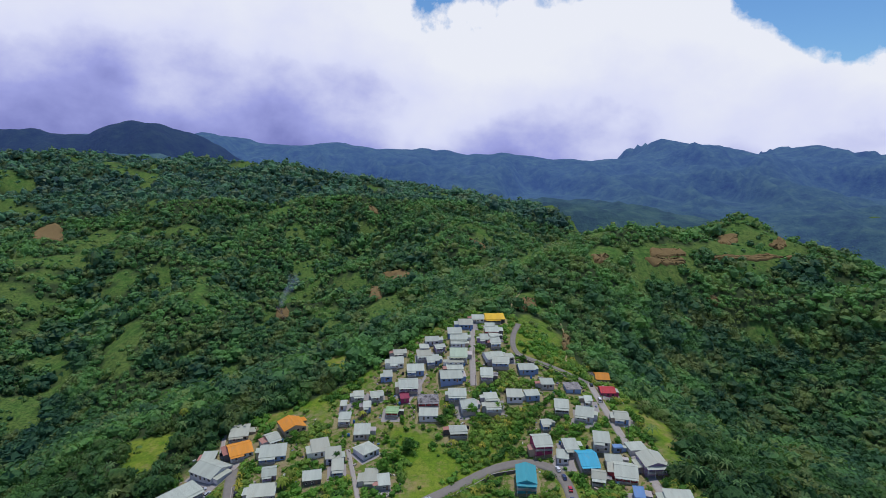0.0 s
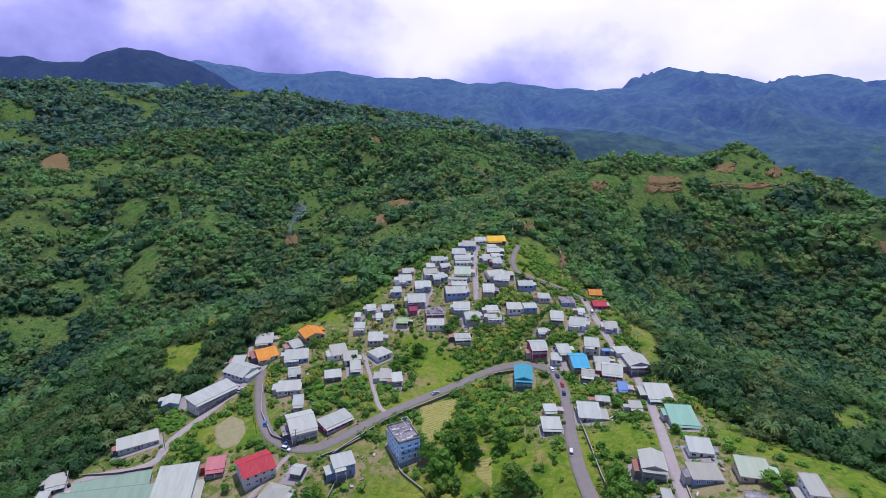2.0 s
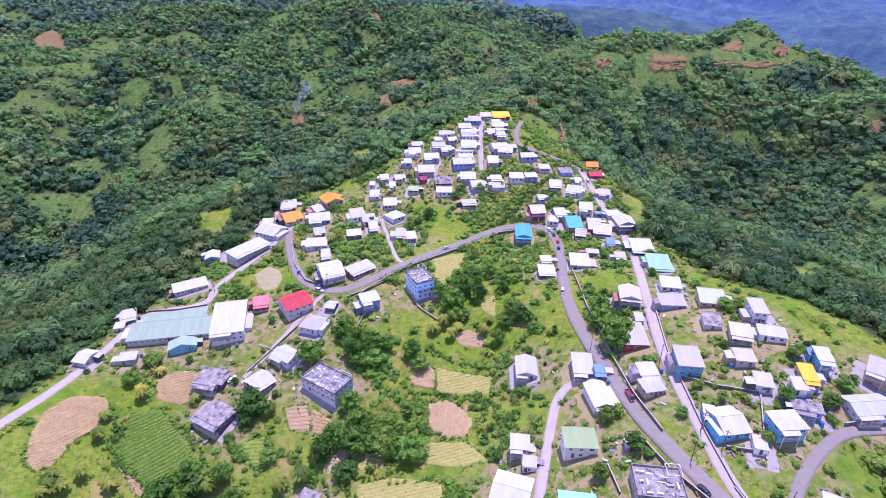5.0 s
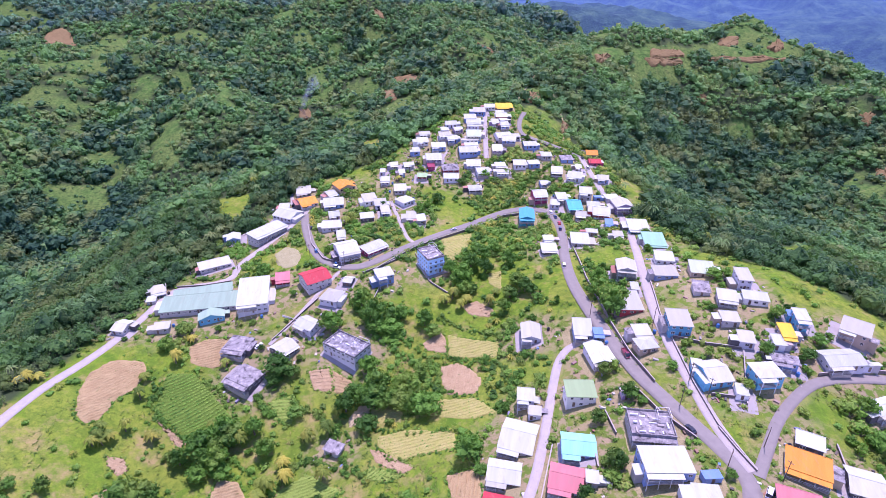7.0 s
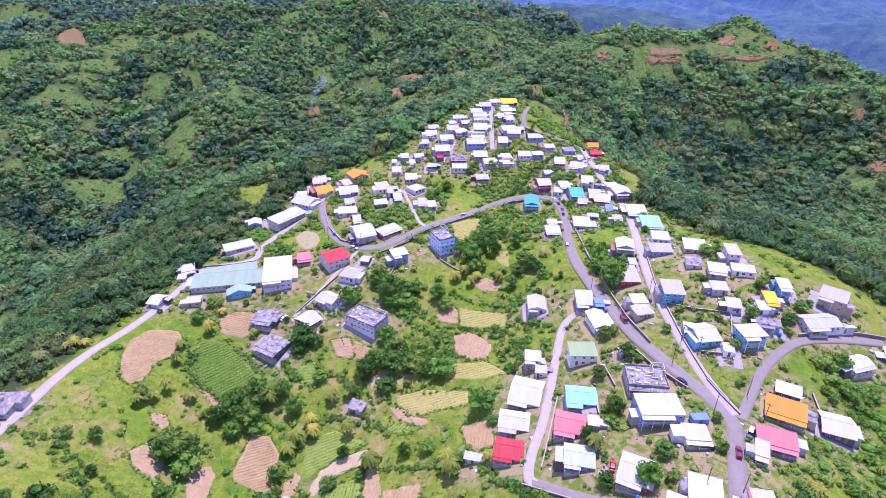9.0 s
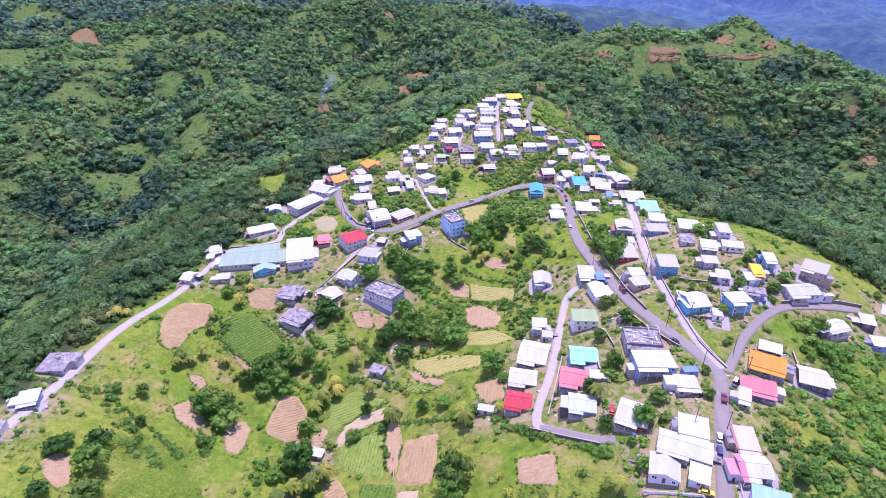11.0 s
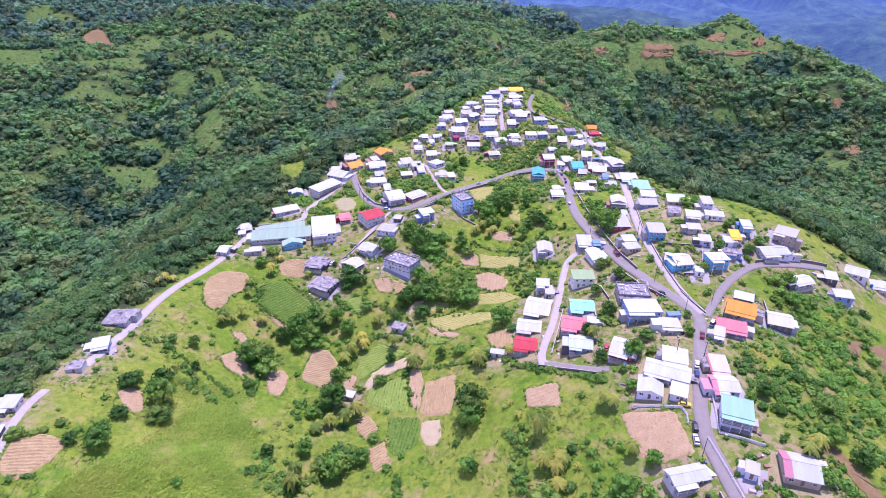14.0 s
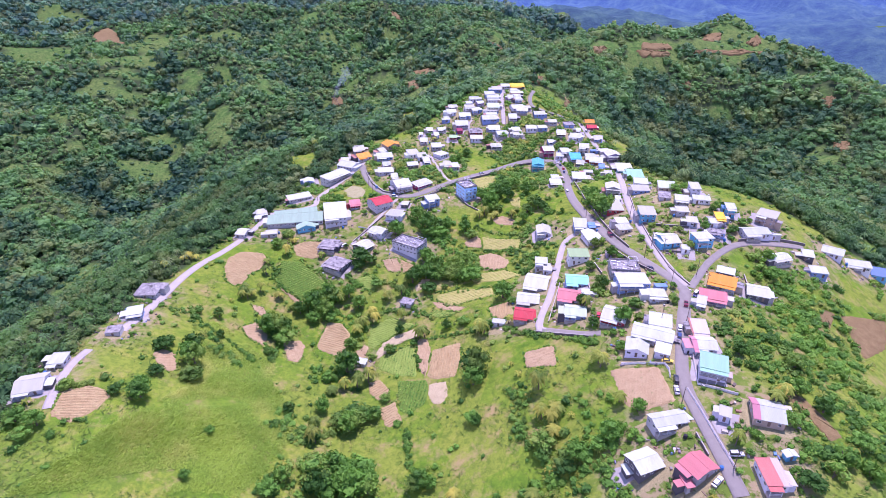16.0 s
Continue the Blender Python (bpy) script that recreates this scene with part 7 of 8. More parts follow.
plant("palm", 81.8, 467.5, 4.0)
plant("palm", 150.6, 512.0, 4.0)
plant("palm", -20.8, 498.7, 5.0)

# shrubs and small trees between the houses and along the plots
sx, sy = rng.uniform(-180, 260, 2600), rng.uniform(90, 610, 2600)
fit_in = inside(VILLAGE, sx, sy) & clear_of(sx, sy, 1.6) & ((sy > 262) | (sx > 112))
dense = folds(sx, sy, 40, 60, 3) > -0.02
sx, sy = sx[fit_in & dense], sy[fit_in & dense]
for k in range(min(290, len(sx))):
    plant("shrub", float(sx[k]), float(sy[k]), float(rng.uniform(0.9, 2.6)))
# small garden trees close to the houses
for k, (hx, hy, hr) in enumerate(TAKEN):
    for j in range(2):
        a = rng.uniform(0, 6.28)
        tx, ty = hx + math.cos(a) * (hr + 2.2), hy + math.sin(a) * (hr + 2.2)
        if rng.random() < 0.6 and clear_of(np.array([tx]), np.array([ty]), 1.2)[0]:
            plant("round" if rng.random() < 0.55 else "shrub", float(tx), float(ty), float(rng.uniform(1.6, 3.2)))

# thickets of bushes, young trees and bananas between the plots
wx, wy = rng.uniform(-185, 265, 100000), rng.uniform(85, 600, 100000)
keep = inside(VILLAGE, wx, wy)
wx, wy = wx[keep], wy[keep]
wild = folds(wx, wy, 30, 70, 4)
grown = within(THICKETS, wx, wy, 3.0)
upper = ramp(wy, 335, 415)
chance = np.where(grown & (wild > -0.22), 0.27, 0.05 * (wild > 0.27) * (1 - upper) + 0.5 * upper * (wild > -0.12) + 0.02)
keep = (rng.random(len(wx)) < chance) & (grown | ~within(CANE, wx, wy, 2.0))
wx, wy, grown = wx[keep], wy[keep], grown[keep]
keep = clear_of(wx, wy, 1.5)
wx, wy, grown = wx[keep], wy[keep], grown[keep]
wr = np.where(grown, rng.uniform(0.9, 2.5, len(wx)), np.where(wy > 330, rng.uniform(0.8, 2.9, len(wx)), rng.uniform(0.6, 2.0, len(wx))))
spots = np.column_stack([wx, wy, ground(wx, wy) + wr * 0.2, wr, rng.uniform(0.6, 1.25, len(wx))])
pick = rng.random(len(wx))
scatter("undergrowth", "thickets of bright green bushes between the plots", "undergrowth", spots[(pick < 0.5) & (wy < 330)], LIGHT + MEDIUM[:4], LEAF_SHRUB, rng)
scatter("undergrowth", "bushes and young trees between the houses", "undergrowth", spots[(pick < 0.4) & (wy >= 330)], COARSE + LIGHT[:4], LEAF_SHRUB, rng)
scatter("thicket", "dark green bushes and young trees in dense thickets", "thicket", spots[(pick >= 0.5) & (pick < 0.9)], COARSE + LIGHT, LEAF_TREE, rng)
plumes = spots[pick >= 0.9]
plumes[:, 3] = np.clip(plumes[:, 3] * 1.2, 1.2, 3.0)
scatter("banana_plants", "banana plants and young palms in the thickets", "banana plants", plumes, FEATHER, LEAF_PALM, rng)

# bushes and potted greens close round the houses
gx_, gy_, gr_ = [], [], []
for hx, hy, hr in TAKEN:
    for _ in range(12):
        a, far = rng.uniform(0, 6.28), hr + rng.uniform(0.2, 5.0)
        gx_.append(hx + math.cos(a) * far)
        gy_.append(hy + math.sin(a) * far)
        gr_.append(rng.uniform(0.45, 1.5))
gx_, gy_, gr_ = np.array(gx_), np.array(gy_), np.array(gr_)
keep = clear_of(gx_, gy_, 0.1)
gx_, gy_, gr_ = gx_[keep], gy_[keep], gr_[keep]
scatter("garden_plants", "bushes and garden plants round the houses", "garden plants", np.column_stack([gx_, gy_, ground(gx_, gy_) + gr_ * 0.2, gr_, rng.uniform(0.7, 1.3, len(gx_))]), LIGHT + COARSE, LEAF_SHRUB, rng)

# rough grass between the plots
tx, ty = rng.uniform(-170, 190, 60000), rng.uniform(90, 420, 60000)
rough = folds(tx, ty, 16, 95, 4)
keep = inside(VILLAGE, tx, ty) & (rough > -0.03) & (rng.random(len(tx)) < np.clip((420 - ty) / 260, 0.1, 0.85))
tx, ty = tx[keep], ty[keep]
keep = clear_of(tx, ty, 0.4) & ~within(CANE, tx, ty, 3.0)
tx, ty = tx[keep], ty[keep]
scatter("rough_grass", "rough tufts of grass between the plots", "grass", np.column_stack([tx, ty, ground(tx, ty), rng.uniform(0.4, 1.1, len(tx)), np.full(len(tx), 0.7)]), TUSSOCK, LEAF_WEED, rng)

# the tall cane on the lower slope, in ridges that run across it
tx, ty = rng.uniform(-170, -20, 120000), rng.uniform(90, 260, 120000)
keep = inside(VILLAGE, tx, ty) & within(CANE, tx, ty, 3.0)
tx, ty = tx[keep], ty[keep]
ridge = folds(tx * 0.5 - ty * 0.85, tx * 0.25, 9, 99, 2)
keep = clear_of(tx, ty, 0.4) & (ridge > -0.3)
tx, ty, ridge = tx[keep], ty[keep], ridge[keep]
tr = rng.uniform(0.5, 0.95, len(tx)) * (1.0 + 0.8 * ridge)
scatter("tall_cane", "tall yellow-green cane grass on the slope", "cane", np.column_stack([tx, ty, ground(tx, ty), tr, np.full(len(tx), 1.15) + 1.5 * ridge]), TUSSOCK, LEAF_CANE, rng, np.clip(0.46 + 0.7 * ridge + 0.8 * folds(tx, ty, 14, 44, 4) + rng.normal(0, 0.2, len(tx)), 0, 1))

# planted rows on the plots and weeds along their borders
rows, fringe = [], []
for kind, p, turn in FIELD_LIST:
    c = p.mean(0)
    if math.hypot(*c) > 450:
        continue
    if kind in ("crop", "maize", "tilled", "dark"):
        gap = ROWS[kind][0]
        reach = np.abs(p - c).sum(1).max()
        ax, ay = np.meshgrid(np.arange(-reach, reach, 0.75), np.arange(-reach, reach, gap))
        ax, ay = ax.ravel() + rng.normal(0, 0.15, ax.size), ay.ravel()
        ay = ay + 0.35 * np.sin(ax * 0.17 + ay * 0.3) + rng.normal(0, 0.1, ay.size)
        a = radians(turn)
        qx, qy = c[0] + ax * math.cos(a) - ay * math.sin(a), c[1] + ax * math.sin(a) + ay * math.cos(a)
        ok = inside(c + (p - c) * 0.95, qx, qy) & (rng.random(len(qx)) < {"tilled": 0.1, "maize": 0.3, "crop": 0.8, "dark": 0.9}[kind])
        r = {"dark": 0.5, "tilled": 0.2, "maize": 0.3}.get(kind, 0.36)
        rows.append(np.column_stack([qx[ok], qy[ok], ground(qx[ok], qy[ok]) + 0.3, np.full(ok.sum(), r) * rng.uniform(0.7, 1.3, ok.sum()), rng.uniform(0.8, 1.4, ok.sum())]))
    if kind not in ("pitch", "scar"):
        for a, b in zip(p, np.roll(p, -1, 0)):
            n = int(np.hypot(*(b - a)) / 0.8)
            q = a + (b - a) * rng.random((n, 1)) + rng.normal(0, 0.3, (n, 2))
            q = c + (q - c) * 1.04
            q = q[folds(q[:, 0], q[:, 1], 14, 90, 2) > 0.0]
            fringe.append(np.column_stack([q, ground(q[:, 0], q[:, 1]) + 0.1, rng.uniform(0.3, 0.8, len(q)), rng.uniform(0.6, 1.1, len(q))]))
scatter("crop_rows", "rows of young green crops on the plots", "crops", np.vstack(rows), [lumpy(1, rng, 0.4, 3) for _ in range(4)], LEAF_SHRUB, rng)
scatter("weeds", "low weeds along the edges of the plots", "weeds", np.vstack(fringe), COARSE, LEAF_SHRUB, rng)


def hedgerow(pts):
    """A leafy hedge along a line, uneven in height and width."""
    p = np.array(pts)
    run = np.r_[0, np.cumsum(np.hypot(*np.diff(p, axis=0).T))]
    at = rng.uniform(0, run[-1], int(run[-1] * 1.9))
    x, y = np.interp(at, run, p[:, 0]) + rng.normal(0, 0.7, len(at)), np.interp(at, run, p[:, 1]) + rng.normal(0, 0.7, len(at))
    ok = clear_of(x, y, 0.2) | (rng.random(len(x)) < 0.3)
    x, y = x[ok], y[ok]
    r = rng.uniform(0.6, 1.5, len(x)) * (1 + 0.8 * folds(x, y, 18, 91, 2))
    if len(x):
        scatter("hedgerow", "dense leafy hedge between two plots", "hedge", np.column_stack([x, y, ground(x, y) + r * 0.3, r, rng.uniform(0.7, 1.3, len(x))]), LIGHT, LEAF_HEDGE, rng)


hedgerow([(-1.6, 321.5), (15.8, 307.6), (37.5, 300.7), (48.7, 293.8)])
hedgerow([(6.6, 286.9), (18.4, 290.3), (31.0, 280.7)])
hedgerow([(-6.8, 272.3), (10.9, 266.5), (28.2, 263.0)])
hedgerow([(-9.0, 268.0), (-3.6, 262.5), (6.5, 252.6)])
hedgerow([(21.7, 329.6), (33.1, 320.7), (49.3, 312.6), (57.6, 313.2)])
hedgerow([(-99.2, 281.3), (-90.0, 275.5), (-79.1, 269.6)])
hedgerow([(-86.2, 301.4), (-74.3, 292.3), (-62.1, 277.6)])
hedgerow([(-108.9, 301.5), (-99.5, 289.4), (-102.5, 283.7)])
hedgerow([(-59.5, 292.2), (-52.6, 284.4), (-40.6, 276.4)])
hedgerow([(-42.6, 288.2), (-30.9, 281.3), (-19.3, 271.1)])
hedgerow([(27.7, 262.5), (36.4, 254.9)])
hedgerow([(-37.7, 259.6), (-27.9, 260.5), (-12.4, 252.6)])
hedgerow([(8.4, 269.0), (4.0, 287.3)])
hedgerow([(48.7, 293.8), (50.9, 271.2), (44.4, 266.4)])
hedgerow([(13.0, 306.1), (21.2, 301.2), (19.7, 284.3)])
hedgerow([(-27.8, 348.3), (-10.5, 323.5), (-1.6, 321.5)])
hedgerow([(-35.9, 317.0), (-48.9, 325.4)])
hedgerow([(-85.8, 218.0), (-86.4, 230.6), (-85.6, 238.5)])
hedgerow([(-126.2, 233.0), (-108.6, 224.0), (-92.4, 213.9)])
hedgerow([(-71.8, 259.8), (-59.4, 262.4), (-45.1, 251.1)])
hedgerow([(-50.7, 234.8), (-44.6, 246.8), (-39.2, 254.4)])
hedgerow([(-13.6, 234.9), (-12.1, 209.9)])
hedgerow([(-7.0, 232.2), (24.0, 223.4), (33.8, 214.4)])
hedgerow([(33.6, 212.3), (53.6, 196.3), (65.5, 186.8)])
hedgerow([(28.7, 178.0), (30.0, 168.5), (32.0, 156.9), (31.9, 147.3)])
hedgerow([(-24.0, 185.2), (-15.6, 173.6), (-13.5, 156.0)])
hedgerow([(-147.7, 161.9), (-137.0, 168.8)])
hedgerow([(-137.6, 148.2), (-128.3, 148.8)])
hedgerow([(-157.7, 234.7), (-149.1, 233.9), (-125.2, 233.8)])
hedgerow([(-39.6, 258.7), (-20.6, 263.9), (-7.4, 250.7)])


# ---- yards round the houses ----
YARD_DIRT = soil("yard_dirt", (0.291, 0.246, 0.118), (0.359, 0.31, 0.16))
YARD_CONCRETE = plain("yard_concrete", (0.34, 0.31, 0.29), 0.85, wear=0.5, size=0.7, dirt=(0.26, 0.2, 0.15))


def draped(name, outline, lift, material, label, category):
    """A patch that lies on the land inside an outline."""
    c = outline.mean(0)
    n = len(outline)
    rings = [c + (outline - c) * r for r in (0.05, 0.4, 0.7, 1.0)]
    flat = np.vstack(rings)
    z = sheet(flat[:, 0], flat[:, 1]) + lift + 0.06
    z[-n:] -= lift + 0.15
    faces = [(r * n + k, r * n + (k + 1) % n, (r + 1) * n + (k + 1) % n, (r + 1) * n + k) for r in range(3) for k in range(n)]
    faces.append(tuple(range(n)))
    area = sum(outline[k][0] * outline[(k + 1) % n][1] - outline[(k + 1) % n][0] * outline[k][1] for k in range(n))
    faces = [f[::-1] if area > 0 else f for f in faces[:-1]] + [faces[-1] if area > 0 else faces[-1][::-1]]
    return tagged(new(name, mesh_of(name, np.column_stack([flat, z]), faces, material, True)), label, category, kind="structure")


yard_rng = np.random.default_rng(77)
for hx, hy, turn, hw, hd in PLOTS:
    roll = yard_rng.random()
    x0, x1 = -hw / 2 - yard_rng.uniform(0.8, 4.5), hw / 2 + yard_rng.uniform(0.8, 4.5)
    y0, y1 = -hd / 2 - yard_rng.uniform(1.5, 5.5), hd / 2 + yard_rng.uniform(0.3, 2.5)
    edge = [(x0 + (x1 - x0) * k / 6, y0) for k in range(6)] + [(x1, y0 + (y1 - y0) * k / 5) for k in range(5)] + \
           [(x1 - (x1 - x0) * k / 6, y1) for k in range(6)] + [(x0, y1 - (y1 - y0) * k / 5) for k in range(5)]
    edge = np.array(edge) + yard_rng.normal(0, 0.45 if roll < 0.5 else 0.08, (22, 2))
    c, s = math.cos(radians(turn)), math.sin(radians(turn))
    outline = np.stack([hx + edge[:, 0] * c - edge[:, 1] * s, hy + edge[:, 0] * s + edge[:, 1] * c], 1)
    if roll < 0.55:
        draped("yard", outline, 0.05, YARD_DIRT, "bare trodden earth round the house", "yard")
    elif roll < 0.88:
        draped("yard", outline, 0.06, YARD_CONCRETE, "grey concrete yard round the house", "yard")


# ---- garden and retaining walls ----
def wall_run(kind, height, pts):
    """A wall that follows the land, with a coping on top."""
    p = np.array(pts)
    seg = np.r_[0, np.cumsum(np.hypot(*np.diff(p, axis=0).T))]
    s = np.linspace(0, seg[-1], max(2, int(seg[-1] / 3)))
    q = np.stack([np.interp(s, seg, p[:, 0]), np.interp(s, seg, p[:, 1])], 1)
    t = np.gradient(q, axis=0)
    t /= np.hypot(t[:, 0], t[:, 1])[:, None]
    nrm = np.stack([-t[:, 1], t[:, 0]], 1)
    z = ground(q[:, 0], q[:, 1])
    thing = new("retaining_wall" if kind == "stone" else "garden_wall")
    tagged(thing, "dark rubble retaining wall beside the road" if kind == "stone" else "pale plastered low wall along the road", "wall", "walls of the village")
    for name, half, z0, z1, material in (("masonry", 0.16, -1.2, height, STONE if kind == "stone" else WALLS["w"]), ("coping", 0.2, height, height + 0.1, CONCRETE)):
        verts, faces = [], []
        for (a, b), n, h in zip(q, nrm, z):
            for side, top in ((-1, z0), (1, z0), (1, z1), (-1, z1)):
                verts.append((a + n[0] * half * side, b + n[1] * half * side, h + top))
        for k in range(len(q) - 1):
            for j in range(4):
                faces.append((k * 4 + j, k * 4 + (j + 1) % 4, k * 4 + 4 + (j + 1) % 4, k * 4 + 4 + j))
        faces += [(3, 2, 1, 0), tuple(len(q) * 4 - 4 + j for j in range(4))]
        part(name, mesh_of(name, verts, faces, material), thing)
    return thing


wall_run("stone", 1.6, [(-13.4, 364.4), (7.9, 386.7), (41.4, 412.7), (61.5, 429.0), (79.0, 432.0)])
wall_run("stone", 1.3, [(95.1, 390.3), (92.2, 336.8), (93.4, 298.3), (95.1, 278.0), (98.8, 260.8)])
wall_run("stone", 1.4, [(91.6, 259.7), (96.1, 245.9), (102.9, 234.1)])
wall_run("stone", 0.8, [(117.5, 326.3), (112.3, 296.5), (111.5, 279.7), (111.1, 258.0), (111.9, 239.4), (114.6, 227.2)])
wall_run("stone", 1.2, [(112.1, 281.5), (121.3, 275.1), (133.0, 270.5)])
wall_run("stone", 1.0, [(133.2, 269.5), (124.4, 246.4)])
wall_run("stone", 0.8, [(115.7, 221.4), (113.5, 229.1), (111.5, 238.3)])
wall_run("stone", 1.2, [(114.7, 251.7), (126.0, 248.6)])
wall_run("stone", 1.3, [(154.6, 258.2), (171.7, 261.2), (193.2, 262.3)])
wall_run("stone", 1.5, [(120.0, 495.3), (109.5, 510.6), (92.6, 519.4), (84.3, 526.1)])
wall_run("stone", 1.2, [(-62.1, 425.2), (-54.5, 399.2), (-43.8, 379.6), (-30.6, 371.9)])
wall_run("stone", 1.0, [(-122.6, 364.6), (-107.1, 364.6), (-92.5, 367.5)])
wall_run("stone", 0.9, [(-40.0, 345.9), (-50.0, 331.7), (-58.3, 320.5)])
wall_run("stone", 1.1, [(41.9, 207.3), (52.1, 199.5), (62.6, 192.5)])
wall_run("stone", 1.1, [(48.9, 211.1), (53.4, 223.6), (59.7, 242.1)])
wall_run("stone", 1.2, [(72.3, 243.1), (71.2, 228.5)])
wall_run("stone", 1.2, [(80.0, 240.7), (79.3, 251.8)])
wall_run("stone", 1.0, [(146.2, 231.8), (143.9, 222.1)])
wall_run("plaster", 0.9, [(70.5, 172.7), (86.8, 168.1), (85.4, 161.6)])
wall_run("plaster", 0.9, [(102.8, 184.7), (97.0, 170.5), (93.6, 156.6), (105.3, 150.3)])
wall_run("plaster", 0.8, [(89.3, 155.1), (90.5, 144.9), (91.9, 131.4), (93.1, 123.3)])
wall_run("stone", 1.2, [(85.7, 136.7), (86.7, 128.3)])
wall_run("plaster", 0.8, [(-42.7, 328.6), (-56.7, 335.3)])
wall_run("stone", 1.0, [(7.8, 380.4), (16.1, 354.5), (27.7, 343.4)])
wall_run("stone", 1.0, [(-13.0, 359.5), (-9.3, 352.0), (-11.8, 343.2)])
wall_run("stone", 1.1, [(3.6, 379.6), (-9.4, 368.5), (-19.6, 362.9)])


# ---- vehicles ----
def car_paint(name, colour):
    m, t, b = fresh("paint_" + name, 0.3, 0.0, 0.5)
    v = coords(t)
    t.links.new(blend(t, stops(t, noise_tex(t, v, 0.5, 4), [(0.5, (0, 0, 0)), (0.8, (0.2, 0.2, 0.2))]), colour, (0.3, 0.26, 0.22)), b.inputs["Base Color"])
    b.inputs["Coat Weight"].default_value = 0.4
    return m


PAINT = {"white": car_paint("white", (0.75, 0.75, 0.76)), "navy": car_paint("navy", (0.03, 0.05, 0.14)), "maroon": car_paint("maroon", (0.2, 0.03, 0.05)),
         "black": car_paint("black", (0.02, 0.02, 0.025)), "silver": car_paint("silver", (0.45, 0.46, 0.48)), "yellow": car_paint("yellow", (0.7, 0.5, 0.05)),
         "red": car_paint("red", (0.5, 0.03, 0.04)), "blue": car_paint("blue", (0.05, 0.2, 0.5))}
RUBBER = plain("rubber", (0.025, 0.025, 0.025), 0.9)
STEEL = plain("steel", (0.45, 0.45, 0.46), 0.35, 0.9)
LAMP_GLASS = plain("lamp_glass", (0.7, 0.7, 0.66), 0.15)
TAIL_GLASS = plain("tail_lamp_glass", (0.4, 0.02, 0.02), 0.2)


def loft(sections):
    """Closed body from cross-sections: x along, half widths and heights."""
    bm = bmesh.new()
    rings = []
    for x, w, z0, z1, tuck in sections:
        rings.append([bm.verts.new(p) for p in ((x, -w, z0), (x, w, z0), (x, w, z0 + (z1 - z0) * 0.6), (x, w - tuck, z1), (x, -w + tuck, z1), (x, -w, z0 + (z1 - z0) * 0.6))])
    for a, b in zip(rings, rings[1:]):
        for k in range(6):
            bm.faces.new((a[k], a[(k + 1) % 6], b[(k + 1) % 6], b[k]))
    bm.faces.new(rings[0])
    bm.faces.new(rings[-1][::-1])
    bmesh.ops.recalc_face_normals(bm, faces=bm.faces)
    return bm


def disc(r, w, y):
    bm = bmesh.new()
    n = 14
    a = [[bm.verts.new((q * math.cos(2 * math.pi * k / n), s, q * math.sin(2 * math.pi * k / n))) for k in range(n)] for q, s in ((r * 0.9, y - w), (r, y - w * 0.6), (r, y + w * 0.6), (r * 0.9, y + w))]
    for p, q in zip(a, a[1:]):
        for k in range(n):
            bm.faces.new((p[k], p[(k + 1) % n], q[(k + 1) % n], q[k]))
    bm.faces.new(a[0])
    bm.faces.new(a[-1][::-1])
    bmesh.ops.recalc_face_normals(bm, faces=bm.faces)
    return bm


FORMS = {"car": (4.3, 1.42), "suv": (4.6, 1.75), "van": (4.5, 1.95), "pickup": (5.0, 1.7), "truck": (5.6, 2.1)}


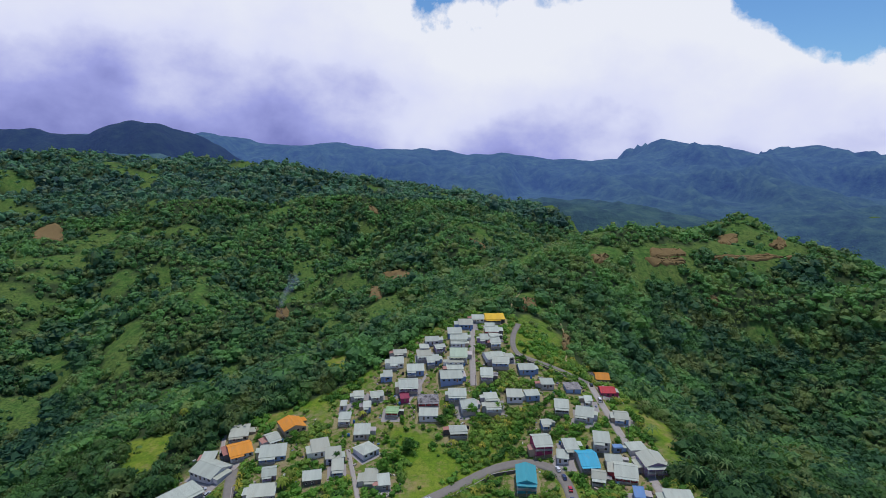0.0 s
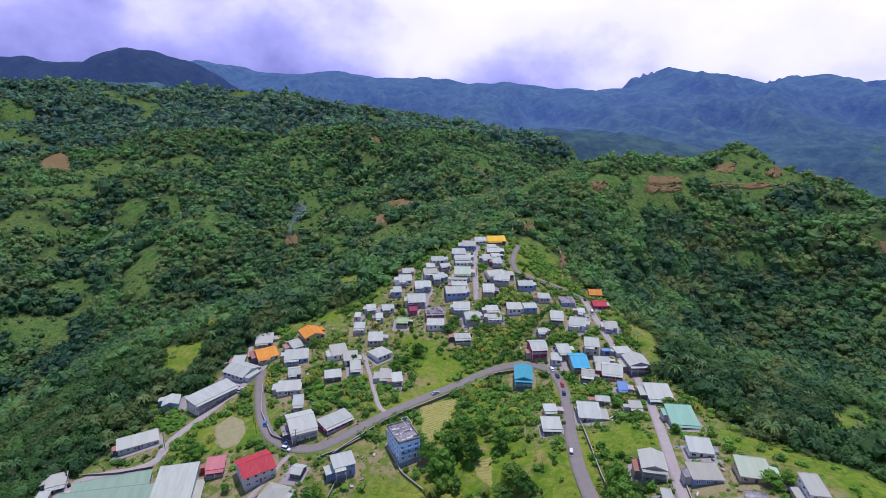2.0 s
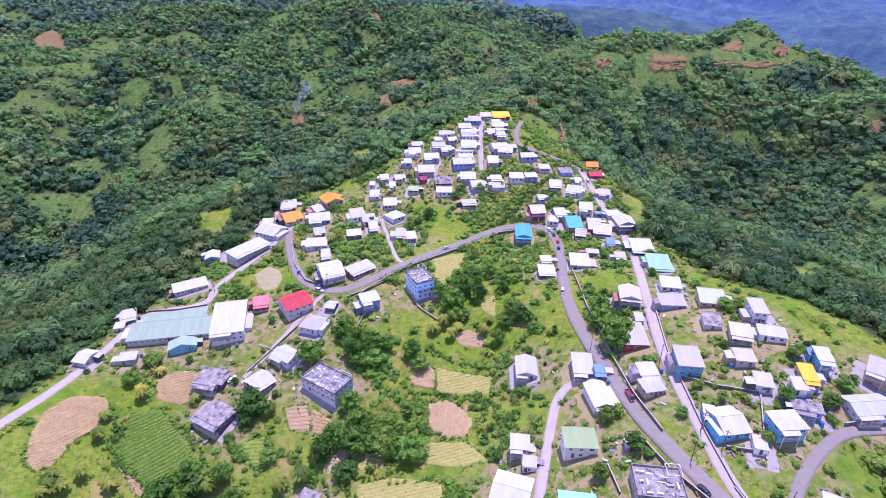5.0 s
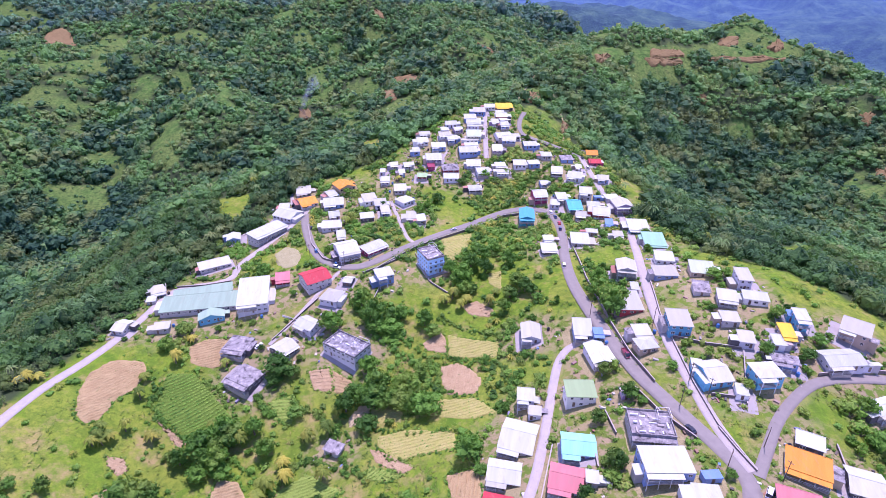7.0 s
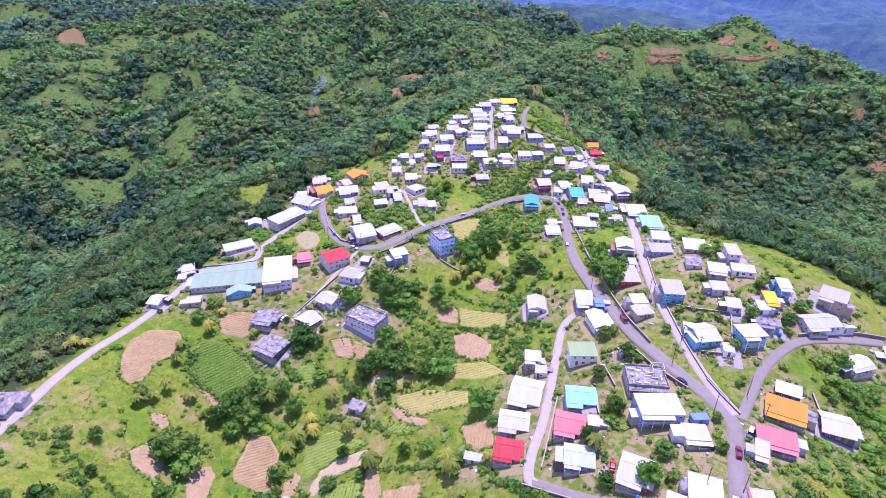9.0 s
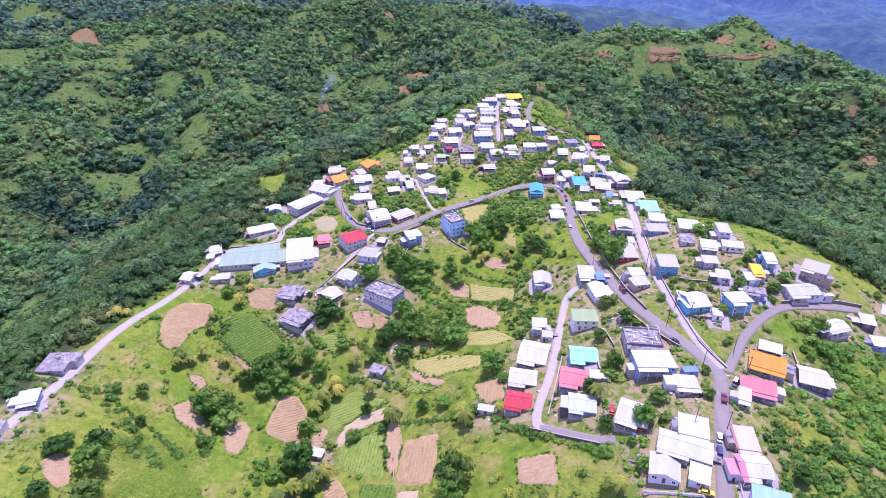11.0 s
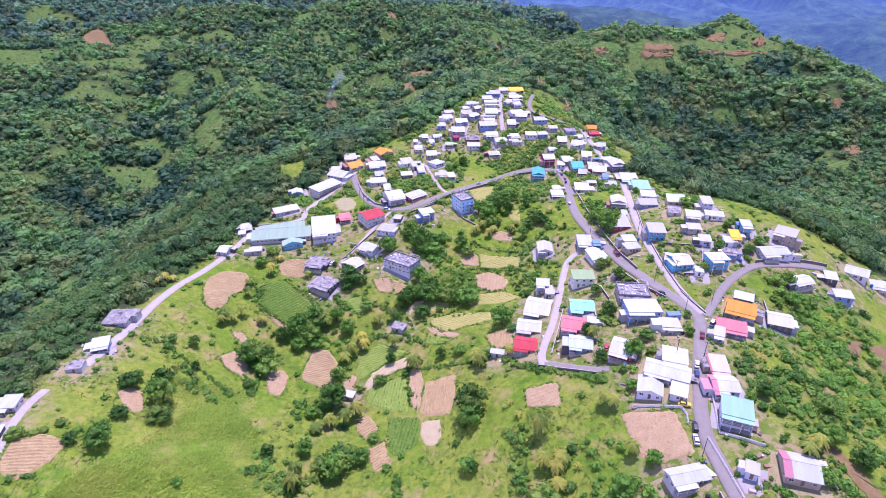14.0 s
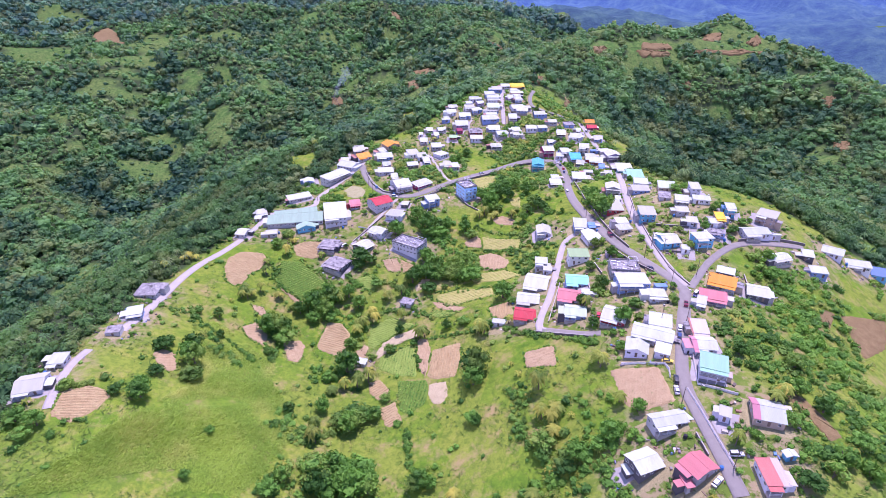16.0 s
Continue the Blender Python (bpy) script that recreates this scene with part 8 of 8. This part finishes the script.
def vehicle(x, y, turn, colour, form):
    length, high = FORMS[form]
    h = length / 2
    thing = new(form if form != "suv" else "car")
    gz = height_at(x, y) + 0.17
    fx, fy = math.cos(radians(turn)), math.sin(radians(turn))
    slope = (height_at(x + fx * 2, y + fy * 2) - height_at(x - fx * 2, y - fy * 2)) / 4
    thing.matrix_basis = Matrix.Translation((x, y, gz)) @ Matrix.Rotation(radians(turn), 4, "Z") @ Matrix.Rotation(-math.atan(slope), 4, "Y")
    tagged(thing, f"{colour} {'sport utility car' if form == 'suv' else form} parked on the village road", "car" if form in ("car", "suv") else form, "vehicles on the roads")
    part("body", (loft([(-h, 0.75, 0.35, 0.8, 0.1), (-h + 0.15, 0.86, 0.26, 0.95, 0.1), (-0.3, 0.88, 0.24, 0.95, 0.08), (h * 0.5, 0.87, 0.24, 0.92, 0.1), (h - 0.15, 0.82, 0.28, 0.78, 0.14), (h, 0.7, 0.38, 0.65, 0.12)]), PAINT[colour]), thing)
    back = {"car": -h + 0.55, "suv": -h + 0.2, "van": -h + 0.1, "pickup": -0.35, "truck": 0.5}[form]
    front = {"car": h * 0.42, "suv": h * 0.45, "van": h * 0.75, "pickup": h * 0.45, "truck": h * 0.85}[form]
    part("cabin_glass", (loft([(back, 0.8, 0.93, 1.0, 0.05), (back + 0.3, 0.8, 0.93, high - 0.06, 0.16), (front - 0.6, 0.8, 0.93, high - 0.06, 0.16), (front, 0.8, 0.91, 0.98, 0.05)]), GLASS), thing)
    part("roof", (loft([(back + 0.3, 0.66, high - 0.07, high - 0.02, 0.05), (back + 0.5, 0.67, high - 0.07, high, 0.06), (front - 0.75, 0.67, high - 0.07, high, 0.06), (front - 0.58, 0.65, high - 0.07, high - 0.03, 0.05)]), PAINT[colour]), thing)
    if form in ("pickup", "truck"):
        bm = bmesh.new()
        for x0, x1, y0, y1 in ((-h + 0.05, back - 0.1, -0.88, -0.8), (-h + 0.05, back - 0.1, 0.8, 0.88), (-h + 0.05, -h + 0.13, -0.8, 0.8)):
            box(bm, x0, x1, y0, y1, 0.95, 1.3)
        part("cargo_bed", (bm, PAINT[colour]), thing)
    for wx in (-h * 0.62, h * 0.62):
        for side in (-0.8, 0.8):
            wheel = part("wheel", (disc(0.33, 0.11, 0), RUBBER), thing, at=pose(wx, side, 0.33))
            part("rim", (disc(0.2, 0.12, 0), STEEL), wheel)
    for side in (-0.55, 0.55):
        bm = bmesh.new()
        box(bm, h - 0.1, h + 0.02, side - 0.16, side + 0.16, 0.52, 0.64)
        part("headlight", (bm, LAMP_GLASS), thing)
        bm = bmesh.new()
        box(bm, -h - 0.02, -h + 0.1, side - 0.12, side + 0.12, 0.55, 0.75)
        part("tail_light", (bm, TAIL_GLASS), thing)
    return thing


vehicle(115.4, 213.7, 53, "white", "van")
vehicle(114.9, 212.8, -128, "navy", "car")
vehicle(107.7, 205.5, 67, "maroon", "pickup")
vehicle(98.5, 188.0, 65, "white", "car")
vehicle(96.2, 182.6, 68, "navy", "suv")
vehicle(86.9, 159.6, 75, "black", "suv")
vehicle(85.5, 155.0, 80, "silver", "car")
vehicle(87.0, 169.3, -22, "yellow", "car")
vehicle(102.6, 237.9, 106, "black", "car")
vehicle(95.1, 127.3, -8, "silver", "suv")
vehicle(66.6, 200.5, 76, "white", "suv")
vehicle(69.7, 205.5, 70, "red", "car")
vehicle(93.6, 277.9, -85, "maroon", "truck")
vehicle(85.0, 353.6, 79, "white", "van")
vehicle(-49.9, 389.7, 104, "blue", "suv")
vehicle(-58.8, 420.7, 103, "black", "car")
vehicle(-59.4, 436.7, 93, "silver", "car")
vehicle(-34.6, 369.5, -27, "white", "suv")
vehicle(92.3, 430.1, 96, "white", "car")
vehicle(93.9, 423.8, 93, "navy", "car")
vehicle(94.7, 414.7, 86, "red", "car")
vehicle(93.6, 406.2, 82, "navy", "suv")
vehicle(127.2, 502.7, 88, "black", "car")
vehicle(127.0, 484.1, 85, "white", "van")
vehicle(-63.9, 317.3, 52, "white", "car")
vehicle(-60.8, 438.6, 103, "white", "van")
vehicle(-27.2, 357.4, 13, "silver", "pickup")
vehicle(30.0, 410.6, 38, "silver", "car")
vehicle(-77.0, 427.1, 27, "silver", "car")
vehicle(130.5, 430.8, 88, "white", "van")
vehicle(-73.3, 423.3, 65, "silver", "car")
vehicle(86.4, 119.7, 36, "white", "car")

# ---- utility poles ----
pole = new("utility_pole")
bm = bmesh.new()
limb(bm, (0, 0, -0.5), (0, 0, 8.6), 0.15, 0.1, 8)
part("post", (bm, BARK), pole)
bm = bmesh.new()
box(bm, -0.9, 0.9, -0.06, 0.06, 7.9, 8.05)
part("crossarm", (bm, BARK), pole)
for k in (-0.8, -0.3, 0.3, 0.8):
    bm = bmesh.new()
    limb(bm, (k, 0, 8.05), (k, 0, 8.25), 0.05, 0.035, 6)
    part("insulator", (bm, LAMP_GLASS), pole)
tagged(pole, "wooden utility pole with a crossarm beside the road", "utility pole", "utility poles")
POLES = [
    (87.0, 307.1), (107.7, 290.8), (103.1, 248.5), (113.2, 251.0), (109.8, 258.6), (122.2, 230.2), (-56.0, 392.0), (-92.7, 379.3), (-30.6, 371.9), (85.1, 148.8), (92.5, 123.1), (102.1, 191.1), (92.8, 193.9), (107.3, 222.5), (121.7, 218.1), (20.0, 384.5), (-52.1, 383.5), (128.0, 481.8), (130.6, 445.6), (57.4, 524.6), (56.6, 495.9),
]
for k, (px_, py_) in enumerate(POLES):
    m = pose(px_, py_, height_at(px_, py_), 0, 0, (k * 47) % 180)
    if k == 0:
        pole.matrix_basis = m
    else:
        copy_thing(pole, m)

# ---- rainwater tanks beside the houses ----
TANK_BLACK = plain("tank_plastic", (0.03, 0.03, 0.035), 0.5)
TANK_BLUE = plain("tank_blue_plastic", (0.06, 0.18, 0.4), 0.5)


def tank(x, y, material, words):
    thing = new("water_tank")
    bm = bmesh.new()
    n = 16
    prof = [(0.0, 0.62), (0.1, 0.68), (0.5, 0.66), (0.55, 0.7), (1.0, 0.66), (1.05, 0.7), (1.4, 0.66), (1.65, 0.35)]
    rings = [[bm.verts.new((r * math.cos(2 * math.pi * k / n), r * math.sin(2 * math.pi * k / n), z)) for k in range(n)] for z, r in prof]
    for p, q in zip(rings, rings[1:]):
        for k in range(n):
            bm.faces.new((p[k], p[(k + 1) % n], q[(k + 1) % n], q[k]))
    bm.faces.new(rings[0][::-1])
    bm.faces.new(rings[-1])
    part("barrel", (bm, material), thing)
    bm = bmesh.new()
    limb(bm, (0, 0, 1.64), (0, 0, 1.78), 0.26, 0.24, 12)
    bmesh.ops.holes_fill(bm, edges=bm.edges)
    part("lid", (bm, material), thing)
    thing.matrix_basis = pose(x, y, height_at(x, y) + 0.02)
    return tagged(thing, words, "water tank", "rainwater tanks")


first_black, first_blue = None, None
for k, (hx, hy, hr) in enumerate(TAKEN):
    if k % 3 == 0 and hr > 4.5:
        a = (k * 2.39) % 6.28
        tx, ty = hx + math.cos(a) * hr * 0.98, hy + math.sin(a) * hr * 0.98
        if k % 2 == 0:
            if first_black is None:
                first_black = tank(tx, ty, TANK_BLACK, "black plastic rainwater tank beside a house")
            else:
                copy_thing(first_black, pose(tx, ty, height_at(tx, ty) + 0.02))
        elif first_blue is None:
            first_blue = tank(tx, ty, TANK_BLUE, "blue plastic rainwater tank beside a house")
        else:
            copy_thing(first_blue, pose(tx, ty, height_at(tx, ty) + 0.02))


# ---- scrap and household things lying in the yards ----
def scrap_look():
    """Each piece its own colour: sun-bleached sheet, rust, blue plastic, old timber."""
    m, t, b = fresh("yard_scrap", 0.7)
    g = t.nodes.new("ShaderNodeNewGeometry")
    c = stops(t, g.outputs["Random Per Island"], [(0.0, (0.6, 0.58, 0.54)), (0.25, (0.33, 0.3, 0.28)), (0.4, (0.3, 0.14, 0.08)), (0.55, (0.1, 0.25, 0.5)), (0.66, (0.24, 0.17, 0.1)), (0.85, (0.06, 0.06, 0.06)), (1.0, (0.55, 0.5, 0.42))])
    c = blend(t, stops(t, noise_tex(t, coords(t), 0.4, 4), [(0.45, (0, 0, 0)), (0.75, (0.5, 0.5, 0.5))]), c, (0.2, 0.14, 0.1))
    t.links.new(c, b.inputs["Base Color"])
    return m


scrap_rng = np.random.default_rng(19)
verts, faces = [], []
for hx, hy, hr in TAKEN:
    for _ in range(6):
        a, far = scrap_rng.uniform(0, 6.28), hr + scrap_rng.uniform(0.2, 3.2)
        x, y = hx + math.cos(a) * far, hy + math.sin(a) * far
        if not clear_of(np.array([x]), np.array([y]), 0.15)[0]:
            continue
        w, d, h, turn = scrap_rng.uniform(0.25, 1.1), scrap_rng.uniform(0.2, 0.6), scrap_rng.uniform(0.1, 0.8), scrap_rng.uniform(0, 3.1)
        c, s, z = math.cos(turn), math.sin(turn), float(sheet([x], [y])[0])
        n = len(verts)
        for top, k in ((-0.15, 1.0), (h, 0.9)):
            for u, v in ((-w, -d), (w, -d), (w, d), (-w, d)):
                verts.append((x + (c * u - s * v) * k, y + (s * u + c * v) * k, z + top + 0.1 * u * (top > 0)))
        faces += [tuple(n + i for i in f) for f in ((3, 2, 1, 0), (4, 5, 6, 7), (0, 1, 5, 4), (1, 2, 6, 5), (2, 3, 7, 6), (3, 0, 4, 7))]
tagged(new("yard_scrap", mesh_of("yard_scrap", verts, faces, scrap_look())), "scrap sheets, crates and drums lying round the houses", "scrap", kind="stuff")


# ---- smoke of a small fire in the valley ----
def smoke_look():
    m, t, b = fresh("thin_smoke", 1.0, 0.0, 0.0)
    b.inputs["Base Color"].default_value = (0.62, 0.7, 0.85, 1)
    clear = t.nodes.new("ShaderNodeBsdfTransparent")
    mix = t.nodes.new("ShaderNodeMixShader")
    thin = stops(t, noise_tex(t, coords(t), 5.0, 5), [(0.4, (0, 0, 0)), (0.75, (0.14, 0.14, 0.14))])
    t.links.new(thin, mix.inputs["Fac"])
    t.links.new(clear.outputs["BSDF"], mix.inputs[1])
    t.links.new(b.outputs["BSDF"], mix.inputs[2])
    t.links.new(mix.outputs["Shader"], t.nodes["Material Output"].inputs["Surface"])
    return m


puffs = []
smoke_rng = np.random.default_rng(3)
for k in range(16):
    u = k / 15
    puffs.append((-163 + 20 * u * u + smoke_rng.normal(0, 1.8), 858 + smoke_rng.normal(0, 1.5), height_at(-163, 858) + 3 + 46 * u, 2.0 + 7.0 * u, 1.4))
scatter("smoke", "thin bluish smoke rising from a small fire", "smoke", np.array(puffs), [lumpy(2, smoke_rng, 0.2, 4) for _ in range(3)], smoke_look(), smoke_rng)
